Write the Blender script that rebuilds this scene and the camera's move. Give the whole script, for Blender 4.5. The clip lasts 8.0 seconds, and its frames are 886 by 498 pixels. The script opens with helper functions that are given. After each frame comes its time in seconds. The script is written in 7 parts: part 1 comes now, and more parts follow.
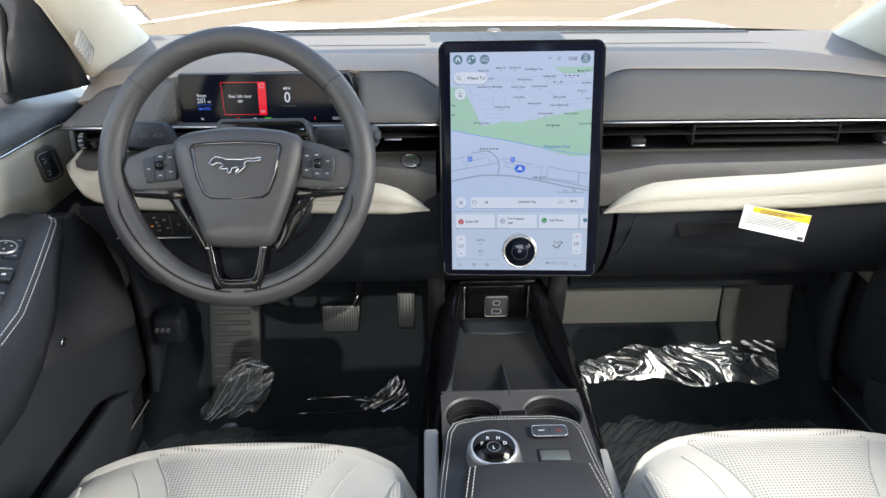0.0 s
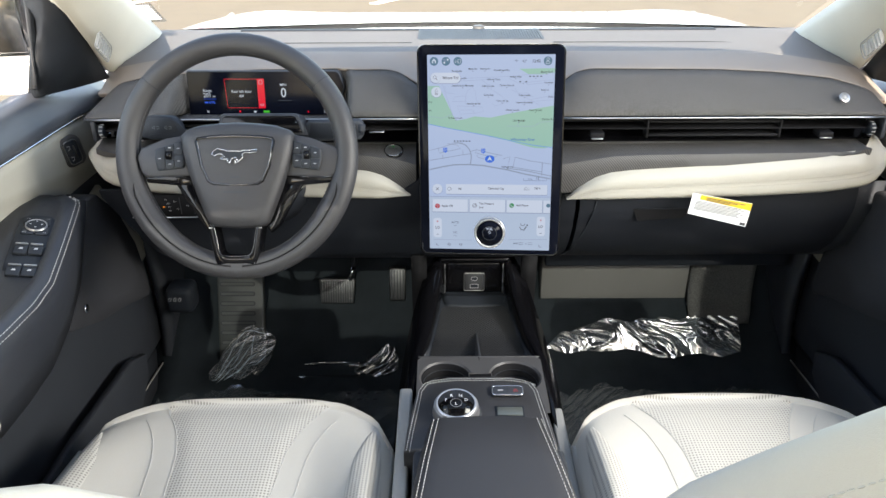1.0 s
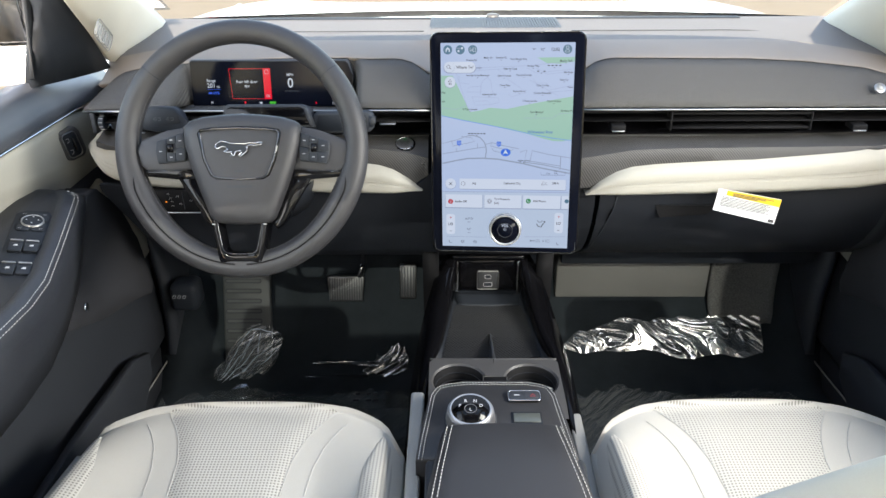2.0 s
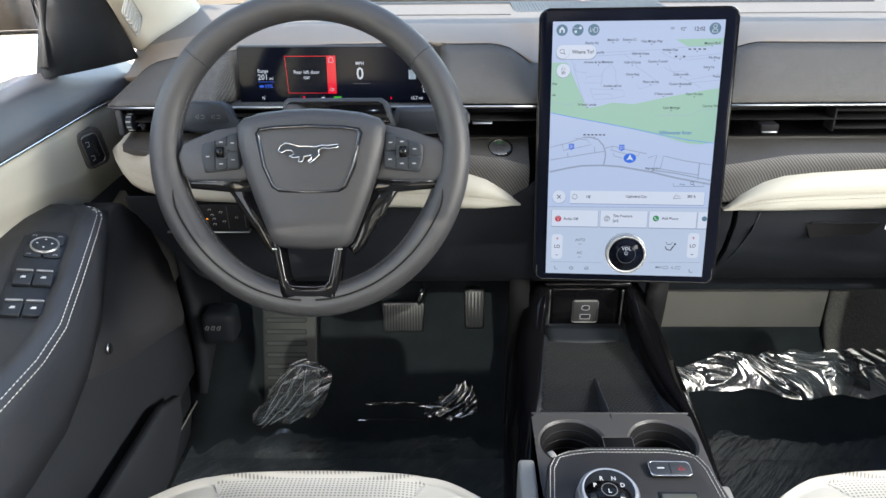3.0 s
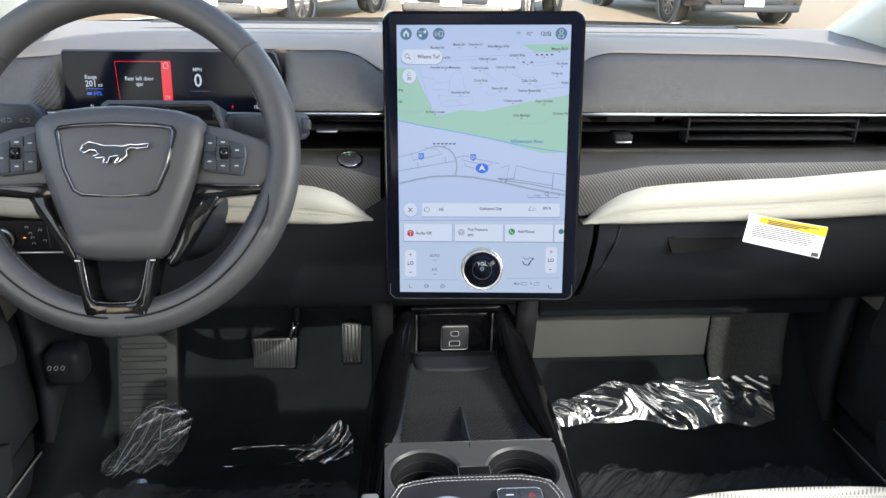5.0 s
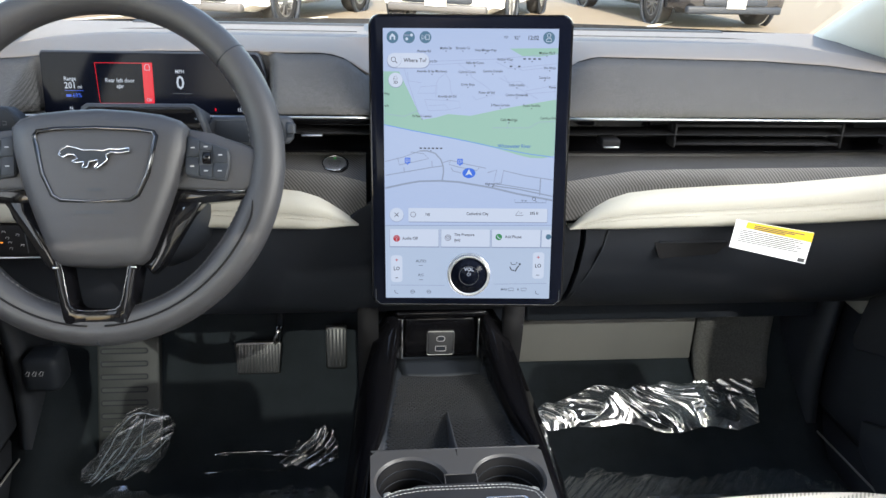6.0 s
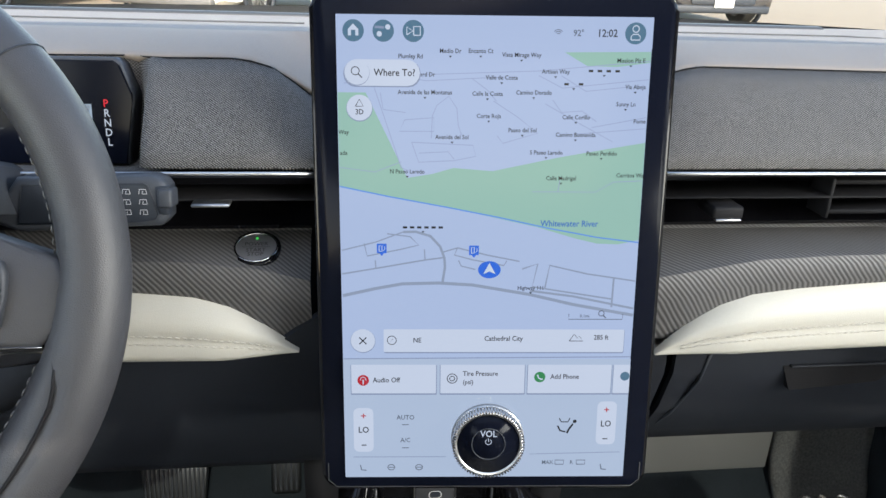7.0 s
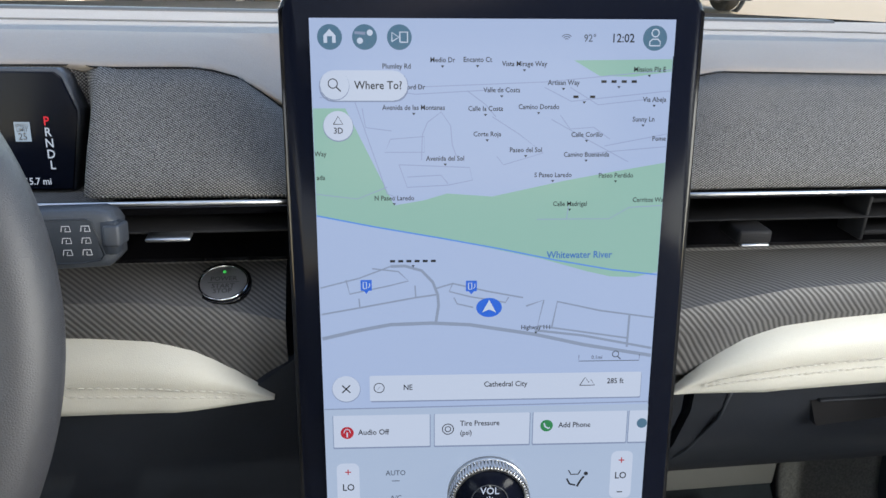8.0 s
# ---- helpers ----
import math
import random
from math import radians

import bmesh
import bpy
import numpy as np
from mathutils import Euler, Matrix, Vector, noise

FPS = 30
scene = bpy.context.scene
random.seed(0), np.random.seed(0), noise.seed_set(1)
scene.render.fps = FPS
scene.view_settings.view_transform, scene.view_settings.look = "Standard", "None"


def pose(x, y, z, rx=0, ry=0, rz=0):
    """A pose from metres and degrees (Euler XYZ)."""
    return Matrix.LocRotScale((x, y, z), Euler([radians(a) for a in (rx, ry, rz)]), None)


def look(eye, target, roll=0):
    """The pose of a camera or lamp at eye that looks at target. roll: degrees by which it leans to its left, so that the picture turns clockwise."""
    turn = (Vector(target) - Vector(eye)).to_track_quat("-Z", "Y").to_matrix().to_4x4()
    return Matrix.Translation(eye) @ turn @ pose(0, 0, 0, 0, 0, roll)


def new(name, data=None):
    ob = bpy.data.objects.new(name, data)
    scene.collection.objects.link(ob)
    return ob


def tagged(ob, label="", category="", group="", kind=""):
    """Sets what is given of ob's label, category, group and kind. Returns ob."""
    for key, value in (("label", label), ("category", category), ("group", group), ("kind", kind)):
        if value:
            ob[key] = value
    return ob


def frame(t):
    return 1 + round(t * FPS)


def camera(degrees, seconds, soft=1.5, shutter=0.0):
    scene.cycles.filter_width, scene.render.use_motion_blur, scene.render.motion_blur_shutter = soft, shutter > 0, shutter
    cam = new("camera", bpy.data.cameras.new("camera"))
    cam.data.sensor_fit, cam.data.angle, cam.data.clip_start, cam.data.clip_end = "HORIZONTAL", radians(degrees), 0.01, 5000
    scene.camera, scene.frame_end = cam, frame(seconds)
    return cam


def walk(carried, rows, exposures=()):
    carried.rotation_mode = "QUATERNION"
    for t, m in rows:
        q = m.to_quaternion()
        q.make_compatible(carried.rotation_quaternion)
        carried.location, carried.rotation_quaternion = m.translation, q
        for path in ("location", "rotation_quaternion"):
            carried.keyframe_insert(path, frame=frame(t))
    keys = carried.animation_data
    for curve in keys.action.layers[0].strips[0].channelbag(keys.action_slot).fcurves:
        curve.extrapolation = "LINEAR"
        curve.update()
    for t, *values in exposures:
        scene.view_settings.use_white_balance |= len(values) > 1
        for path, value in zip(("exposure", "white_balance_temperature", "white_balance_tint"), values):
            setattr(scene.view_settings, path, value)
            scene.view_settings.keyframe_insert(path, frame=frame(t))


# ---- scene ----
cam = camera(61.7, 8.0)
PATH = [
    (0, (-0.145, -1.068, 1.314), (-0.098, 0.741, 0.462), -0.2),
    (0.5, (-0.091, -1.166, 1.366), (-0.06, 0.6, 0.427), -0.3),
    (1, (-0.082, -1.19, 1.383), (-0.079, 0.59, 0.47), -0.2),
    (1.2, (-0.08, -1.193, 1.383), (-0.085, 0.585, 0.468), -0.4),
    (2.3, (-0.106, -1.054, 1.332), (-0.135, 0.717, 0.404), -0.5),
    (2.5, (-0.155, -0.977, 1.297), (-0.192, 0.798, 0.376), -0.7),
    (3, (-0.226, -0.922, 1.278), (-0.263, 0.862, 0.375), -0.6),
    (3.5, (-0.228, -0.921, 1.279), (-0.235, 0.879, 0.407), -0.3),
    (4, (-0.203, -0.915, 1.266), (-0.147, 0.904, 0.437), 0.3),
    (4.5, (-0.132, -0.882, 1.212), (0.0, 0.949, 0.419), 0.9),
    (4.7, (-0.122, -0.884, 1.206), (0.018, 0.953, 0.427), 1.0),
    (5.8, (-0.115, -0.891, 1.204), (0.066, 0.951, 0.447), 1.6),
    (6, (-0.12, -0.876, 1.208), (0.07, 0.961, 0.442), 1.7),
    (6.2, (-0.119, -0.827, 1.212), (0.07, 1.012, 0.449), 1.7),
    (6.5, (-0.118, -0.668, 1.187), (0.093, 1.169, 0.424), 2.0),
    (7, (-0.096, -0.471, 1.158), (0.147, 1.36, 0.389), 2.2),
    (7.5, (-0.095, -0.399, 1.157), (0.17, 1.423, 0.375), 2.1),
    (8, (-0.092, -0.401, 1.16), (0.188, 1.413, 0.365), 2.0),
]
walk(cam, [(t, look(eye, target, roll)) for t, eye, target, roll in PATH], [(0, 2.95, 7850, 13), (1.2, 2.88, 7850, 13), (2.5, 3.02, 7850, 13), (4.5, 3.05, 7600, 13), (6.5, 2.96, 7600, 13), (8, 2.82, 7450, 13)])

# ---- world, sun, exposure ----
SUN_TO = Vector((0.04, -1.0, 0.65)).normalized()
world = bpy.data.worlds.new("sky_world")
scene.world = world
world.use_nodes = True
wn = world.node_tree.nodes
sky = wn.new("ShaderNodeTexSky")
sky.sky_type = "NISHITA"
sky.sun_disc = False
sky.sun_elevation = math.asin(SUN_TO.z)
sky.sun_rotation = math.atan2(SUN_TO.x, SUN_TO.y)
wn["Background"].inputs[1].default_value = 0.15
world.node_tree.links.new(sky.outputs[0], wn["Background"].inputs[0])
sun = new("sun", bpy.data.lights.new("sun", "SUN"))
sun.data.energy, sun.data.angle, sun.data.color = 2.5, radians(0.5), (1.0, 0.97, 0.92)
sun.matrix_world = look(SUN_TO * 30, (0, 0, 0))


def window_fill(x, y, z, target, wide_, high_, watts, spread=180):
    """Added fill lamp in a window opening beside or behind the seats, boosting the sky light."""
    lamp = new("window_fill", bpy.data.lights.new("window_fill", "AREA"))
    lamp.data.shape, lamp.data.size, lamp.data.size_y, lamp.data.energy, lamp.data.color = "RECTANGLE", wide_, high_, watts, (0.90, 0.96, 1.0)
    lamp.data.spread = radians(spread)
    lamp.matrix_world = look((x, y, z), target)


window_fill(-0.84, -1.34, 0.98, (0, -1.2, 0.9), 0.74, 0.75, 0.14)
window_fill(0.80, -1.34, 1.24, (0, -1.2, 0.9), 0.74, 0.33, 1.6)
window_fill(0.80, -0.52, 1.24, (0, -0.4, 0.9), 0.52, 0.30, 1.3, 110)
window_fill(-0.80, -0.52, 1.24, (0, -0.4, 0.9), 0.52, 0.30, 0.17)


# ---- materials ----
def mat(name, color, rough=0.5, metal=0.0, grain=0.0, scale=60.0, spread=0.12, bump=0.0, bump_scale=None, coat=0.0, kind="noise", spec=0.5):
    """A surface with two scales of colour variation and fine relief, in object metres."""
    m = bpy.data.materials.new(name)
    m.use_nodes = True
    n, l = m.node_tree.nodes, m.node_tree.links
    b = n["Principled BSDF"]
    b.inputs["Roughness"].default_value = rough
    b.inputs["Metallic"].default_value = metal
    b.inputs["Coat Weight"].default_value = coat
    b.inputs["Coat Roughness"].default_value = 0.06
    b.inputs["Specular IOR Level"].default_value = spec
    tc = n.new("ShaderNodeTexCoord")
    fine = n.new("ShaderNodeTexNoise")
    fine.inputs["Scale"].default_value = scale * 8
    fine.inputs["Detail"].default_value = 3
    broad = n.new("ShaderNodeTexNoise")
    broad.inputs["Scale"].default_value = max(2.0, scale / 8)
    broad.inputs["Detail"].default_value = 4
    for t in (fine, broad):
        l.new(tc.outputs["Object"], t.inputs["Vector"])
    add = n.new("ShaderNodeMath")
    add.operation = "MULTIPLY_ADD"
    l.new(fine.outputs[0], add.inputs[0])
    add.inputs[1].default_value = 0.5 + grain
    l.new(broad.outputs[0], add.inputs[2])
    ramp = n.new("ShaderNodeMapRange")
    ramp.inputs[1].default_value, ramp.inputs[2].default_value = 0.3, 1.2
    ramp.inputs[3].default_value, ramp.inputs[4].default_value = 1 - spread, 1 + spread
    l.new(add.outputs[0], ramp.inputs[0])
    tint = n.new("ShaderNodeVectorMath")
    tint.operation = "SCALE"
    tint.inputs[0].default_value = color
    l.new(ramp.outputs[0], tint.inputs["Scale"])
    l.new(tint.outputs[0], b.inputs["Base Color"])
    rr = n.new("ShaderNodeMapRange")
    rr.inputs[3].default_value, rr.inputs[4].default_value = max(0.02, rough - 0.06), min(1, rough + 0.08)
    l.new(broad.outputs[0], rr.inputs[0])
    l.new(rr.outputs[0], b.inputs["Roughness"])
    if bump:
        if kind == "leather":
            h = n.new("ShaderNodeTexVoronoi")
            h.feature = "DISTANCE_TO_EDGE"
            h.inputs["Scale"].default_value = bump_scale or 900
        elif kind == "dots":
            h = n.new("ShaderNodeTexVoronoi")
            h.inputs["Scale"].default_value = bump_scale or 230
            h.voronoi_dimensions = "2D"
            h.inputs["Randomness"].default_value = 0.0
        else:
            h = n.new("ShaderNodeTexNoise")
            h.inputs["Scale"].default_value = bump_scale or 700
        l.new(tc.outputs["Object"], h.inputs["Vector"])
        bp = n.new("ShaderNodeBump")
        bp.inputs["Strength"].default_value = bump
        bp.inputs["Distance"].default_value = 0.0006
        src = h.outputs[0]
        if kind == "dots":
            pit = n.new("ShaderNodeMapRange")
            pit.inputs[1].default_value, pit.inputs[2].default_value = 0.22, 0.34
            l.new(src, pit.inputs[0])
            src = pit.outputs[0]
            hole = n.new("ShaderNodeMapRange")
            hole.inputs[3].default_value, hole.inputs[4].default_value = 0.45, 1.0
            l.new(src, hole.inputs[0])
            t2 = n.new("ShaderNodeVectorMath")
            t2.operation = "SCALE"
            l.new(tint.outputs[0], t2.inputs[0])
            l.new(hole.outputs[0], t2.inputs["Scale"])
            l.new(t2.outputs[0], b.inputs["Base Color"])
        l.new(src, bp.inputs["Height"])
        l.new(bp.outputs[0], b.inputs["Normal"])
    return m


def weave_mat(name, dark, light, scale, angle, rough=0.75, cloth=False):
    """Woven or ribbed trim: diagonal ribs crossed by finer threads."""
    m = bpy.data.materials.new(name)
    m.use_nodes = True
    n, l = m.node_tree.nodes, m.node_tree.links
    b = n["Principled BSDF"]
    b.inputs["Roughness"].default_value = rough
    b.inputs["Specular IOR Level"].default_value = 0.4
    tc = n.new("ShaderNodeTexCoord")
    mp = n.new("ShaderNodeMapping")
    mp.inputs["Rotation"].default_value = (0, radians(angle), 0)
    # unfold the leaning faces: height and depth run on as one length
    sep, add, com = n.new("ShaderNodeSeparateXYZ"), n.new("ShaderNodeMath"), n.new("ShaderNodeCombineXYZ")
    l.new(tc.outputs["Object"], sep.inputs[0])
    l.new(sep.outputs[1], add.inputs[0])
    l.new(sep.outputs[2], add.inputs[1])
    l.new(sep.outputs[0], com.inputs[0])
    l.new(add.outputs[0], com.inputs[2])
    l.new(com.outputs[0], mp.inputs[0])
    outs = []
    for axis, s in (("X", scale), ("Z", scale * (1.0 if cloth else 0.33))):
        w = n.new("ShaderNodeTexWave")
        w.bands_direction = axis
        w.inputs["Scale"].default_value = s
        w.inputs["Distortion"].default_value = 1.6 if cloth else 0.25
        w.inputs["Detail"].default_value = 1
        w.inputs["Detail Scale"].default_value = 3
        l.new(mp.outputs[0], w.inputs[0])
        outs.append(w.outputs["Fac"])
    mul = n.new("ShaderNodeMath")
    mul.operation = "MULTIPLY" if cloth else "MULTIPLY_ADD"
    l.new(outs[0], mul.inputs[0])
    l.new(outs[1], mul.inputs[1])
    if not cloth:
        mul.inputs[1].default_value = 0.8
        l.new(outs[0], mul.inputs[0])
        for k in list(l):
            if k.to_socket == mul.inputs[1]:
                l.remove(k)
        mul.inputs[2].default_value = 0.1
    ns = n.new("ShaderNodeTexNoise")
    ns.inputs["Scale"].default_value = 900
    l.new(tc.outputs["Object"], ns.inputs["Vector"])
    mx = n.new("ShaderNodeMath")
    mx.operation = "MULTIPLY_ADD"
    l.new(ns.outputs[0], mx.inputs[0])
    mx.inputs[1].default_value = 0.8 if cloth else 0.15
    l.new(mul.outputs[0], mx.inputs[2])
    r = n.new("ShaderNodeMix")
    r.data_type = "RGBA"
    if cloth:
        curve = n.new("ShaderNodeMapRange")
        curve.interpolation_type = "SMOOTHSTEP"
        curve.inputs["From Min"].default_value, curve.inputs["From Max"].default_value = 0.22, 1.15
        l.new(mx.outputs[0], curve.inputs["Value"])
        l.new(curve.outputs["Result"], r.inputs["Factor"])
    else:
        l.new(mx.outputs[0], r.inputs["Factor"])
    r.inputs["A"].default_value, r.inputs["B"].default_value = (*dark, 1), (*light, 1)
    l.new(r.outputs["Result"], b.inputs["Base Color"])
    bp = n.new("ShaderNodeBump")
    bp.inputs["Strength"].default_value, bp.inputs["Distance"].default_value = 0.5, 0.0006
    l.new(mx.outputs[0], bp.inputs["Height"])
    l.new(bp.outputs[0], b.inputs["Normal"])
    return m


def glow(name, color, strength=1.0):
    """A lit display colour, set against the exposure of 2.95 stops."""
    m = bpy.data.materials.new(name)
    m.use_nodes = True
    b = m.node_tree.nodes["Principled BSDF"]
    b.inputs["Base Color"].default_value = (0.01, 0.01, 0.01, 1)
    b.inputs["Roughness"].default_value = 0.15
    b.inputs["Emission Color"].default_value = (color[0] * 0.79, color[1] * 0.97, color[2] * 1.26, 1)
    b.inputs["Specular IOR Level"].default_value = 0.12
    b.inputs["Emission Strength"].default_value = strength * 0.0935
    return m


def clear_mat(name, tint, gloss, rough=0.03, bump=0.0, scale=30.0, haze=0.0, drag=1.0):
    """Thin clear sheet: see-through with a glossy face."""
    m = bpy.data.materials.new(name)
    m.use_nodes = True
    n, l = m.node_tree.nodes, m.node_tree.links
    n.remove(n["Principled BSDF"])
    t, g, mx = n.new("ShaderNodeBsdfTransparent"), n.new("ShaderNodeBsdfGlossy"), n.new("ShaderNodeMixShader")
    t.inputs[0].default_value = (*tint, 1)
    g.inputs["Roughness"].default_value = rough
    mx.inputs[0].default_value = gloss
    l.new(t.outputs[0], mx.inputs[1])
    l.new(g.outputs[0], mx.inputs[2])
    top = mx
    if haze:
        d, top = n.new("ShaderNodeBsdfDiffuse"), n.new("ShaderNodeMixShader")
        d.inputs[0].default_value = (0.62, 0.74, 0.85, 1)
        top.inputs[0].default_value = haze
        l.new(mx.outputs[0], top.inputs[1])
        l.new(d.outputs[0], top.inputs[2])
    l.new(top.outputs[0], n["Material Output"].inputs[0])
    if bump:
        tc, ns, bp = n.new("ShaderNodeTexCoord"), n.new("ShaderNodeTexNoise"), n.new("ShaderNodeBump")
        ns.inputs["Scale"].default_value = scale
        ns.inputs["Distortion"].default_value = 1.5 if drag == 1.0 else 0.6
        # drag stretches the relief into diagonal streaks
        mp = n.new("ShaderNodeMapping")
        mp.vector_type = "TEXTURE"
        mp.inputs["Rotation"].default_value = (0, 0, radians(48))
        mp.inputs["Scale"].default_value = (drag, 1, 1)
        l.new(tc.outputs["Object"], mp.inputs[0])
        l.new(mp.outputs[0], ns.inputs["Vector"])
        l.new(ns.outputs[0], bp.inputs["Height"])
        bp.inputs["Strength"].default_value, bp.inputs["Distance"].default_value = bump, 0.01
        l.new(bp.outputs[0], g.inputs["Normal"])
    return m


LEATHER = mat("black_leather", (0.024, 0.027, 0.034), 0.45, bump=0.35, kind="leather", spread=0.15)
# black leather made lighter and bluer: window reflection put into the colour
BELT_SHEEN = mat("black_leather_sheen", (0.052, 0.056, 0.065), 0.42, bump=0.3, kind="leather", spread=0.12)
LEATHER_GREY = mat("grey_leather", (0.0290, 0.0290, 0.0320), 0.50, bump=0.35, kind="leather", spread=0.12)
SOFT_TOP = mat("soft_dash_skin", (0.220, 0.190, 0.166), 0.72, bump=0.45, kind="leather", bump_scale=700, spread=0.12, spec=0.14)
# soft dash skin in a darker copy, evening out the sun behind the pad
DIMMED_TOP = mat("sun_dimmed_dash_skin", (0.135, 0.127, 0.124), 0.7, bump=0.4, kind="leather", bump_scale=700, spread=0.12, spec=0.2)
BLACK = mat("black_plastic", (0.0155, 0.0195, 0.026), 0.55, bump=0.2, spread=0.2, spec=0.32)
GLOVE = mat("glovebox_plastic", (0.0120, 0.0145, 0.0195), 0.65, bump=0.3, kind="leather", bump_scale=1000, spread=0.2, spec=0.25)
DARK = mat("dark_plastic", (0.025, 0.029, 0.036), 0.55, bump=0.3, kind="leather", bump_scale=1100, spread=0.2)
MID = mat("grey_plastic", (0.066, 0.064, 0.064), 0.45, bump=0.2, spread=0.12)
LIGHT_GREY = mat("light_grey_plastic", (0.30, 0.30, 0.29), 0.5, bump=0.2, spread=0.15)
CREAM = mat("cream_leather", (0.365, 0.349, 0.300), 0.55, bump=0.3, kind="leather", bump_scale=800, spread=0.06)
PILLAR = mat("pillar_cloth", (0.58, 0.56, 0.50), 0.9, bump=0.5, bump_scale=1500, spread=0.08)
SEAT = mat("white_seat_leather", (0.510, 0.490, 0.445), 0.45, bump=0.35, kind="leather", bump_scale=650, spread=0.06)
PERF = mat("perforated_seat_leather", (0.520, 0.500, 0.455), 0.5, bump=0.5, kind="dots", bump_scale=210, spread=0.05)
PAD_THREAD = mat("tan_thread", (0.36, 0.34, 0.29), 0.8, spread=0.15)
SEAM = mat("seam_thread", (0.50, 0.50, 0.48), 0.8, spread=0.15)
THREAD = mat("white_thread", (0.62, 0.62, 0.60), 0.8, spread=0.15)
PIANO = mat("gloss_black", (0.004, 0.004, 0.005), 0.06, spread=0.3, spec=0.22)
SCREEN_BLACK = mat("screen_black", (0.003, 0.004, 0.008), 0.12, spread=0.3, spec=0.05)
CHROME = mat("chrome", (0.75, 0.75, 0.76), 0.14, metal=1.0, spread=0.05)
KNURL = mat("knurled_metal", (0.50, 0.50, 0.51), 0.34, metal=0.75, spread=0.1)
DARK_CHROME = mat("dark_chrome", (0.12, 0.12, 0.125), 0.12, metal=1.0, spread=0.1)
PEDAL = mat("worn_pedal_metal", (0.14, 0.144, 0.146), 0.42, metal=1.0, spread=0.2)
SILVER = mat("satin_metal", (0.45, 0.45, 0.45), 0.35, metal=1.0, spread=0.1)
CARPET = mat("black_carpet", (0.0165, 0.0210, 0.0245), 1.0, spec=0.1, grain=0.6, scale=120, spread=0.5, bump=1.0, bump_scale=900)
KICK_GREY = mat("pale_panel_plastic", (0.165, 0.165, 0.157), 0.55, bump=0.2, spread=0.12)
SATIN = mat("satin_silver_paint", (0.15, 0.15, 0.155), 0.38, metal=0.35, spread=0.08)
FOOT_GREY = mat("foot_rest_rubber", (0.038, 0.043, 0.044), 0.6, bump=0.3, spread=0.25)
CARPET_GREY = mat("grey_carpet", (0.075, 0.075, 0.073), 1.0, grain=0.35, scale=40, spread=0.95, bump=1.0, bump_scale=500)
CUP = mat("cup_rubber", (0.008, 0.008, 0.009), 0.7, bump=0.2, spread=0.2, spec=0.15)
CELL = mat("mat_rubber", (0.026, 0.027, 0.029), 0.40, bump=0.2, spread=0.2)
SOCKET_GREY = mat("socket_plastic", (0.030, 0.031, 0.034), 0.4, spread=0.1)
RUBBER = mat("black_rubber", (0.02, 0.02, 0.02), 0.7, bump=0.3, spread=0.2)
CLOTH = weave_mat("speckled_dash_cloth", (0.003, 0.003, 0.004), (0.175, 0.169, 0.162), 185, 40, 0.9, cloth=True)
RIBBED = weave_mat("ribbed_trim", (0.015, 0.015, 0.016), (0.105, 0.102, 0.100), 92, 40, 0.55)
SLOT_METAL = mat("slot_metal", (0.16, 0.17, 0.15), 0.35, metal=0.6, spread=0.15)
FELT = mat("dark_felt_panel", (0.027, 0.028, 0.032), 0.9, grain=0.5, scale=120, spread=0.3, bump=0.6, bump_scale=1200, spec=0.2)
PAINT = mat("white_paint", (0.80, 0.80, 0.79), 0.25, coat=0.8, spread=0.03)
PAINT_BLACK = mat("black_paint", (0.012, 0.012, 0.014), 0.2, coat=0.8, spread=0.1)
PAINT_RED = mat("red_paint", (0.30, 0.02, 0.02), 0.25, coat=0.8, spread=0.1)
LABEL = mat("paper_label", (0.80, 0.80, 0.78), 0.7, spread=0.03)
LABEL_YELLOW = mat("yellow_print", (0.75, 0.46, 0.02), 0.7, spread=0.05)
INK = mat("dark_print", (0.05, 0.05, 0.05), 0.8)
INK_GREY = mat("grey_print", (0.35, 0.35, 0.36), 0.8)
MARK = mat("white_print", (0.55, 0.55, 0.56), 0.6)
DIM_MARK = mat("dim_print", (0.15, 0.15, 0.16), 0.6)
FILM_INK = mat("film_print", (0.026, 0.028, 0.031), 0.8, spread=0.3, spec=0.1)
RED_MARK = mat("red_print", (0.5, 0.03, 0.03), 0.6)
HEADLINER = mat("headliner_cloth", (0.74, 0.73, 0.70), 0.95, bump=0.4, spread=0.08)
ROOF_GLASS = clear_mat("tinted_roof_glass", (0.042, 0.052, 0.064), 0.04, 0.0)
SMOKED = clear_mat("smoked_roof_glass", (0.070, 0.082, 0.087), 0.06, 0.0)
GLASS = clear_mat("window_glass", (0.90, 0.93, 0.92), 0.05, 0.0)
SCREEN_GLASS = clear_mat("laminated_glass", (0.78, 0.81, 0.80), 0.05, 0.0)
STICKER = clear_mat("sticker_film", (0.70, 0.69, 0.64), 0.10, 0.4)
TINTED = clear_mat("tinted_glass", (0.27, 0.29, 0.295), 0.06, 0.0)
FILM = clear_mat("clear_film", (0.84, 0.85, 0.84), 0.62, 0.10, bump=0.06, scale=40, haze=0.10)
# diffuse white share paints the highlights of the rolled film creases
GLINT_FILM = clear_mat("glint_white_film", (0.80, 0.81, 0.80), 0.70, 0.15, haze=0.45)
FILM_THIN = clear_mat("thin_clear_film", (0.90, 0.91, 0.90), 0.40, 0.07, bump=0.04, scale=50, haze=0.012)
FILM_FLAT = clear_mat("clear_flat_film", (0.88, 0.89, 0.88), 0.30, 0.13, bump=0.55, scale=70, haze=0.060, drag=9.0)
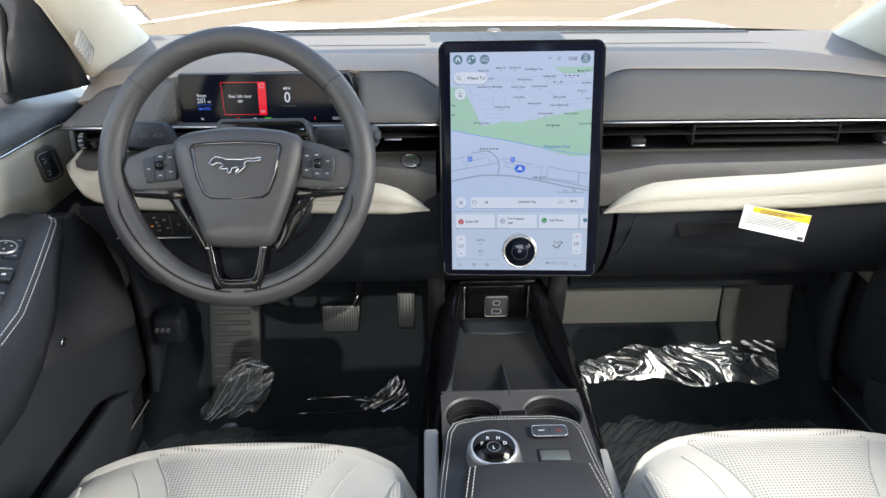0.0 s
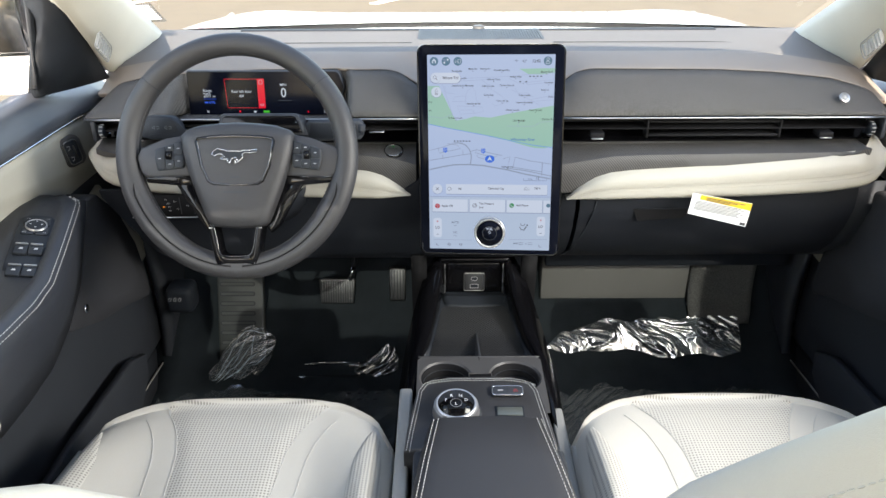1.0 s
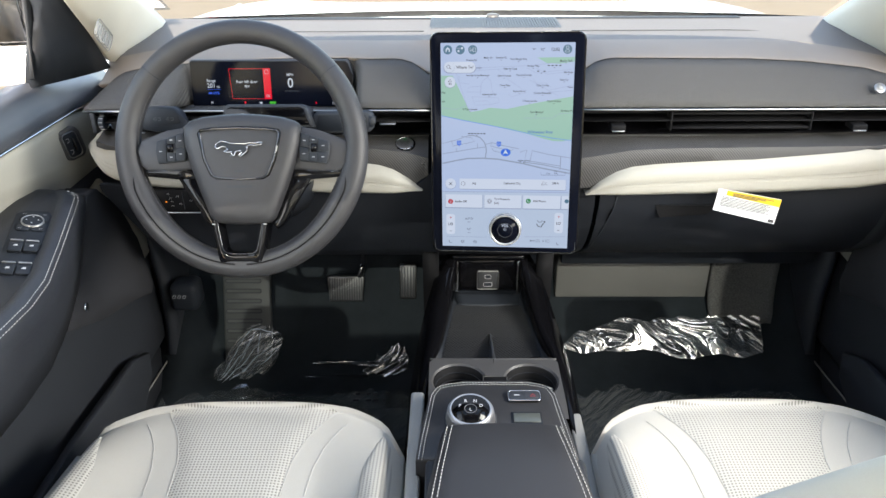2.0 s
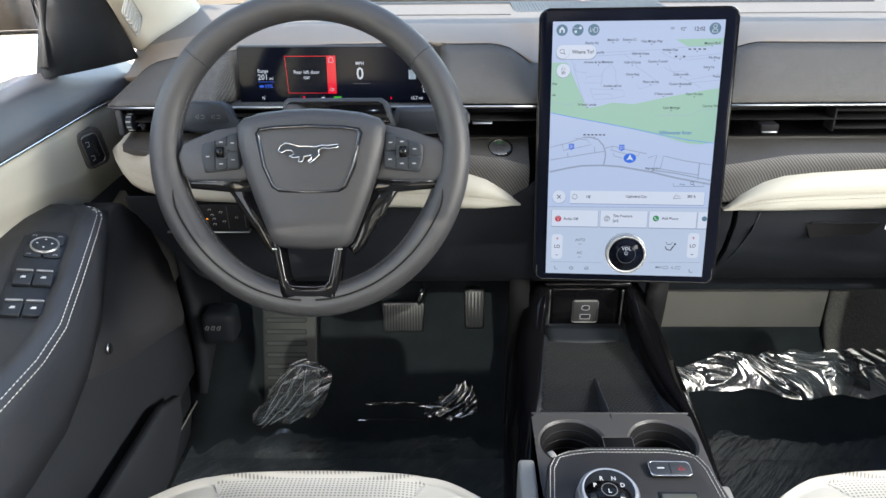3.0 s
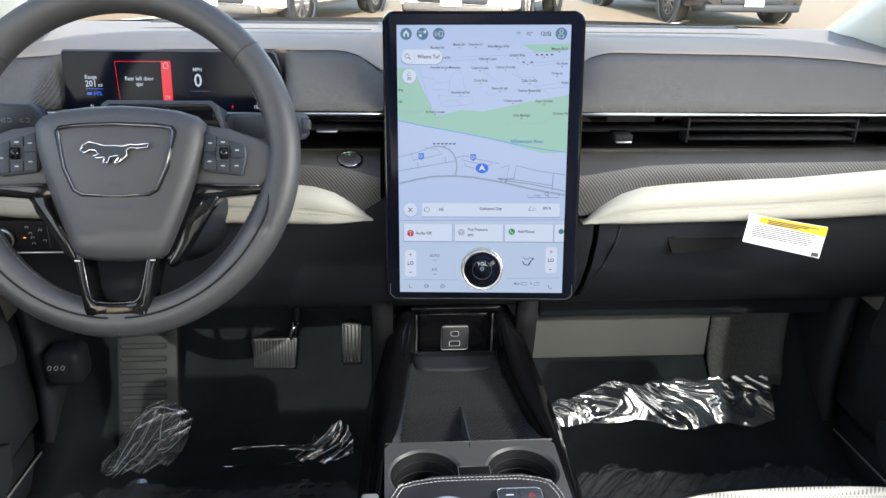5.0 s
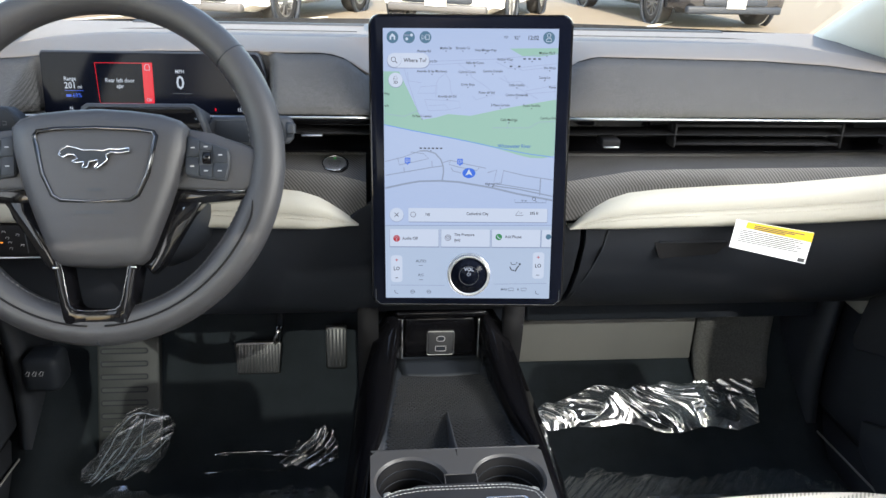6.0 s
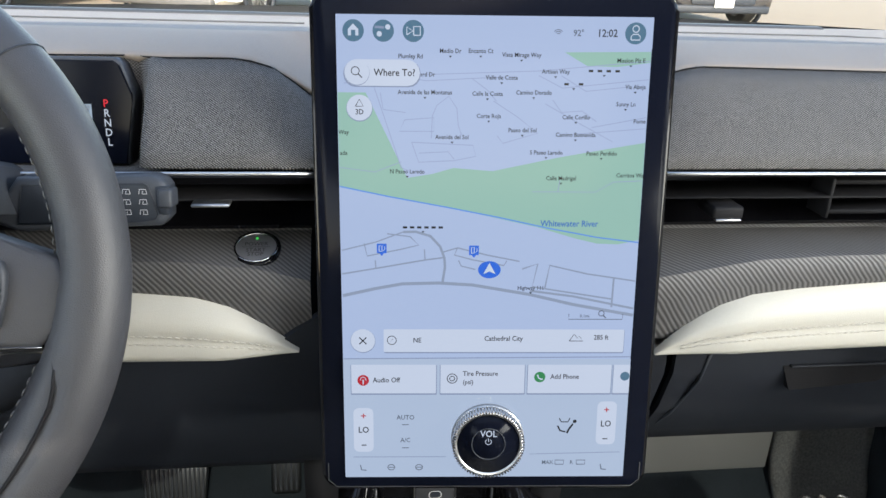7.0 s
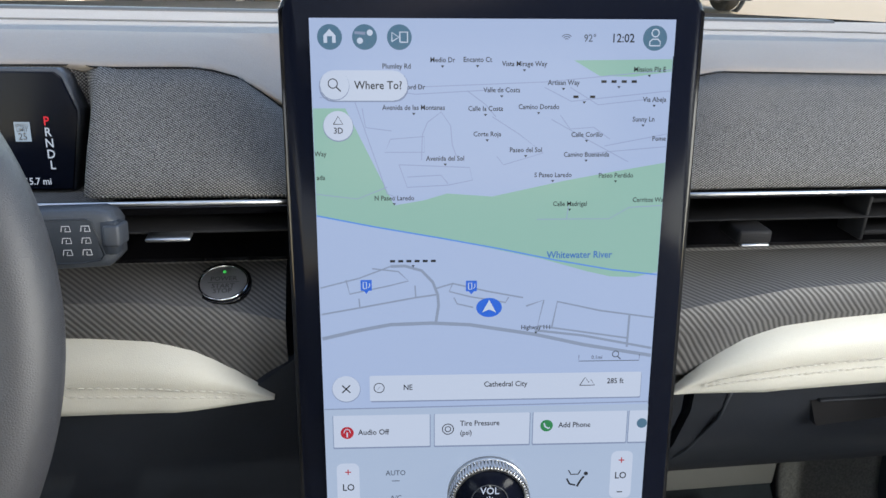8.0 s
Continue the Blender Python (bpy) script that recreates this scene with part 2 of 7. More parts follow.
ASPHALT = mat("sunlit_asphalt", (0.122, 0.098, 0.068), 0.9, grain=0.8, scale=30, spread=0.25, bump=0.5, bump_scale=200)
LINE = mat("parking_line_paint", (0.7, 0.68, 0.6), 0.8, spread=0.15)


# ---- builders ----
def thing(name, label, category, at=(0, 0, 0), group="", kind=""):
    ob = new(name)
    ob.location = at
    ob.empty_display_size = 0.05
    return tagged(ob, label, category, group, kind)


def part(name, bm, material, parent=None, label="", smooth=True, crisp=None):
    """Links a bmesh, in world metres, as one mesh object under a thing or a part."""
    bmesh.ops.recalc_face_normals(bm, faces=bm.faces)
    me = bpy.data.meshes.new(name)
    bm.to_mesh(me)
    bm.free()
    me.materials.append(material)
    if smooth:
        me.shade_smooth()
        if crisp is not None:
            me.set_sharp_from_angle(angle=radians(crisp))
    ob = new(name, me)
    if parent is not None:
        ob.parent = parent
        ob.matrix_parent_inverse = Matrix.Translation(-parent.location) if parent.parent is None else Matrix.Identity(4)
    if label:
        ob["label"] = label
    return ob


def grid(rows, wrap=False, caps=False):
    """A sheet through rows of points of equal length; wrap closes each row, caps closes both ends."""
    bm = bmesh.new()
    vs = [[bm.verts.new(p) for p in r] for r in rows]
    n = len(rows[0])
    for a, b in zip(vs, vs[1:]):
        for i in range(n if wrap else n - 1):
            j = (i + 1) % n
            bm.faces.new((a[i], a[j], b[j], b[i]))
    if caps:
        bm.faces.new(vs[0][::-1])
        bm.faces.new(vs[-1])
    return bm


def thick(bm, d, inside=(0.0, -0.7, 1.05)):
    """Gives a sheet a second skin d behind its faces, away from the point inside."""
    c = Vector(inside)
    bmesh.ops.recalc_face_normals(bm, faces=bm.faces)
    if sum(f.normal.dot(c - f.calc_center_median()) * f.calc_area() for f in bm.faces) < 0:
        bmesh.ops.reverse_faces(bm, faces=bm.faces)
    bm.normal_update()
    rim = [e for e in bm.edges if e.is_boundary]
    twin = {v: bm.verts.new(v.co - v.normal * d) for v in list(bm.verts)}
    for f in list(bm.faces):
        bm.faces.new([twin[v] for v in reversed(f.verts)])
    for e in rim:
        a, b = e.verts
        bm.faces.new((a, b, twin[b], twin[a]))
    return bm


def box(x0, x1, y0, y1, z0, z1, bevel=0.0, seg=2, m=None):
    bm = bmesh.new()
    bmesh.ops.create_cube(bm, size=1)
    bmesh.ops.transform(bm, matrix=Matrix.LocRotScale(((x0 + x1) / 2, (y0 + y1) / 2, (z0 + z1) / 2), None, (x1 - x0, y1 - y0, z1 - z0)), verts=bm.verts)
    if bevel:
        bmesh.ops.bevel(bm, geom=bm.edges[:], offset=bevel, segments=seg, affect="EDGES", profile=0.5)
    if m is not None:
        bmesh.ops.transform(bm, matrix=m, verts=bm.verts)
    return bm


def slab(outline, w0, w1, bevel=0.0, m=None, seg=2):
    """A flat outline of (u, v) extruded from w0 to w1, edges rounded, carried by the matrix m."""
    bm = bmesh.new()
    a = [bm.verts.new((u, v, w0)) for u, v in outline]
    b = [bm.verts.new((u, v, w1)) for u, v in outline]
    bm.faces.new(a[::-1])
    top = bm.faces.new(b)
    n = len(a)
    for i in range(n):
        bm.faces.new((a[i], a[(i + 1) % n], b[(i + 1) % n], b[i]))
    if bevel:
        bmesh.ops.bevel(bm, geom=list(top.edges), offset=bevel, segments=seg, affect="EDGES", profile=0.5)
    if m is not None:
        bmesh.ops.transform(bm, matrix=m, verts=bm.verts)
    return bm


def sweep(path, r, sides=8, closed=False, flat=1.0):
    """A tube along a path; r is a radius or one radius for each point."""
    pts = [Vector(p) for p in path]
    n = len(pts)
    rows = []
    up = Vector((0, 0, 1))
    for i, p in enumerate(pts):
        d = (pts[(i + 1) % n] - pts[i - 1]) if closed else (pts[min(i + 1, n - 1)] - pts[max(i - 1, 0)])
        d.normalize()
        ref = up if abs(d.dot(up)) < 0.95 else Vector((0, 1, 0))
        s = d.cross(ref).normalized()
        t = s.cross(d)
        rad = r[i] if isinstance(r, (list, tuple)) else r
        rows.append([p + s * rad * math.cos(a) + t * rad * flat * math.sin(a) for a in [2 * math.pi * k / sides for k in range(sides)]])
    if closed:
        rows.append(rows[0])
        bm = grid(rows, wrap=True)
        bmesh.ops.remove_doubles(bm, verts=bm.verts, dist=1e-6)
        return bm
    return grid(rows, wrap=True, caps=True)


def disc(r, w0, w1, m, seg=32, bevel=0.0):
    return slab([(r * math.cos(2 * math.pi * k / seg), r * math.sin(2 * math.pi * k / seg)) for k in range(seg)], w0, w1, bevel, m)


def ring(r0, r1, w0, w1, m, seg=40):
    rows = []
    for k in range(seg):
        c, s = math.cos(2 * math.pi * k / seg), math.sin(2 * math.pi * k / seg)
        rows.append([m @ Vector((r * c, r * s, w)) for r, w in ((r0, w0), (r0, w1), (r1, w1), (r1, w0))])
    rows.append(rows[0])
    bm = grid(rows, wrap=True)
    bmesh.ops.remove_doubles(bm, verts=bm.verts, dist=1e-6)
    return bm


def round_rect(w, h, r, cx=0.0, cy=0.0, seg=5):
    out = []
    for sx, sy, a0 in ((1, 1, 0), (-1, 1, 90), (-1, -1, 180), (1, -1, 270)):
        for k in range(seg + 1):
            a = radians(a0 + 90 * k / seg)
            out.append((cx + sx * (w / 2 - r) + r * math.cos(a), cy + sy * (h / 2 - r) + r * math.sin(a)))
    return out


def join(*bms):
    out = bmesh.new()
    for b in bms:
        me = bpy.data.meshes.new("tmp")
        b.to_mesh(me)
        b.free()
        out.from_mesh(me)
        bpy.data.meshes.remove(me)
    return out


def lerp(pairs, x):
    """Smooth interpolation through (x, value) pairs."""
    if x <= pairs[0][0]:
        return pairs[0][1]
    for (a, va), (b, vb) in zip(pairs, pairs[1:]):
        if x <= b:
            t = (x - a) / (b - a)
            return va + (vb - va) * t
    return pairs[-1][1]


def stitches(path, length=0.0042, gap=0.0022, r=0.00065, lift=(0, 0, 0)):
    """Short thread dashes along a path, one mesh."""
    pts = [Vector(p) + Vector(lift) for p in path]
    bm = bmesh.new()
    pos, seg = 0.0, 0
    acc = [0.0]
    for a, b in zip(pts, pts[1:]):
        acc.append(acc[-1] + (b - a).length)

    def at(s):
        for i in range(len(pts) - 1):
            if s <= acc[i + 1]:
                return pts[i].lerp(pts[i + 1], (s - acc[i]) / max(1e-9, acc[i + 1] - acc[i]))
        return pts[-1]
    while pos + length < acc[-1]:
        a, b = at(pos), at(pos + length)
        d = (b - a).normalized()
        ref = Vector((0, 0, 1)) if abs(d.z) < 0.9 else Vector((1, 0, 0))
        s = d.cross(ref).normalized()
        t = s.cross(d)
        ends = []
        for p, k in ((a, 0.5), (a.lerp(b, 0.5), 1.0), (b, 0.5)):
            ends.append([bm.verts.new(p + (s * math.cos(q) + t * math.sin(q)) * r * k) for q in (0, math.pi / 2, math.pi, 3 * math.pi / 2)])
        for e, f in zip(ends, ends[1:]):
            for i in range(4):
                bm.faces.new((e[i], e[(i + 1) % 4], f[(i + 1) % 4], f[i]))
        pos += length + gap
    return bm


def lettering(text, size, u, v, m, material, parent, w=0.0, align="CENTER", name="lettering"):
    """Words as flat meshes in the plane of m; u, v in metres from its origin."""
    cu = bpy.data.curves.new(name, "FONT")
    cu.body, cu.size, cu.align_x, cu.align_y, cu.resolution_u = text, size, align, "CENTER", 2
    cu.offset = size * 0.012
    tmp = bpy.data.objects.new("tmp_text", cu)
    scene.collection.objects.link(tmp)
    me = bpy.data.meshes.new_from_object(tmp.evaluated_get(bpy.context.evaluated_depsgraph_get()))
    bpy.data.objects.remove(tmp)
    bpy.data.curves.remove(cu)
    bm = bmesh.new()
    bm.from_mesh(me)
    bpy.data.meshes.remove(me)
    bmesh.ops.transform(bm, matrix=m @ Matrix.Translation((u, v, w)) @ Matrix.Diagonal((0.93, 1.03, 1, 1)), verts=bm.verts)
    return part(name, bm, material, parent, smooth=False)


def flat(points, m, w=0.0):
    """A flat polygon of (u, v) in the plane of m."""
    bm = bmesh.new()
    bm.faces.new([bm.verts.new(m @ Vector((u, v, w))) for u, v in points])
    return bm


def stroke(points, width, m, w=0.0):
    """A flat line of a given width in the plane of m."""
    bm = bmesh.new()
    pts = [Vector((*p, 0)) for p in points]
    left, right = [], []
    for i, p in enumerate(pts):
        d = (pts[min(i + 1, len(pts) - 1)] - pts[max(i - 1, 0)]).normalized()
        nrm = Vector((-d.y, d.x, 0)) * width / 2
        left.append(bm.verts.new(m @ (p + nrm + Vector((0, 0, w)))))
        right.append(bm.verts.new(m @ (p - nrm + Vector((0, 0, w)))))
    for i in range(len(pts) - 1):
        bm.faces.new((left[i], right[i], right[i + 1], left[i + 1]))
    return bm


def frange(a, b, n):
    return [a + (b - a) * i / (n - 1) for i in range(n)]


# ---- outside: ground, bonnet, parked cars ----
def ground():
    part_ob = part("ground", grid([[(x, y, 0.004 * noise.noise((x * 0.3, y * 0.3, 0))) for x in (-400, -40, -12, -6, 0, 6, 12, 40, 400)] for y in (-400, -40, -10, 0, 6, 12, 20, 60, 400)]), ASPHALT)
    tagged(part_ob, "sunlit pale tan asphalt of a dealer car park", "ground", kind="structure")
    for x, y, a in ((-5.2, 9.6, 12), (-2.3, 9.8, 12), (3.6, 10.2, 14), (8.4, 10.0, 14), (0.6, 9.8, 12), (12.0, 10.0, 14)):
        ln = part("parking_line", box(-0.06, 0.06, -2.6, 2.6, 0.006, 0.012, m=pose(x, y, 0, 0, 0, -a - 22)), LINE, smooth=False)
        tagged(ln, "faded white painted parking bay line on asphalt", "road marking", group="parking lines", kind="structure")


ground()


def wheel_at(car, x, y, r, width, rim_mat):
    m = pose(x, y, r, 0, 90, 0)
    prof = [(r * 0.66, -width / 2), (r * 0.93, -width / 2), (r, -width * 0.32), (r, width * 0.32), (r * 0.93, width / 2), (r * 0.66, width / 2)]
    rows = [[m @ Vector((q * math.cos(a), q * math.sin(a), w)) for q, w in prof] for a in frange(0, 2 * math.pi, 29)]
    tyre = part("wheel", grid(rows), RUBBER, car, "black tyre on a multi-spoke alloy rim")
    spokes = []
    for k in range(10):
        spokes.append(box(-0.018, 0.018, 0.05, r * 0.64, -width * 0.46, width * 0.46, m=m @ pose(0, 0, 0, 0, 0, 36 * k)))
    spokes.append(ring(r * 0.60, r * 0.67, -width * 0.48, width * 0.48, m))
    spokes.append(disc(0.07, -width * 0.47, width * 0.47, m, 16))
    part("rim", join(*spokes), rim_mat, tyre, smooth=False)
    part("brake_disc", disc(r * 0.5, -0.02, 0.02, m, 20), SILVER, tyre, smooth=False)


def car_sections(length, wide, high, nose):
    """Cross-sections of a tall estate body from nose (y=0) to tail."""
    rows = []
    for t, hw, zb, zs, zt in ((0.0, 0.78, 0.34, 0.62, 0.80), (0.02, 0.9, 0.26, 0.68, 0.92), (0.08, 0.97, 0.22, 0.75, 1.0), (0.2, 1.0, 0.24, 0.82, 1.06),
                              (0.27, 1.0, 0.24, 0.86, 1.12), (0.38, 1.0, 0.24, 0.9, 1.5), (0.5, 1.0, 0.24, 0.92, 1.66), (0.72, 1.0, 0.24, 0.94, 1.66),
                              (0.88, 0.98, 0.26, 0.96, 1.58), (0.97, 0.95, 0.3, 0.96, 1.3), (1.0, 0.85, 0.36, 0.9, 1.05)):
        y, w, k = t * length, hw * wide / 2, high / 1.66
        top = 0.72 if zt > 1.3 else 0.9
        half = [(0, zb), (w * 0.8, zb), (w * 0.98, zb + 0.08), (w, (zb + zs) / 2), (w * 0.985, zs), (w * (0.5 + top / 2), zs + (zt * k - zs) * 0.45), (w * top, zt * k - 0.05), (w * top * 0.8, zt * k), (0, zt * k + 0.015)]
        rows.append([(x, y, z) for x, z in half] + [(-x, y, z) for x, z in half[-2:0:-1]])
    return rows


def parked_car(name, label, paint, place, yaw, length=4.7, wide=1.9, high=1.66, truck=False):
    car = thing(name, label, "car", group="parked cars opposite")
    part("body", grid(car_sections(length, wide, high, 0), wrap=True, caps=True), paint, car, crisp=35)
    w = wide / 2
    for sx in (-1, 1):
        part("side_window", slab([(1.45, 0.96), (1.95, high - 0.16), (3.9, high - 0.2), (4.15, 1.02)], -0.01, 0.012, m=Matrix(((0, 0, sx, sx * w * 0.93), (1, 0, 0, 0), (0, 1, 0, 0), (0, 0, 0, 1))) @ pose(0, 0, 0, 0, 0, 0)), PIANO, car, smooth=False)
        for y in (0.92, length - 1.0):
            wheel_at(car, sx * (w - 0.13), y, 0.36, 0.25, SILVER if not truck else MID)
            part("wheel_arch", ring(0.37, 0.44, -0.02, 0.02, pose(sx * (w - 0.0), y, 0.37, 0, 90, 0), 24), BLACK, car)
        part("headlight", slab(round_rect(0.34, 0.1, 0.04, sx * (w - 0.27), 0.70), 0, 0.02, 0.006, pose(0, 0.035, 0, 90)), CHROME, car, "clear headlight with a bright lens")
        part("bumper_lamp", disc(0.055, 0, 0.03, pose(sx * (w - 0.3), 0.06, 0.44, 90), 16, 0.005), CHROME, car)
    part("grille", slab(round_rect(1.0, 0.2, 0.05, 0, 0.62), 0, 0.02, 0.006, pose(0, 0.02, 0, 90)), PIANO, car)
    part("lower_bumper", box(-w * 0.8, w * 0.8, -0.03, 0.10, 0.24, 0.36, 0.03), BLACK if truck else MID, car, "dark lower bumper")
    part("intake", slab(round_rect(1.1, 0.1, 0.04, 0, 0.42), 0, 0.02, 0.004, pose(0, 0.0, 0, 90)), BLACK, car)
    part("licence_plate", box(-0.16, 0.16, -0.055, -0.035, 0.33, 0.49, 0.004), LABEL, car, "pale licence plate")
    part("windscreen", grid([[(-w * 0.8, 1.30, 1.13), (0, 1.24, 1.15), (w * 0.8, 1.30, 1.13)], [(-w * 0.66, 2.0, high - 0.07), (0, 1.95, high - 0.05), (w * 0.66, 2.0, high - 0.07)]]), PIANO, car)
    car.matrix_basis = pose(*place, 0, 0, yaw)
    return car


parked_car("parked_car", "white crossover parked nose-on across the lot", PAINT, (-2.55, 10.1, 0), -22)
parked_car("parked_car", "white and black crossover parked beside another", PAINT, (0.85, 10.5, 0), -22)
parked_car("parked_truck", "dark pickup truck with bumper lamps parked nose-on", PAINT_BLACK, (5.75, 11.2, 0), 4, 5.4, 2.05, 1.85, True)
parked_car("parked_car", "dark red car parked across the lot", PAINT_RED, (-6.3, 10.6, 0), -22)


# ---- the car's shell ----
def body_shell():
    # bonnet with raised outer crests
    rows = []
    for y in (0.60, 0.75, 0.95, 1.2, 1.45, 1.62, 1.72):
        z0 = lerp([(0.6, 1.005), (0.95, 0.99), (1.2, 0.975), (1.45, 0.92), (1.62, 0.85), (1.72, 0.75)], y)
        rows.append([(x, y, z0 - 0.035 * (abs(x) / 0.85) ** 6 + 0.012 * math.exp(-((abs(x) - 0.64) / 0.14) ** 2)) for x in frange(-0.88, 0.88, 41)])
    bonnet = part("bonnet", thick(grid(rows), 0.01), PAINT)
    tagged(bonnet, "glossy white painted bonnet seen through the windscreen", "car bonnet")
    # cowl between glass and bonnet
    cowl = part("cowl_panel", thick(grid([[(x, y, z) for x in frange(-0.78, 0.78, 9)] for y, z in ((0.50, 1.03), (0.55, 1.02), (0.62, 0.985))]), 0.01), BLACK)
    tagged(cowl, "black plastic cowl below the windscreen", "trim", kind="structure")
    # windscreen
    rows = []
    for t in frange(0, 1, 9):
        y, z, hw = 0.56 - 0.98 * t, 1.045 + 0.40 * t + 0.05 * math.sin(math.pi * t) * 0.5, 0.72 - 0.13 * t
        rows.append([(x * hw, y + 0.03 * (1 - x * x), z + 0.012 * (1 - x * x)) for x in frange(-1, 1, 13)])
    ws = part("window_1", grid(rows), SCREEN_GLASS)
    tagged(ws, "clear laminated windscreen glass", "windscreen", kind="structure")
    rows = []
    for t in (0.0, 0.02, 0.04):
        y, z, hw = 0.555 - 0.98 * t, 1.043 + 0.40 * t + 0.025 * math.sin(math.pi * t), 0.72 - 0.13 * t
        rows.append([(x * hw, y + 0.03 * (1 - x * x) - 0.003, z + 0.012 * (1 - x * x)) for x in frange(-1, 1, 13)])
    band = part("edge_band", grid(rows), BLACK, ws, "black edge band along the foot of the glass")
    # unseen roof: cloth front strip, glass panels over the seats, tail closed to shape the sun
    def roof_z(x, y):
        return 1.47 + 0.03 * math.sin(math.pi * max(0, min(1, (-y - 0.3) / 1.2))) - 0.06 * (abs(x) / 0.62) ** 3
    for y0, y1 in ((-0.40, -0.50), (-1.42, -1.95)):
        roof = part("ceiling", thick(grid([[(x, y, roof_z(x, y)) for x in frange(-0.62, 0.62, 15)] for y in frange(y0, y1, 6)]), 0.03), HEADLINER)
        tagged(roof, "unseen pale cloth headliner closing the roof to hold sun off the seats", "ceiling", kind="structure")
    front = part("window_6", thick(grid([[(x, y, roof_z(x, y) + 0.01) for x in frange(-0.64, 0.64, 13)] for y in frange(-0.50, -1.05, 6)]), 0.006), ROOF_GLASS)
    tagged(front, "deeply tinted glass roof over the front seats", "window", kind="structure")
    pane = part("window_5", grid([[(x, y, roof_z(x, y) + 0.01) for x in frange(-0.64, 0.64, 9)] for y in frange(-1.05, -1.42, 4)]), SMOKED)
    tagged(pane, "smoked glass roof panel over the rear seats", "window", kind="structure")
    for k, sx in enumerate((-1, 1)):
        # side rail, pillars and lower body side, with window openings between
        rail = part("roof_rail", thick(grid([[(sx * (0.60 + 0.04 * j), y, z - 0.055 * j) for j in (0, 0.5, 1, 1.5)] for y, z in ((-0.40, 1.42), (-0.8, 1.46), (-1.3, 1.45), (-1.9, 1.36), (-2.3, 1.2))]), 0.03), HEADLINER)
        tagged(rail, "pale roof rail trim above the side windows", "trim", kind="structure")
        # unseen strip, added to stop sun slipping past the rail onto dash and pillars
        skin = part("roof_edge_blocker", thick(grid([[(sx * x, y, z - 0.02 * max(0.0, (-y - 1.4))) for x, z in ((0.60, 1.482), (0.66, 1.462), (0.705, 1.425), (0.725, 1.39))] for y in frange(-0.36, -2.0, 12)]), 0.006), PAINT)
        tagged(skin, "unseen white roof edge added above the side windows to block sun", "car body", kind="structure")
        fender = part("wall_fender", thick(grid([[(sx * x, y, z) for x, z in ((0.86, 0.90), (0.89, 0.80), (0.90, 0.60), (0.88, 0.30))] for y in frange(0.60, 1.70, 6)]), 0.01), PAINT)
        tagged(fender, "white painted front wing", "car body", kind="structure")
        bp = part("pillar_b", box(sx * 0.70 - 0.025, sx * 0.70 + 0.025, -0.95, -0.83, 0.33, 1.42, 0.01, m=None), PILLAR)
        tagged(bp, "pale cloth pillar between the doors", "trim", kind="structure")
        cp = part("pillar_c", box(sx * 0.68 - 0.03, sx * 0.68 + 0.03, -2.05, -1.75, 0.33, 1.40, 0.01), PILLAR)
        tagged(cp, "pale cloth rear pillar", "trim", kind="structure")
        for y0, y1 in ((-2.3, -1.75), (-0.95, 0.60)) if sx < 0 else ((-2.3, 0.60),):
            side = part("wall_side", box(sx * 0.80 - 0.03, sx * 0.80 + 0.03, y0, y1, 0.2, 1.0, 0.01), PAINT)
            tagged(side, "white painted lower body side", "car body", kind="structure")
        for y0, y1 in ((-0.86, -0.06), (-1.78, -0.92)) if sx > 0 else ((-0.86, -0.06),):
            g = part("window_2" if y1 > -0.5 else "window_3", grid([[(sx * 0.765, y0, 1.04), (sx * 0.755, (y0 + y1) / 2, 1.05), (sx * 0.765, y1, 1.04)], [(sx * 0.66, y0, 1.41), (sx * 0.655, (y0 + y1) / 2, 1.42), (sx * 0.66, y1, 1.38 if y1 < -0.5 else 1.27)]]), GLASS)
            g.visible_shadow = False
            tagged(g, "clear side window glass", "window", kind="structure")
    nose = part("wall_nose", thick(grid([[(x, y - 0.10 * (x / 0.88) ** 2, z) for x in frange(-0.88, 0.88, 9)] for y, z in ((1.72, 0.76), (1.78, 0.66), (1.80, 0.50), (1.76, 0.28))]), 0.01), PAINT)
    tagged(nose, "white painted front end below the bonnet", "car body", kind="structure")
    rear = part("wall_back", box(-0.80, 0.80, -2.36, -2.30, 0.2, 1.02, 0.01), DARK)
    tagged(rear, "dark trim closing the load bay", "wall", kind="structure")
    rg = part("window_4", grid([[(-0.62, -1.95, 1.42), (0, -1.95, 1.45), (0.62, -1.95, 1.42)], [(-0.72, -2.3, 1.02), (0, -2.33, 1.05), (0.72, -2.3, 1.02)]]), TINTED)
    tagged(rg, "sloping dark rear window glass", "window", kind="structure")
    bench = part("rear_bench", join(box(-0.66, 0.66, -1.98, -1.5, 0.45, 0.66, 0.05, 3), box(-0.66, 0.66, -2.1, -1.92, 0.62, 1.05, 0.06, 3)), SEAT)
    tagged(bench, "white leather rear bench", "seat")
    floor = part("floor", join(box(-0.80, 0.80, -2.3, 0.20, 0.26, 0.30), box(-0.80, 0.80, 0.17, 0.65, 0.26, 0.295)), CARPET, smooth=False)
    tagged(floor, "black carpeted car floor", "floor", kind="structure")
    # toe board rising to the bulkhead
    prof = [(0.14, 0.302), (0.20, 0.306), (0.25, 0.33), (0.34, 0.42), (0.42, 0.52), (0.46, 0.62), (0.47, 0.75), (0.50, 1.02)]
    toe = part("wall_front", thick(grid([[(x, y, z) for x in frange(-0.78, 0.78, 21)] for y, z in prof]), 0.02), CARPET)
    tagged(toe, "black carpeted bulkhead sloping up from the floor", "wall", kind="structure")
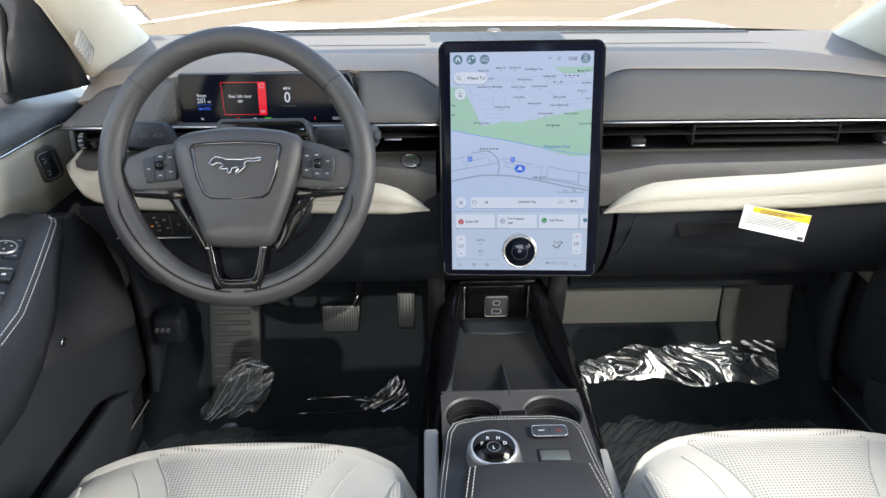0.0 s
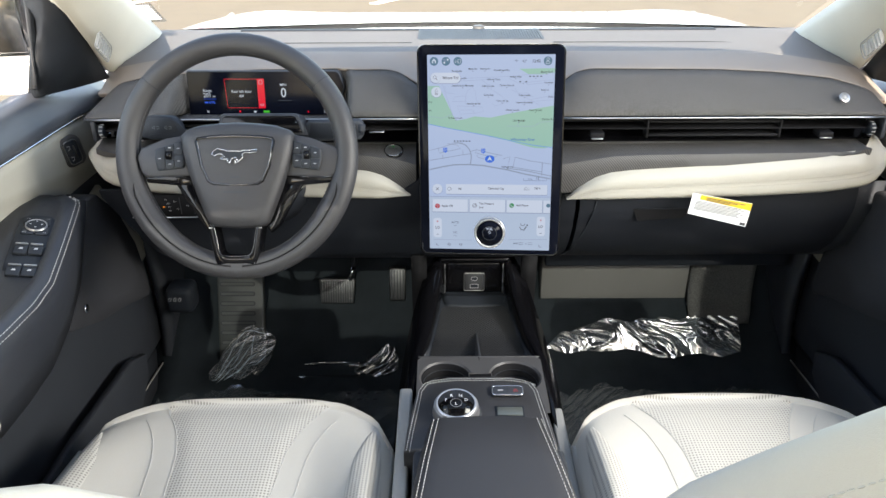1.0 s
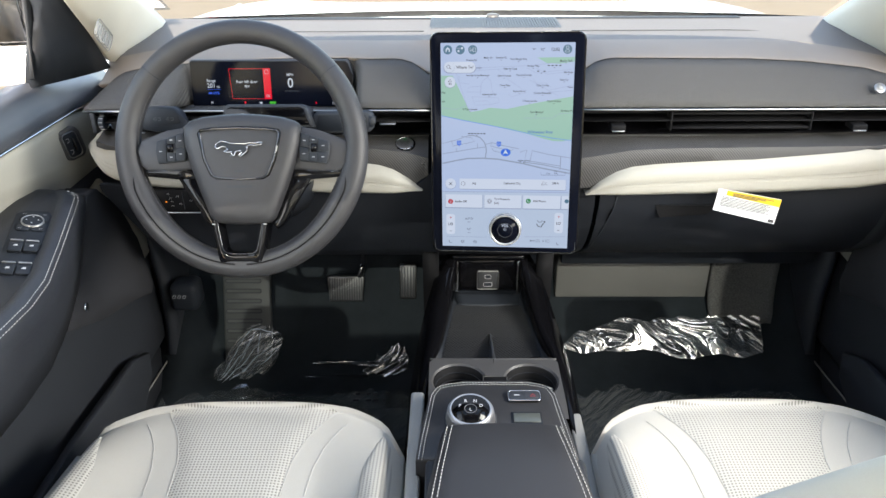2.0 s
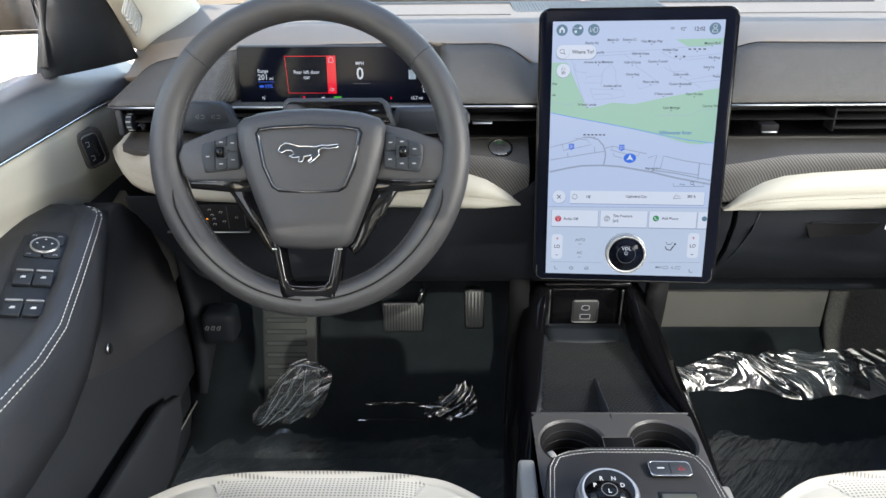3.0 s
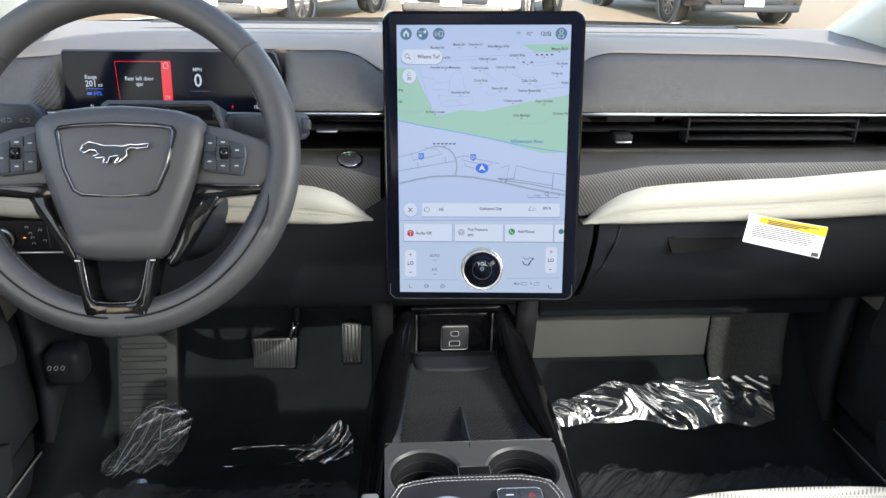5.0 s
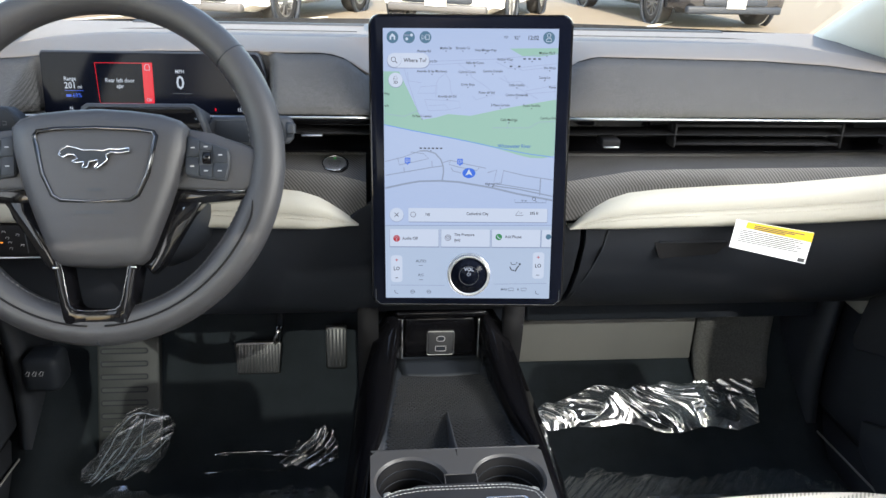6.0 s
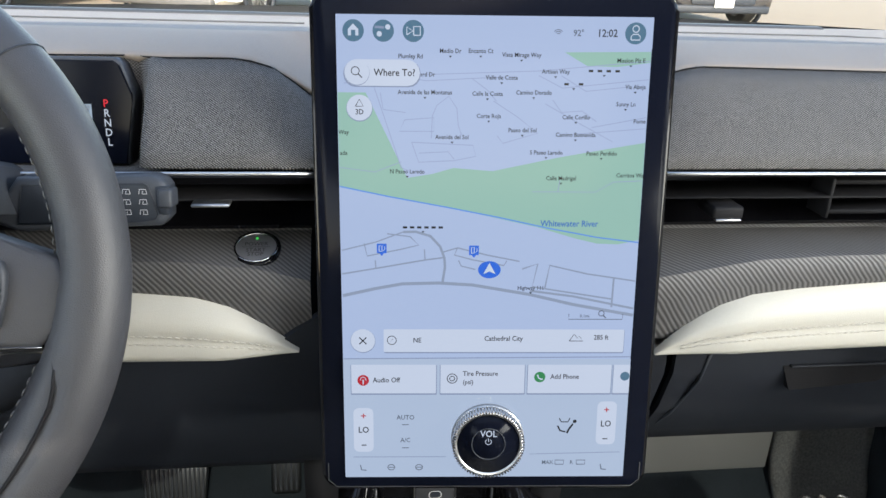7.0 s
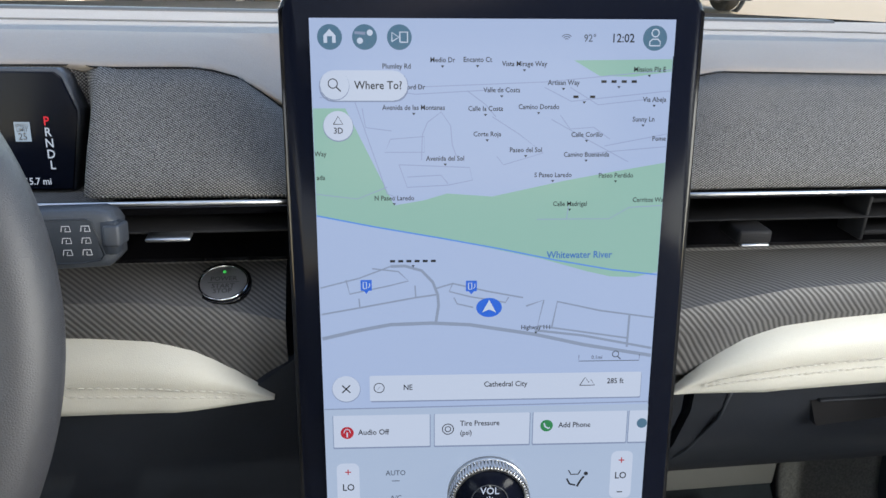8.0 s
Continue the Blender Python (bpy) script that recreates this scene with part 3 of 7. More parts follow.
    for sx in (-1, 1):
        kick = part("kick_panel", thick(grid([[(sx * (0.745 - 0.03 * math.exp(-((z - 0.5) / 0.2) ** 2) * (y > 0.1)), y, z) for z in frange(0.29, 0.76, 8)] for y in frange(0.27, 0.47, 6)]), 0.02), DARK)
        tagged(kick, "dark plastic kick panel beside the footwell", "trim", kind="structure")
        sill = part("door_sill", thick(grid([[(sx * x, y, z) for x, z in ((0.80, 0.40), (0.775, 0.395), (0.76, 0.34), (0.745, 0.303))] for y in frange(-0.95, 0.28, 8)]), 0.01), DARK)
        tagged(sill, "dark plastic door sill", "trim", kind="structure")
        edge = part("sill_strip", sweep([(sx * 0.757, -0.6, 0.336), (sx * 0.756, 0.1, 0.336), (sx * 0.747, 0.27, 0.338)], 0.0022, 6), LIGHT_GREY)
        tagged(edge, "thin pale strip along the sill", "trim", kind="structure")


body_shell()


def a_pillar(sx):
    pil = thing("pillar_trim", "pale cloth windscreen pillar trim with a slotted vent", "trim", (sx * 0.68, 0.3, 1.05), group="windscreen pillars", kind="structure")
    inner = [(0.690, 0.47, 1.035), (0.675, 0.40, 1.072), (0.622, 0.10, 1.200), (0.585, -0.15, 1.315), (0.56, -0.42, 1.43)]
    outer = [(0.715, 0.30, 1.02), (0.705, 0.205, 1.045), (0.668, 0.02, 1.180), (0.640, -0.18, 1.31), (0.62, -0.42, 1.42)]
    rows = []
    for a, b in zip(inner, outer):
        a, b = Vector((sx * a[0], a[1], a[2])), Vector((sx * b[0], b[1], b[2]))
        rows.append([a + Vector((sx * 0.01, 0.05, 0.0))] + [a.lerp(b, t) + Vector((-sx * 0.012, -0.016, 0.006)) * math.sin(math.pi * t) for t in frange(0, 1, 7)] + [b + Vector((sx * 0.03, 0.03, 0))])
    part("trim", thick(grid(rows), 0.006), PILLAR, pil)
    low, high = Vector((sx * 0.694, 0.185, 1.078)), Vector((sx * 0.668, 0.085, 1.130))
    V = (high - low).normalized()
    N = Vector((-sx * 0.75, -0.60, 0.15))
    N = (N - V * N.dot(V)).normalized()
    U = V.cross(N)
    o = low.lerp(high, 0.5) + Vector((-sx * 0.012, -0.014, 0.004))
    vm = Matrix(((U.x, V.x, N.x, o.x), (U.y, V.y, N.y, o.y), (U.z, V.z, N.z, o.z), (0, 0, 0, 1)))
    part("vent_frame", sweep([vm @ Vector((u, v, 0)) for u, v in round_rect(0.030, 0.108, 0.012)], 0.0010, 6, closed=True), LIGHT_GREY, pil)
    for k in range(6):
        part("vent_slot", slab(round_rect(0.022, 0.0080, 0.002, 0, 0.040 - 0.016 * k), -0.004, 0.0008, 0.0, vm), LIGHT_GREY, pil, smooth=False)
    # black corner cover between pillar and window
    near = [(0.716, 0.225, 1.028), (0.692, 0.12, 1.110), (0.674, 0.03, 1.180), (0.648, -0.14, 1.300)]
    far = [(0.754, 0.016, 1.048), (0.752, 0.036, 1.105), (0.748, 0.052, 1.165), (0.700, -0.05, 1.310)]
    bm = grid([[Vector((sx * a[0], a[1], a[2])).lerp(Vector((sx * b[0], b[1], b[2])), t) + Vector((-sx * 0.006 * math.sin(math.pi * t), 0, 0)) for t in frange(0, 1, 5)] for a, b in zip(near, far)])
    cover = part("corner_cover", thick(bm, 0.015), BLACK)
    tagged(cover, "black plastic corner cover at the front of the side window", "trim", group="corner covers", kind="structure")
    mirror = thing("door_mirror", "dark and white exterior door mirror beyond the side window", "mirror", (sx * 1.0, 0.40, 1.0), group="door mirrors")
    part("housing", box(-0.13, 0.13, -0.06, 0.06, -0.085, 0.085, 0.04, 4, m=pose(sx * 1.05, 0.42, 1.115, 0, 0, -sx * 10)), PAINT_BLACK, mirror)
    part("lower_cover", box(-0.125, 0.125, -0.055, 0.055, -0.05, 0.03, 0.02, 3, m=pose(sx * 1.05, 0.40, 1.005, 0, 0, -sx * 10)), PAINT, mirror, "white lower cover")
    part("mirror_glass", box(-0.11, 0.11, -0.004, 0.004, -0.07, 0.07, 0.003, m=pose(sx * 1.05, 0.356, 1.115, 0, 0, -sx * 10)), DARK_CHROME, mirror)
    part("arm", box(-0.10, 0.10, -0.03, 0.03, -0.02, 0.02, 0.01, m=pose(sx * 0.91, 0.40, 0.99)), PAINT_BLACK, mirror)


a_pillar(-1)
a_pillar(1)


def door(sx):
    d = thing("door_1" if sx < 0 else "door_2", "closed front door with a cream upper panel and black armrest", "door", (sx * 0.76, -0.35, 0.33), kind="structure")
    ys = frange(-0.92, 0.28, 19)

    def side(p):
        return Vector((sx * p[0], p[1], p[2]))

    def belt(y):
        return 0.993 - 0.022 * y - 0.05 * max(0.0, y - 0.08)
    # black belt trim rising to the window, its colour lightened for the window's sheen
    rows = [[(sx * x, y, z) for x, z in ((0.731, belt(y) - 0.001), (0.726, belt(y) + 0.007), (0.731, belt(y) + 0.022), (0.745, 1.040 - 0.13 * max(0, y + 0.02)), (0.760, 1.056 - 0.17 * max(0, y - 0.02)), (0.79, 1.052 - 0.17 * max(0, y - 0.02)))] for y in ys]
    part("belt_trim", thick(grid(rows), 0.01), BELT_SHEEN, d)
    part("chrome_line", sweep([(sx * 0.728, y, belt(y)) for y in ys], 0.0022, 6), CHROME, d, "thin bright line below the belt")
    # cream panel, undercut along a soft crease
    rows = []
    for y in ys:
        zc = 0.909 - 0.17 * y if y > -0.2 else 0.943
        rows.append([(sx * x, y, z) for x, z in ((0.731, belt(y)), (0.736, belt(y) - 0.022), (0.739, zc + 0.010), (0.741, zc + 0.002), (0.747, zc - 0.010), (0.753, zc - 0.024), (0.757, zc - 0.06), (0.756, 0.79))])
    part("upper_panel", thick(grid(rows), 0.01), CREAM, d, "smooth cream panel")
    # the cream edge runs down ahead of the black pocket panel
    outer = [(0.135, 0.845), (0.165, 0.800), (0.223, 0.732), (0.262, 0.672), (0.286, 0.622)]
    inner = [(0.06, 0.83), (0.09, 0.79), (0.15, 0.72), (0.19, 0.665), (0.222, 0.618)]
    part("front_edge", thick(grid([[side((0.739, a[0] + (b[0] - a[0]) * t, a[1] + (b[1] - a[1]) * t)) for t in (0, 0.35, 0.7, 1)] for a, b in zip(inner, outer)]), 0.008), CREAM, d, "cream edge of the door panel")
    # dark lower panel and door bin
    rows = [[(sx * x, y, z) for x, z in ((0.752, 0.86), (0.748, 0.80), (0.746, 0.74), (0.745, 0.66), (0.748, 0.55), (0.744, 0.47), (0.746, 0.40), (0.765, 0.37))] for y in ys]
    part("lower_panel", thick(grid(rows), 0.01), DARK, d, "black moulded lower panel")
    bin_side = [(-0.90, 0.37), (0.02, 0.37), (0.10, 0.42), (0.11, 0.47), (0.04, 0.50), (-0.20, 0.515), (-0.90, 0.52)]
    wall = Matrix(((0, 0, -sx, sx * 0.748), (1, 0, 0, 0), (0, 1, 0, 0), (0, 0, 0, 1)))
    part("door_bin", slab(bin_side, 0.026, 0.040, 0.004, wall, 3), DARK, d, "dark open door bin")
    pocket = [(0.004, 0.872), (0.030, 0.870), (0.047, 0.862), (0.083, 0.825), (0.112, 0.788), (0.136, 0.752), (0.149, 0.715), (0.158, 0.680), (0.178, 0.608), (0.176, 0.590), (0.160, 0.580), (0.067, 0.618), (-0.045, 0.652), (-0.162, 0.700), (-0.120, 0.748), (-0.060, 0.806)]
    part("pocket_panel", slab(pocket[::-1], 0.0, 0.047, 0.007, wall, 3), FELT, d, "dark felted panel ahead of the armrest")
    # armrest: the inner edge, its foot on the panel, its outer edge at the door
    RAIL = (((0.690, -0.060, 0.897), (0.705, 0.004, 0.868), (-0.015, 0.888)), ((0.664, -0.0965, 0.903), (0.703, -0.012, 0.845), (-0.05, 0.903)), ((0.652, -0.145, 0.897), (0.702, -0.045, 0.800), (-0.11, 0.910)),
            ((0.636, -0.223, 0.883), (0.700, -0.090, 0.748), (-0.18, 0.906)), ((0.617, -0.303, 0.876), (0.696, -0.162, 0.709), (-0.26, 0.900)), ((0.610, -0.363, 0.876), (0.690, -0.240, 0.690), (-0.33, 0.896)),
            ((0.608, -0.430, 0.880), (0.685, -0.330, 0.690), (-0.42, 0.895)), ((0.615, -0.56, 0.882), (0.680, -0.50, 0.700), (-0.56, 0.895)), ((0.628, -0.75, 0.884), (0.690, -0.73, 0.720), (-0.75, 0.893)), ((0.66, -0.90, 0.870), (0.700, -0.90, 0.750), (-0.90, 0.880)))
    rows = []
    for e, b, f in RAIL:
        e, b = Vector(e), Vector(b)
        pts = [Vector((0.757, b.y, b.z)), b, b.lerp(e, 0.4) + Vector((-0.006, 0, 0)), b.lerp(e, 0.8) + Vector((-0.006, 0, -0.004)), e, e + Vector((0.007, 0.002, 0.005)), e + Vector((0.018, 0.006, 0.0075)), e + Vector((0.030, 0.010, 0.004)), e + Vector((0.036, 0.012, 0.0))]
        rows.append([side(p) for p in pts + [Vector((0.720, f[0] * 0.6 + e.y * 0.4, f[1] * 0.65 + e.z * 0.35)), Vector((0.757, *f))]])
    part("armrest", grid(rows, wrap=True, caps=True), LEATHER, d, "padded dark leather armrest with pale stitching")
    line = [side(p) + Vector((-sx * 0.0012, 0, 0.0008)) for p in ((0.676, -0.092, 0.912), (0.668, -0.089, 0.909))] + [side(e) + Vector((-sx * 0.0010, 0, 0.0006)) for e, b, f in RAIL[1:9]]
    part("stitching", join(stitches(line, r=0.0006), stitches(line, r=0.0006, lift=(sx * 0.0050, 0, 0.0042))), THREAD, d, "double row of pale stitching")
    # window switches, the plate leaning to the driver
    V = Vector((-0.028, 0.111, 0.018)).normalized()
    U = Vector((0.95, 0.22, -0.22))
    U = (U - V * U.dot(V)).normalized()
    N = U.cross(V)
    plate = Matrix.Diagonal((-sx, 1, 1, 1)) @ Matrix(((U.x, V.x, N.x, -0.7005), (U.y, V.y, N.y, -0.166), (U.z, V.z, N.z, 0.8975), (0, 0, 0, 1)))
    part("switch_plate", slab([(-0.026, -0.155), (0.020, -0.155), (0.024, 0.020), (0.016, 0.034), (-0.014, 0.034), (-0.026, 0.022)], -0.014, 0.001, 0.002, plate), BLACK, d)
    part("mirror_control", disc(0.0135, 0, 0.006, plate, 28, 0.002), BLACK, d, "round mirror adjuster with a bright ring")
    part("control_ring", ring(0.0135, 0.0152, 0, 0.0055, plate), SILVER, d)
    for a in range(4):
        part("arrow_mark", flat([(-0.0016, 0.0068), (0.0016, 0.0068), (0, 0.0095)], plate @ pose(0, 0, 0, 0, 0, 90 * a), 0.0066), MARK, d, smooth=False)
        su, sv = (1 if a % 2 else -1), (1 if a < 2 else -1)
        part("button", slab(round_rect(0.0180, 0.0195, 0.004, su * 0.0097, sv * 0.0125), 0.001, 0.0032, 0.0008, plate), BLACK, d)
        u, v = su * 0.0135, sv * 0.0185
        part("button_mark", stroke([(u - 0.0022, v - 0.001), (u - 0.0012, v + 0.0012), (u + 0.0022, v + 0.0010), (u + 0.0012, v - 0.001)], 0.0005, plate, 0.0037), MARK, d, smooth=False)
    for v in (-0.054, -0.106):
        for u in (-0.0098, 0.0098):
            sw = part("window_switch", slab(round_rect(0.0180, 0.024, 0.002, u, v - 0.010), 0.001, 0.006, 0.0015, plate), BLACK, d, "window switch with a bright lip")
            part("switch_lip", slab(round_rect(0.0165, 0.0026, 0.001, u, v), 0.005, 0.0082, 0.0006, plate), SILVER, sw)
            part("switch_mark", flat([(u - 0.0028, v - 0.0125), (u + 0.0028, v - 0.0125), (u + 0.0028, v - 0.0088), (u - 0.0010, v - 0.0088)], plate, 0.0066), MARK, sw, smooth=False)
    # release button plate on the cream panel
    ca, sa = math.cos(radians(16)), math.sin(radians(16))
    hp = Matrix(((sa, 0, -sx * ca, sx * 0.7330), (-sx * ca, -0.30, -sa, 0.054), (0, 0.95, 0, 0.942), (0, 0, 0, 1)))
    off = sx * 0.004
    base = part("release_plate", slab(round_rect(0.047, 0.060, 0.010), -0.012, 0.003, 0.003, hp), MID, d, "rounded grey lock and release button plate")
    part("release_button", slab(round_rect(0.029, 0.046, 0.007, off), 0.002, 0.006, 0.002, hp), BLACK, base)
    part("button_rim", sweep([hp @ Vector((u, v, 0.0055)) for u, v in round_rect(0.031, 0.048, 0.008, off)], 0.0011, 6, closed=True), SILVER, base, "bright rim")
    part("button_ridge", slab(round_rect(0.0030, 0.026, 0.001, off - sx * 0.004), 0.005, 0.0078, 0.0005, hp), SILVER, base, smooth=False)
    for v in (0.011, -0.012):
        part("lock_mark", stroke([(off + sx * 0.010, v + 0.004), (off + sx * 0.004, v + 0.003), (off + sx * 0.005, v - 0.003), (off + sx * 0.010, v - 0.004)], 0.0013, hp, 0.0068), MARK, base, smooth=False)
    part("window_frame", sweep([(sx * 0.690, -0.06, 1.30), (sx * 0.676, -0.20, 1.372), (sx * 0.668, -0.45, 1.402), (sx * 0.668, -0.70, 1.412), (sx * 0.672, -0.86, 1.405), (sx * 0.72, -0.88, 1.22), (sx * 0.755, -0.88, 1.04)], 0.020, 8), BLACK, d, "black window frame")
    part("window_post", sweep([(sx * 0.753, 0.020, 1.062), (sx * 0.750, 0.050, 1.144), (sx * 0.728, 0.030, 1.24), (sx * 0.690, -0.06, 1.31)], 0.006, 8), DARK, d, "dark post at the front of the glass")
    part("speaker_stud", disc(0.008, 0, 0.004, pose(sx * 0.7000, -0.091, 0.7065, 0, -sx * 90), 20, 0.002), CHROME, d, "small round chrome stud")


door(-1)
door(1)


# ---- the dashboard ----
FAB_TOP = [(0.0, 1.046), (0.125, 1.046), (0.150, 1.066), (0.175, 1.073), (0.40, 1.071), (0.50, 1.066), (0.60, 1.055), (0.66, 1.039), (0.68, 1.029), (0.70, 1.012)]
CREAM_TOP = [(0.137, 0.8665), (0.15, 0.880), (0.165, 0.893), (0.185, 0.906), (0.21, 0.915), (0.25, 0.920), (0.40, 0.930), (0.55, 0.943), (0.63, 0.952), (0.652, 0.957), (0.660, 0.961), (0.668, 0.965), (0.676, 0.966), (0.682, 0.962), (0.686, 0.952)]
CREAM_BOT = [(0.137, 0.8655), (0.25, 0.868), (0.45, 0.872), (0.58, 0.879), (0.63, 0.886), (0.655, 0.890), (0.668, 0.897), (0.678, 0.912), (0.684, 0.930), (0.686, 0.948)]
PAD_X = [0.137 + 0.0123 * k for k in range(42)] + [0.646, 0.651, 0.656, 0.660, 0.664, 0.668, 0.672, 0.676, 0.679, 0.682, 0.684, 0.686]


# height of the ribbed trim's crease, driver's half and passenger's half
CREASE = {-1: [(0.127, 0.923), (0.163, 0.933), (0.22, 0.940), (0.40, 0.943), (0.65, 0.948)], 1: [(0.112, 0.928), (0.136, 0.931), (0.211, 0.9435), (0.276, 0.946), (0.65, 0.950)]}


def cream_top(x, sx):
    """Top edge of the cream pad, a little lower on the driver's half."""
    return lerp(CREAM_TOP, x) - (lerp([(0.137, 0.0), (0.157, 0.003), (0.60, 0.0035), (0.63, 0.005), (0.652, 0.007), (0.664, 0.010), (0.670, 0.009), (0.678, 0.003), (0.684, 0.0)], x) if sx < 0 else 0.0)


def pad_x(x, sx):
    """The driver's pad reaches a little further out."""
    return sx * x - (0.006 * max(0.0, (x - 0.60) / 0.086) if sx < 0 else 0.0)


def lean_back(x):
    """How far the band's top edge runs back towards the driver's door."""
    return 0.060 * max(0.0, (-x - 0.50) / 0.19)


def pad_bulge(t):
    """Outward swell of the cream pad from its top edge to its foot."""
    return min(1.0, (t / 0.30)) ** 0.6 * (0.80 + 0.20 * t) * (1.0 if t < 0.90 else 1 - 4.5 * (t - 0.90))


def niche(x):
    """How far the band steps back behind the instrument screen."""
    return max(0.0, min(1.0, min((x + 0.545) / 0.010, (-0.238 - x) / 0.012)))


def dashboard():
    d = thing("dashboard", "grey dashboard with cloth band, slim vents and cream pads", "dashboard", (0, 0.2, 0.70))
    # upper soft pad
    rows = []
    for x in frange(-0.72, 0.72, 61):
        zt = lerp(FAB_TOP, abs(x))
        e = max(0.0, (abs(x) - 0.46) / 0.26)
        drop = 0.055 * e ** 1.6
        lb = lean_back(x) + 0.010 * niche(x)
        rows.append([(x, 0.53, 1.055), (x, 0.50, 1.066), (x, 0.46, 1.068), (x, 0.36, 1.073 - drop * 0.15), (x, 0.25, 1.079 - drop * 0.5), (x, 0.205 + 0.4 * lb, 1.0805 - drop * 0.7), (x, 0.17 + 0.7 * lb, min(1.082 - drop * 0.9, zt + 0.016)), (x, 0.122 + lb, zt + 0.0052), (x, 0.108 + lb, zt + 0.0026), (x, 0.1012 + lb, zt + 0.0012), (x, 0.0995 + lb, zt - 0.0006), (x, 0.108 + lb, zt - 0.008)])
    part("upper_pad", grid([row[5:] for row in rows]), SOFT_TOP, d, "soft grey upper pad")
    part("rear_top_dimmed", grid([row[:6] for row in rows]), DIMMED_TOP, d, "grey rear of the dash top below the glass, darkened to offset the sun")
    # ribbed grille strip behind the screen and the defrost slot
    part("defrost_slot", box(-0.52, 0.52, 0.468, 0.486, 1.064, 1.0705, 0.003), BLACK, d)
    ribs = []
    for k in range(46):
        x = -0.125 + 0.25 * k / 45
        ribs.append(box(x - 0.0018, x + 0.0018, 0.345, 0.45, 1.0725, 1.0742, m=None))
    part("speaker_grille", join(box(-0.13, 0.13, 0.335, 0.46, 1.066, 1.0732), *ribs), DARK, d, "dark ribbed centre speaker grille", smooth=False)
    part("light_sensor", disc(0.014, 0, 0.008, pose(0.0, 0.475, 1.070), 20, 0.005), MID, d, "small domed light sensor")
    part("seam", sweep([(x, 0.30, 1.0775 - 0.02 * max(0, (abs(x) - 0.46) / 0.26)) for x in frange(0.14, 0.60, 12)], 0.0008, 5), DARK, d)
    part("seam", sweep([(x, 0.30, 1.0775 - 0.02 * max(0, (abs(x) - 0.46) / 0.26)) for x in frange(-0.60, -0.14, 12)], 0.0008, 5), DARK, d)
    for sx in (-1, 1):
        xe = 0.687 if sx < 0 else 0.680
        xs = sorted(frange(0.112, xe, 44) + ([0.2385, 0.2410, 0.2440, 0.2470, 0.2500, 0.535, 0.5375, 0.540, 0.5425, 0.5455] if sx < 0 else []))
        # cloth band
        rows = []
        for x in xs:
            zt = lerp(FAB_TOP, x)
            nk = niche(sx * x)
            rows.append([(sx * x, (0.031 + (0.069 + lean_back(sx * x)) * t - 0.006 * math.sin(math.pi * t)) * (1 - nk) + nk * (0.104 + 0.007 * t), 1.0095 - 0.015 * nk + (zt - 1.0095 + 0.015 * nk) * t) for t in frange(0, 1, 7)])
        part("cloth_band", thick(grid(rows), 0.004), CLOTH, d, "speckled dark grey cloth sound band")
        part("cloth_seam", sweep([(sx * x, 0.0988 + lean_back(sx * x) + 0.010 * niche(sx * x), lerp(FAB_TOP, x) - 0.0004) for x in frange(0.126, xe, 40)], 0.0006, 6), CUP, d, "dark seam along the cloth")
        if sx < 0:
            part("shelf", box(-0.552, -0.232, 0.036, 0.112, 0.9905, 0.9950, 0.001), CLOTH, d, "cloth-covered shelf under the instrument screen")
        part("chrome_strip", sweep([(sx * x, 0.027, 1.0062 + 0.0 * x) for x in frange(0.118, xe, 12)], 0.0015, 8), SILVER, d, "thin bright strip over the vents")
        # vent channel
        rows = [[(sx * x, y, z) for y, z in ((0.026, 1.0040), (0.034, 1.0035 if sx > 0 else 0.9965), (0.095, 1.000 if sx > 0 else 0.988), (0.095, 0.968), (0.060, lerp([(0.12, 0.956), (0.42, 0.9565), (0.66, 0.966 if sx < 0 else 0.960)], x)))] for x in frange(0.108, 0.678, 12)]
        part("vent_channel", thick(grid(rows), 0.003), PIANO, d, "black recessed vent channel", crisp=30)
        part("vent_blade", box(min(sx * 0.112, sx * 0.672), max(sx * 0.112, sx * 0.672), 0.033, 0.075, 0.9845, 0.9862, 0.0006, 1), CUP, d, "thin horizontal vent blade")
        # ribbed trim below the vents; the driver's half lies deeper
        deep, hang = (0.020, 0.0045) if sx < 0 else (0.0, 0.0)
        rows = []
        for x in frange(0.127 if sx < 0 else 0.112, 0.677 if sx < 0 else 0.650, 44):
            zc = cream_top(max(x, 0.137), sx) - 0.004
            lo = min(0.9545, max(zc, 0.8655) + (0.014 * max(0.0, (x - 0.625) / 0.02) if sx > 0 else 0.0))
            crease = max(lerp(CREASE[sx], x), lo)
            top = max(0.9475 if sx > 0 else lerp([(0.20, 0.9475), (0.45, 0.951), (0.64, 0.963), (0.68, 0.964)], x), crease + 0.001)
            rows.append([(sx * x, y, z) for y, z in ((0.076, max(0.958, top + 0.002)), (0.067 + 0.15 * deep, top + 0.0005), (0.063 + 0.15 * deep, top), (0.016 + deep, min(top, crease + 0.002)), (0.0105 + deep, crease), (0.0085 + deep, crease - 0.006), (0.008 + deep, max(lo, crease - 0.02)), (0.012 + deep + 0.006 * max(0.0, min(1.0, (0.160 - x) / 0.02)), max(lo, 0.874)))])
        part("ribbed_trim", thick(grid(rows), 0.003), RIBBED, d, "dark ribbed trim strip", crisp=40)
        # cream pad
        rows = []
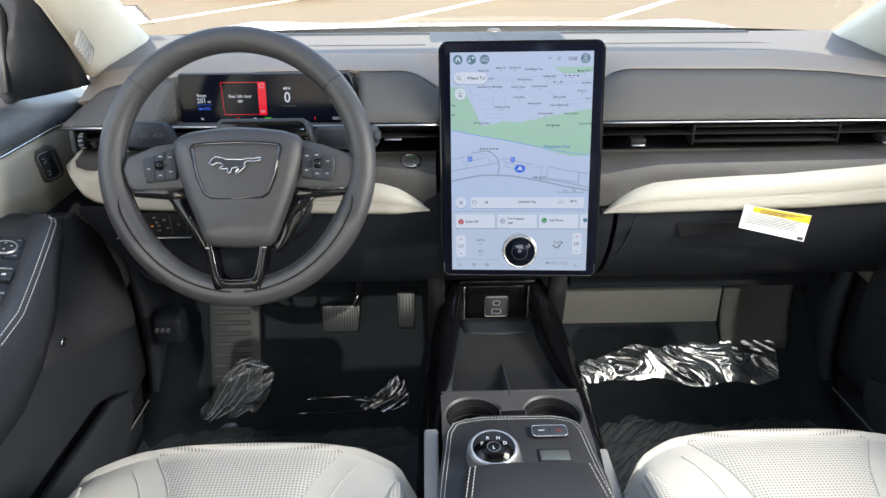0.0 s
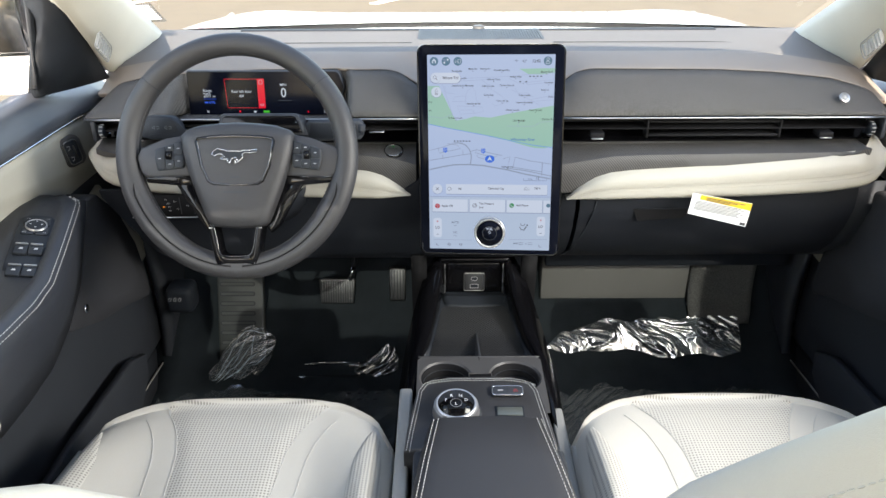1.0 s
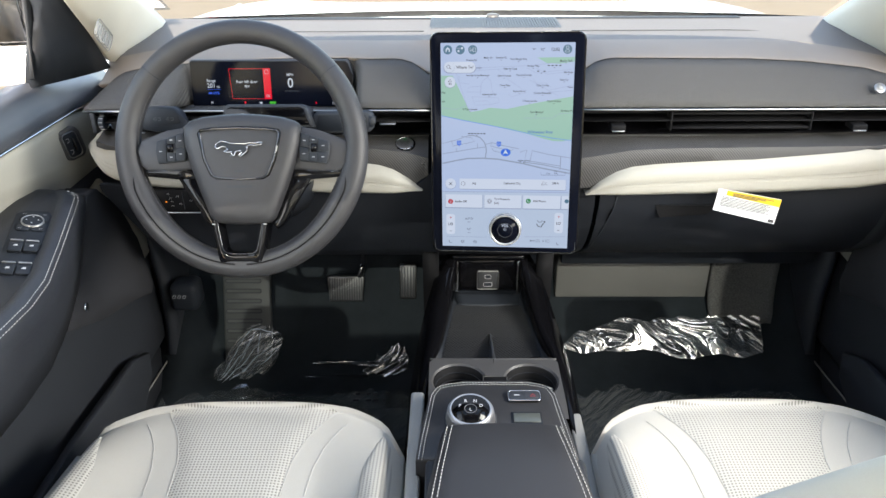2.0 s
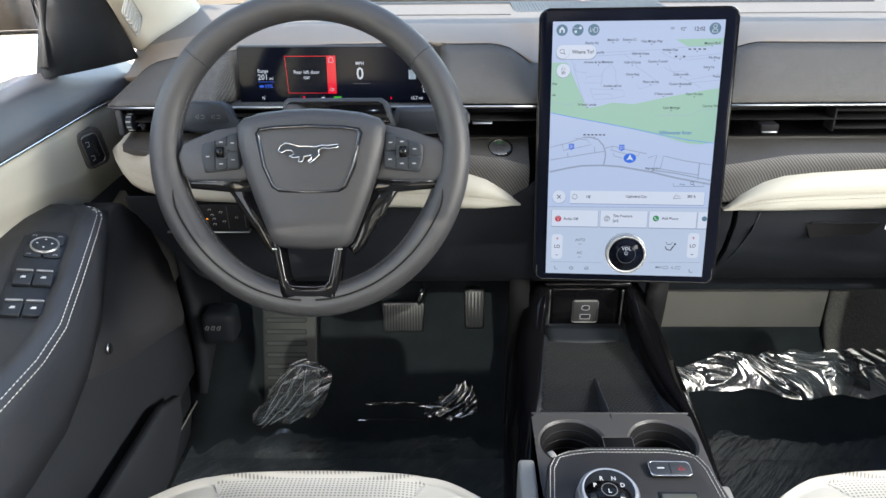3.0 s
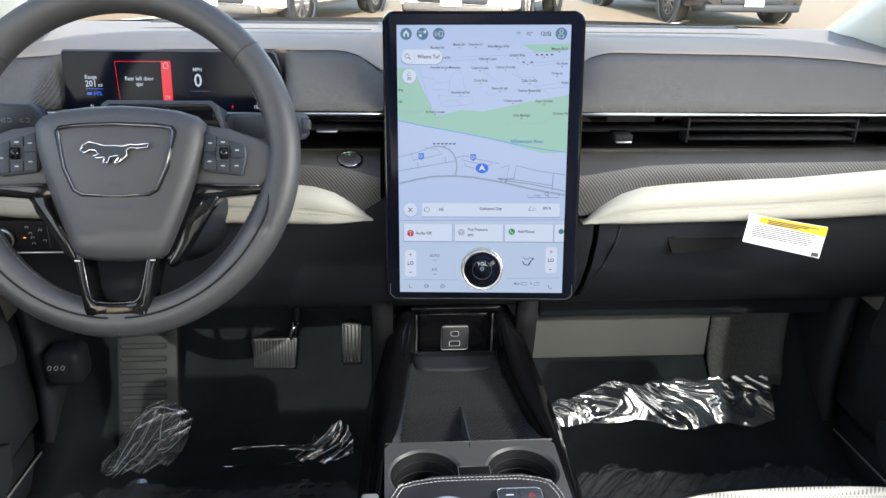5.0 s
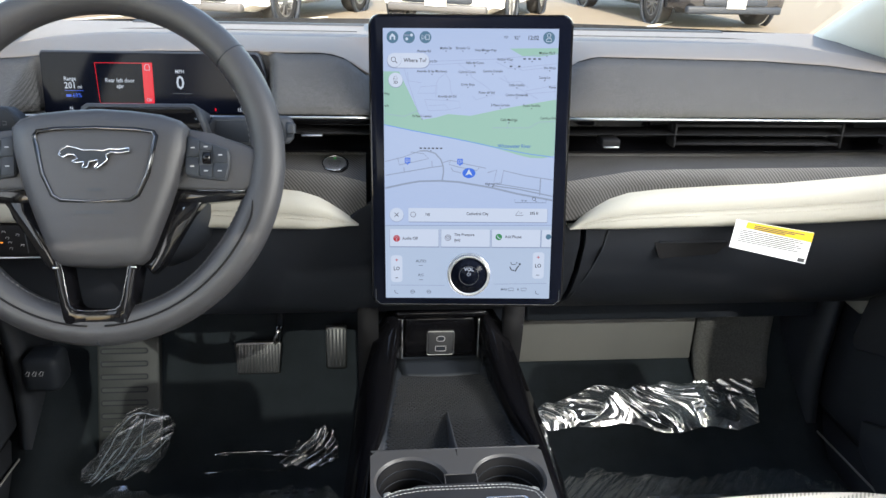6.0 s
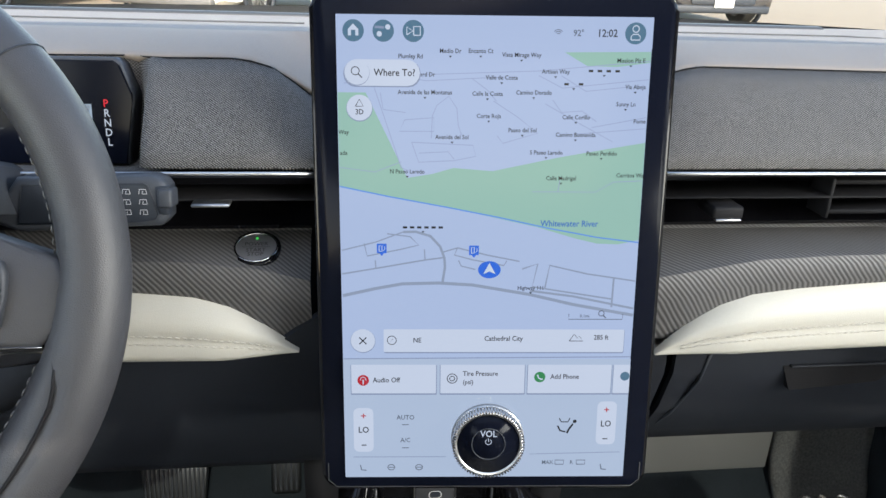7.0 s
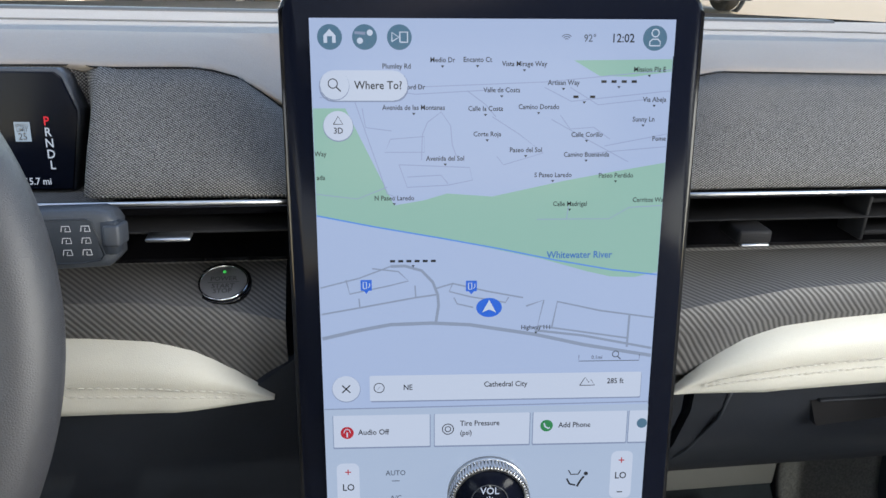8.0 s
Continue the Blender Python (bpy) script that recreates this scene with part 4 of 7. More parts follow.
        for x in PAD_X:
            zt, zb = cream_top(x, sx), lerp(CREAM_BOT, x) - hang * min(1.0, max(0.0, (0.686 - x) / 0.08)) * min(1.0, (x - 0.137) / 0.05)
            k = min(1.0, (x - 0.137) / 0.06)
            endk = max(0.0, (x - 0.62) / 0.066)
            prof = []
            for t in frange(0, 1, 13):
                bulge = pad_bulge(t)
                crease = 0.0022 * math.exp(-((t - 0.60) / 0.035) ** 2)
                prof.append((pad_x(x, sx), 0.012 + deep - 0.017 * bulge * (0.35 + 0.65 * k) + crease * k + 0.010 * endk ** 2 + 0.034 * min(1.0, max(0.0, (x - 0.640) / 0.030)) * (1 - t) ** 2, zt + (zb - zt) * t))
            prof.append((pad_x(x, sx), 0.030 + deep, zb + 0.001))
            rows.append(prof)
        pad = part("cream_pad", grid(rows), CREAM, d, "stitched cream leatherette pad")
        for off in (0.54, 0.66):
            line = []
            for x in frange(0.155, 0.672, 40):
                zt, zb = cream_top(x, sx), lerp(CREAM_BOT, x) - hang * min(1.0, max(0.0, (0.686 - x) / 0.08)) * min(1.0, (x - 0.137) / 0.05)
                k = min(1.0, (x - 0.137) / 0.06)
                endk = max(0.0, (x - 0.62) / 0.066)
                bulge = pad_bulge(off)
                line.append((pad_x(x, sx), 0.012 + deep - 0.017 * bulge * (0.35 + 0.65 * k) + 0.010 * endk ** 2 - 0.0003, zt + (zb - zt) * off))
            part("stitching", stitches(line, 0.0036, 0.0016, 0.0008), PAD_THREAD, pad)
    # vent tabs, side blades, thumb wheels
    for x, y0, wide_ in ((0.184, 0.022, 0.024), (0.575, 0.022, 0.024), (-0.600, 0.022, 0.024)):
        tab = part("vent_tab", box(x - wide_ / 2, x + wide_ / 2, y0, 0.05, 0.9715, 0.9815, 0.002), CUP, d, "vent tab with a bright lower edge")
        part("tab_edge", box(x - wide_ / 2 + 0.002, x + wide_ / 2 - 0.002, y0 - 0.002, y0 + 0.003, 0.9708, 0.9728, 0.0006, 1), SILVER, tab)
    part("tab_edge", box(-0.205, -0.179, 0.022, 0.034, 0.9835, 0.9860, 0.001, 1), SILVER, d, "thin bright vent tab")
    for z in (0.9965, 0.9725):
        part("vent_rib", box(0.272, 0.50, 0.036, 0.06, z - 0.0018, z + 0.0018, 0.0006, 1), CUP, d)
    for x in (0.272, 0.50):
        part("vent_rib", box(x - 0.0015, x + 0.0015, 0.034, 0.06, 0.968, 1.0, 0.0007, 1), CUP, d)
    for sx in (-1, 1):
        xe = 0.687 if sx < 0 else 0.680
        m = pose(sx * (xe - 0.026), 0.034, 0.985, 0, 90, 0)
        wheel = part("thumb_wheel", disc(0.011, -0.004, 0.004, m, 24, 0.001), BLACK, d, "ribbed vent thumb wheel")
        for k in range(10):
            part("wheel_rib", box(0.0105, 0.0118, -0.0007, 0.0007, -0.0032, 0.0032, m=m @ pose(0, 0, 0, 0, 0, 36 * k)), LIGHT_GREY, wheel, smooth=False)
        part("vent_end", box(min(sx * 0.670, sx * 0.678), max(sx * 0.670, sx * 0.678), 0.026, 0.08, 0.968, 1.004, 0.002), DARK, d)
    sp = part("speaker_badge", disc(0.0090, 0, 0.003, pose(0.602, 0.045, 1.0345, 48), 24, 0.001), SILVER, d, "small round bright speaker badge")
    part("badge_mark", disc(0.0055, 0.003, 0.0036, pose(0.602, 0.045, 1.0345, 48), 16), LIGHT_GREY, sp)
    # lower dash: knee panel on the driver's side, centre, glovebox
    def lower(xs, left):
        rows = []
        for x in xs:
            top = min(0.872, lerp(CREAM_BOT, abs(x))) if abs(x) > 0.137 else 0.90
            if x < 0.10:
                prof = ((0.030, top + 0.004), (0.034, 0.862), (0.046, 0.82), (0.062, 0.77), (0.078, 0.728), (0.100, 0.704), (0.140, 0.682), (0.180, 0.661), (0.195, 0.660), (0.36, 0.69))
            else:
                prof = ((0.030, top + 0.004), (0.028, 0.855), (0.028, 0.835), (0.044, 0.79), (0.068, 0.75), (0.100, 0.715), (0.145, 0.685), (0.180, 0.665), (0.195, 0.664), (0.36, 0.69))
            rows.append([(x if x > -0.55 else -0.55 - (-x - 0.55) * lerp([(0.66, 0.35), (0.73, 0.55), (0.80, 0.80), (0.862, 1.0)], z), y, z) for y, z in prof])
        return thick(grid(rows), 0.006)
    part("knee_panel", lower(frange(-0.69, 0.158, 20), True), GLOVE, d, "black lower knee panel", crisp=50)
    glove = part("glovebox_door", lower(frange(0.166, 0.66, 16), False), GLOVE, d, "dark grey closed glovebox door", crisp=50)
    handle = [(0.262, 0.838), (0.272, 0.814), (0.352, 0.820), (0.366, 0.834), (0.366, 0.838)]
    hm = Matrix(((1, 0, 0, 0), (0, 0, -1, 0.0285), (0, 1, 0, 0), (0, 0, 0, 1)))
    part("handle_pocket", slab(handle, -0.010, 0.0012, 0.0, hm), CUP, glove, "recessed glovebox latch", smooth=False)
    part("handle_lip", box(0.268, 0.362, 0.0245, 0.030, 0.8375, 0.8395, 0.0009), GLOVE, glove)
    part("side_filler", thick(grid([[(x, y, z) for y, z in ((0.05, 0.88), (0.045, 0.83), (0.085, 0.735), (0.18, 0.665), (0.36, 0.69))] for x in (0.664, 0.69, 0.72)]), 0.006), DARK, d)
    # dark gap seam between knee panel and glovebox
    part("seam", sweep([(0.196, 0.0265, 0.857), (0.190, 0.0290, 0.826), (0.180, 0.049, 0.780), (0.169, 0.088, 0.726), (0.158, 0.143, 0.685)], 0.0016, 6), BLACK, d)
    # lamp switch panel beside the column
    pm = Matrix(((1, 0, 0, 0), (0, 0, -1, 0.030), (0, 1, 0, 0), (0, 0, 0, 1)))
    panel = part("switch_panel", slab(round_rect(0.120, 0.041, 0.005, -0.577, 0.8505), -0.01, 0.010, 0.002, pm), CUP, d, "black lamp switch panel with small icons")
    face = 0.0106
    for k, (u, v) in enumerate(((-0.571, 0.863), (-0.576, 0.849), (-0.568, 0.855), (-0.566, 0.849), (-0.566, 0.841), (-0.5555, 0.859), (-0.552, 0.845), (-0.534, 0.851))):
        if k == 1:
            part("icon", flat([(u - 0.0016, v - 0.0007), (u + 0.0016, v - 0.0007), (u + 0.0016, v + 0.0007), (u - 0.0016, v + 0.0007)], pm, face), glow("amber_light", (1.0, 0.28, 0.03), 3.0), panel, "lit amber mark", smooth=False)
        else:
            part("icon", stroke([(u - 0.0022, v - 0.0010), (u - 0.001, v + 0.0014), (u + 0.0022, v + 0.0010), (u + 0.001, v - 0.0014)], 0.0005, pm, face), MARK, panel, smooth=False)
    for u in (-0.5465, -0.5225):
        part("divider", box(u - 0.0005, u + 0.0005, 0.0190, 0.0215, 0.835, 0.867), DARK, panel, smooth=False)
    km = pm @ Matrix.Translation((-0.601, 0.8485, 0.010))
    knob = part("lamp_knob", disc(0.0125, 0, 0.009, km, 30, 0.002), PIANO, panel, "round knob with a bright ring")
    part("knob_ring", ring(0.0125, 0.0142, 0, 0.0075, km), SILVER, knob)
    part("panel_lip", box(-0.636, -0.518, 0.0185, 0.03, 0.8275, 0.8295, 0.0008, 1), SILVER, panel)
    # centre stack below the screen, and pale side wedges
    part("lower_fascia", thick(grid([[(x, y, z) for y, z in ((0.07, 0.80), (0.09, 0.74), (0.15, 0.68), (0.165, 0.60), (0.17, 0.42))] for x in frange(-0.125, 0.09, 6)]), 0.01), BLACK, d)
    for x0, x1 in ((-0.142, -0.112), (0.074, 0.104)):
        part("stack_cheek", thick(grid([[(x, y, z) for y, z in ((0.085, 0.712), (0.09, 0.66), (0.10, 0.60), (0.115, 0.50), (0.12, 0.40))] for x in (x0, x1)]), 0.02), CUP, d, "dark side panel below the screen")
    # start button
    bm_ = pose(-0.1668, 0.0505, 0.9418, 20)
    btn = part("power_button", disc(0.0155, -0.003, 0.0008, bm_, 36, 0.0006), SATIN, d, "round satin start button with dark words and a green dot")
    part("button_rim", ring(0.0158, 0.0180, -0.003, 0.0004, bm_), PIANO, btn)
    part("button_edge", ring(0.0148, 0.0160, 0.0, 0.0014, bm_), CHROME, btn)
    part("green_dot", disc(0.0011, 0.0008, 0.0013, bm_ @ Matrix.Translation((0, 0.0095, 0)), 12), glow("green_light", (0.05, 1.0, 0.15), 0.8), btn)
    for word, v in (("POWER", 0.0030), ("START", -0.0036), ("STOP", -0.0080)):
        lettering(word, 0.0053, 0, v, bm_, INK, btn, 0.0012)
    part("button_line", flat([(-0.010, -0.0004), (0.010, -0.0004), (0.010, 0.0001), (-0.010, 0.0001)], bm_, 0.0012), INK, btn, smooth=False)


dashboard()


# ---- the instrument screen behind the wheel ----
def cluster():
    c = thing("instrument_screen", "wide black instrument screen showing range, speed and a door warning", "display", (-0.385, 0.10, 1.0))
    W, H = 0.2812, 0.0724
    m = Matrix.Translation((-0.3864, 0.0945, 1.0326)) @ pose(0, 0, 0, 0, -0.5, -2.8) @ pose(0, 0, 0, 80.6, 0, 0)
    out = [(-0.1420, 0.0340), (-0.1390, 0.0370), (0.1220, 0.0370), (0.1265, 0.0335), (0.1340, 0.0130), (0.1335, 0.0080), (0.1265, -0.0370), (-0.1420, -0.0370)]
    part("housing", slab([(u * 1.010, v * 1.04 + 0.0010) for u, v in out], -0.018, -0.0005, 0.002, m), DARK, c, "grey screen surround")
    part("display", slab(out, -0.004, 0.001, 0.0008, m), SCREEN_BLACK, c, "glossy black display glass", smooth=False)
    white, red, blue, green = glow("cluster_white", (0.85, 0.88, 0.92), 0.9), glow("cluster_red", (1.0, 0.0, 0.024), 1.25), glow("cluster_blue", (0.03, 0.16, 0.9), 0.9), glow("cluster_green", (0.05, 0.75, 0.05), 0.8)
    dim, sign = glow("cluster_dim", (0.20, 0.22, 0.25), 0.5), glow("sign_pale", (0.55, 0.66, 0.72), 0.9)

    def at(px, py):
        return (px - 583.5) / 363 * W, (157.5 - py) / 95 * H
    w = 0.0016

    def say(t, s, px, py, mm, align="CENTER"):
        u, v = at(px, py)
        lettering(t, s, u, v, m, mm, c, w, align)

    def bar(x0, y0, x1, y1, mm, name="bar", ww=w):
        (a, b), (e, f) = at(x0, y0), at(x1, y1)
        part(name, flat([(a, b), (e, b), (e, f), (a, f)], m, ww), mm, c, smooth=False)
    say("Range", 0.0068, 435, 151, white, "LEFT")
    say("201", 0.0105, 435, 162, white, "LEFT")
    say("mi", 0.006, 456, 164, white, "LEFT")
    bar(435, 169.5, 465, 170.3, blue)
    say("69%", 0.0072, 447, 178, blue, "LEFT")
    bar(437, 176, 445, 180, blue, "battery_icon")
    u0, v0 = at(486, 125)
    u1, v1 = at(576, 190)
    part("warning_frame", stroke([(u0, v0), (u1, v0), (u1, v1), (u0 + 0.003, v1), (u0, v0)], 0.0008, m, w), red, c, smooth=False)
    bar(561, 124, 577, 191, red, "warning_bar")
    say("Rear left door", 0.0068, 524, 153, white)
    say("ajar", 0.0068, 524, 162, white)
    say("OK", 0.0062, 569.5, 184, white)
    u, v = at(569, 132)
    part("car_icon", stroke([(u - 0.003, v - 0.003), (u - 0.003, v + 0.002), (u - 0.001, v + 0.004), (u + 0.002, v + 0.004), (u + 0.003, v + 0.001), (u + 0.003, v - 0.003), (u - 0.003, v - 0.003)], 0.0007, m, w + 0.0006), white, c, smooth=False)
    say("MPH", 0.0062, 620, 138, white)
    say("0", 0.0225, 620, 156.5, white)
    bar(607, 172.5, 638, 173.6, dim)
    say("N", 0.0058, 443, 199, white)
    bar(515, 196, 519, 201, red, "lamp_icon")
    bar(549, 197, 555, 201, white, "lamp_icon")
    bar(571, 196, 585, 201.5, green, "ready_lamp")
    bar(673, 196.5, 675.4, 201, red, "belt_lamp")
    say("15.7 mi", 0.0060, 720, 199, white)
    bar(706.5, 149.5, 719, 165.5, sign, "speed_sign")
    lettering("SPEED", 0.0032, *at(712.8, 152.5), m, INK, c, w + 0.0006)
    lettering("LIMIT", 0.0032, *at(712.8, 156.0), m, INK, c, w + 0.0006)
    lettering("25", 0.0060, *at(712.8, 161.6), m, INK, c, w + 0.0006)
    for k, ch in enumerate("PRNDL"):
        say(ch, 0.0076, 732 + k * 0.3, 149.0 + 9.1 * k, red if k == 0 else white)


cluster()


# ---- the tall centre touchscreen ----
def touchscreen():
    s = thing("touchscreen", "tall black centre touchscreen showing a street map and climate controls", "touchscreen", (0, 0.05, 0.77))
    # lateral axis turned 5.5 degrees to the driver and leaning back 10 degrees
    psi, tilt, roll = radians(5.5), radians(10), radians(1.3)

    def axis(u, v):
        x, y, z = u, math.sin(tilt) * v, math.cos(tilt) * v
        x, y = x * math.cos(psi) + y * math.sin(psi), -x * math.sin(psi) + y * math.cos(psi)
        return Vector((x * math.cos(roll) - z * math.sin(roll), y, x * math.sin(roll) + z * math.cos(roll)))
    U, V = axis(1, 0), axis(0, 1)
    N = U.cross(V)
    m = Matrix((( U.x, V.x, N.x, 0.0), (U.y, V.y, N.y, 0.0), (U.z, V.z, N.z, 0.95), (0, 0, 0, 1)))
    part("housing", slab(round_rect(0.2435, 0.3590, 0.012, 0, 0.0025), -0.020, -0.0012, 0.003, m), PIANO, s, "black screen housing", crisp=40)
    part("bezel_glass", slab(round_rect(0.2385, 0.3545, 0.011, 0, 0.0025), -0.004, 0.0, 0.0008, m), SCREEN_BLACK, s, "gloss black glass front", crisp=40)
    part("mount", box(-0.06, 0.06, -0.08, 0.06, -0.10, -0.018, 0.01, m=m), BLACK, s)
    part("lower_rim", stroke([(-0.117, -0.155), (-0.117, -0.169), (-0.111, -0.1745), (0.111, -0.1745), (0.117, -0.169), (0.117, -0.155)], 0.0006, m, 0.0004), PEDAL, s, smooth=False)
    k = 1.0
    back = glow("screen_pale", (0.62, 0.72, 0.92), k)
    panel = glow("screen_panel", (0.64, 0.73, 0.85), k)
    green = glow("screen_green", (0.43, 0.72, 0.55), k)
    road = glow("screen_road", (0.40, 0.46, 0.56), k)
    faint = glow("screen_faint", (0.47, 0.54, 0.72), k)
    river = glow("screen_river", (0.14, 0.42, 0.95), k)
    ink = glow("screen_ink", (0.008, 0.010, 0.016), k)
    grey = glow("screen_grey", (0.13, 0.16, 0.20), k)
    blue = glow("screen_blue", (0.01, 0.19, 0.86), k)
    teal = glow("screen_teal", (0.10, 0.24, 0.33), k)
    white = glow("screen_white", (0.86, 0.90, 0.98), k)
    red = glow("screen_red", (0.75, 0.02, 0.04), k)
    phone = glow("screen_phone", (0.02, 0.33, 0.10), k)
    shade = glow("screen_shade", (0.36, 0.42, 0.55), k)
    L = [0.0004]
    disp = part("display", flat([(-0.1045, -0.166), (0.1045, -0.166), (0.1045, 0.166), (-0.1045, 0.166)], m, L[0]), back, s, "lit pale blue map display", smooth=False)
    MM = 0.001

    def poly(pts, mm, w, name="map_area"):
        part(name, flat([(a * MM, b * MM) for a, b in pts], m, w), mm, disp, smooth=False)

    def line(pts, width, mm, w=0.0008, name="map_line"):
        part(name, stroke([(a * MM, b * MM) for a, b in pts], width * MM, m, w), mm, disp, smooth=False)

    def rect(u0, v0, u1, v1, mm, w, r=1.0, name="panel"):
        part(name, flat(round_rect((u1 - u0) * MM, (v1 - v0) * MM, r * MM, (u0 + u1) / 2 * MM, (v0 + v1) / 2 * MM, 4), m, w), mm, disp, smooth=False)

    def round_(u, v, r, mm, w, name="icon", seg=28, sy=1.0):
        part(name, flat([((u + r * math.cos(q)) * MM, (v + sy * r * math.sin(q)) * MM) for q in [2 * math.pi * i / seg for i in range(seg)]], m, w), mm, disp, smooth=False)

    def say(t, size, u, v, mm=ink, align="CENTER", w=0.0016):
        lettering(t, size * MM, u * MM, v * MM, m, mm, disp, w, align)

    def bar(u0, u1, v, h, mm=ink, w=0.0014):
        poly([(u0, v - h / 2), (u1, v - h / 2), (u1, v + h / 2), (u0, v + h / 2)], mm, w, "label_bar")
    # map areas
    poly([(-104.2, 116), (-85.5, 116), (-57.9, 59), (-40, 62), (-26.5, 66), (0.6, 64), (44.7, 73.5), (75, 79), (104.3, 84), (104.3, 16.2), (90, 13), (75, 13.5), (60, 17), (32.7, 25), (-29.8, 38.7), (-104.2, 53)], green, 0.0006)
    poly([(46.7, 143.2), (104.3, 144), (104.3, 137), (82, 134), (62, 134.5)], green, 0.0006)
    line([(-104.2, 53), (-70, 46), (-29.8, 38.7), (5, 32), (40, 24.5), (75, 18), (104.3, 14.5)], 0.9, river, 0.0010, "river")
    # roads
    line([(-103.6, -24.9), (-80, -19.5), (-61.4, -16.1), (-36, -15.4), (-12, -16.8), (29, -23.7), (60, -31), (104, -39)], 2.3, road)
    line([(29, -21), (60, -25), (104, -34)], 1.6, road)
    line([(-33.3, -16), (-31.5, -4), (-32, 3), (-35, 11), (-41.9, 18.5), (-52, 21.5), (-60.8, 21.3)], 1.8, road)
    line([(-103.7, -9), (-75, -4), (-45.5, 1.3), (-33, 3)], 1.1, road)
    line([(-103.7, 8), (-80, 14), (-60.8, 21.3)], 0.9, road)
    line([(-80, -5), (-80.4, 1)], 0.9, road)
    line([(-88, 13), (-86, 4), (-62, 9), (-50, 12), (-56, 18), (-72, 20)], 0.9, road)
    line([(-45.5, 1.3), (-46, 9)], 0.9, road)
    line([(-33, 7), (-22.8, 10.1), (-2, 5), (21, 0.5)], 1.0, road)
    line([(-22.8, 10.1), (-25, 5), (-12, 1.5), (10, -2.5), (12, 1)], 0.9, road)
    line([(-22, 1), (-20, -3), (-10, -5.5)], 0.9, road)
    line([(23, -5), (34, -1.2), (30.6, -18), (88, -27)], 1.2, road)
    line([(39.6, -19), (42.5, -2.3), (69.5, -8.5), (104, -13.6)], 1.1, road)
    line([(88.5, -11.5), (88, -33)], 1.4, road)
    for pts in ([(-75.8, 116), (-74, 105), (-59, 103)], [(-80, 120), (-62, 66), (-57, 64)], [(-59.7, 98.2), (-39.9, 99.8), (-39.9, 90.6), (-63.1, 90.6), (-59.7, 98.2)], [(-41.6, 86), (-41, 101), (-38, 108), (-30, 114), (-24.5, 106), (-23.5, 95), (-21, 88)],
                [(-54.9, 83.3), (-50.1, 69.8), (-26, 71), (-11.3, 74), (-13.1, 81.5), (-54.9, 83.3)], [(-50, 76), (-30, 77), (-26, 72)], [(-0.2, 111.2), (16, 101), (30.5, 90), (7, 83), (3, 88)], [(34.8, 109.6), (58, 97), (81.7, 84.6)],
                [(67, 94), (104, 101)], [(50, 89), (104, 93.5)], [(-100, 122), (-46, 128), (30, 131), (104, 138)], [(30, 128), (46, 120), (104, 126)], [(28, 50), (72, 50), (84, 57), (104, 58)], [(46, 50), (47, 58)], [(40, 112), (46, 104), (60, 105), (70, 98)],
                [(-68, 134), (-72, 128), (-45, 124), (8, 127)], [(-15, 126), (-4, 118), (2, 111)], [(45, 128), (62, 118), (90, 121)], [(-104, 66), (-80, 63), (-62, 70)]):
        line(pts, 0.5, faint)
    # street names
    S = 3.9
    tick = lambda u, v: poly([(u - 1.0, v), (u, v - 1.3), (u + 1.0, v)], ink, 0.0013, "map_tick")
    for t, u, v in (("Plumley Rd", -55.6, 139.6), ("Medio Dr", -29.3, 143.2), ("Encanto Ct", -9.2, 143.4), ("Vista Mirage Way", 17.9, 141.1), ("Mission Plz E", 91, 138.1), ("Valle de Costa", 5.1, 126.4), ("Artisan Way", 41, 130.6), ("Via Abeja", 95.0, 121), ("Avenida de las Montanas", -46, 116.4), ("Calle la Costa", -4.2, 115.8),
                    ("Camino Dorado", 26.9, 116.8), ("Sunny Ln", 89.2, 109.6), ("Corte Roja", -3, 101.1), ("Calle Corillo", 56, 100.7), ("Avenida del Sol", -27.6, 86.9), ("Paseo del Sol", 20, 91.8), ("Camino Buenavida", 56.2, 89), ("S Paseo Laredo", 36.7, 76.9),
                    ("Paseo Perdido", 74.6, 76.5), ("N Paseo Laredo", -57.9, 63.4), ("Calle Madrigal", 47.6, 59.4), ("Highway 111", 29.5, -18.8)):
        say(t, S, u, v)
        tick(u, v - 3.0)
    say("Cerritos Wa", S, 95.0, 61.6)
    say("ord Dr", S, -44.6, 128)
    say("ada", S, -100.8, 75.8)
    say("Way", S, -100.6, 89.7)
    say("Pome", S, 99.2, 98.3)
    for u0, u1, v in ((63, 84, 131.3), (47, 60, 122.6), (-61, -33, 24.7)):
        for a in frange(u0, u1 - 3.2, max(2, int((u1 - u0) / 4.4))):
            bar(a, a + 3.0, v, 1.5)
        tick((u0 + u1) / 2, v - 2.6)
    say("Whitewater River", 5.9, 54.8, 27.7, glow("screen_river_name", (0.02, 0.20, 0.62), 1.0))
    # charge pins and own place
    for u, v in ((-75.8, 9.6), (-11.3, 8.5)):
        rect(u - 3.4, v - 3.4, u + 3.4, v + 3.4, blue, 0.0012, 0.5, "charge_pin")
        poly([(u - 1.6, v - 3.4), (u, v - 5.4), (u + 1.6, v - 3.4)], blue, 0.0012, "charge_pin")
        line([(u - 1.8, v - 2), (u - 1.8, v + 2), (u + 0.2, v + 2), (u + 0.2, v - 2), (u - 1.8, v - 2)], 0.6, white, 0.0015, "pin_mark")
        line([(u + 1.2, v - 1.6), (u + 2.2, v - 0.4), (u + 2.0, v + 1.6)], 0.5, white, 0.0015, "pin_mark")
    round_(-0.2, -5.5, 8.0, blue, 0.0014, "place_marker", sy=0.78)
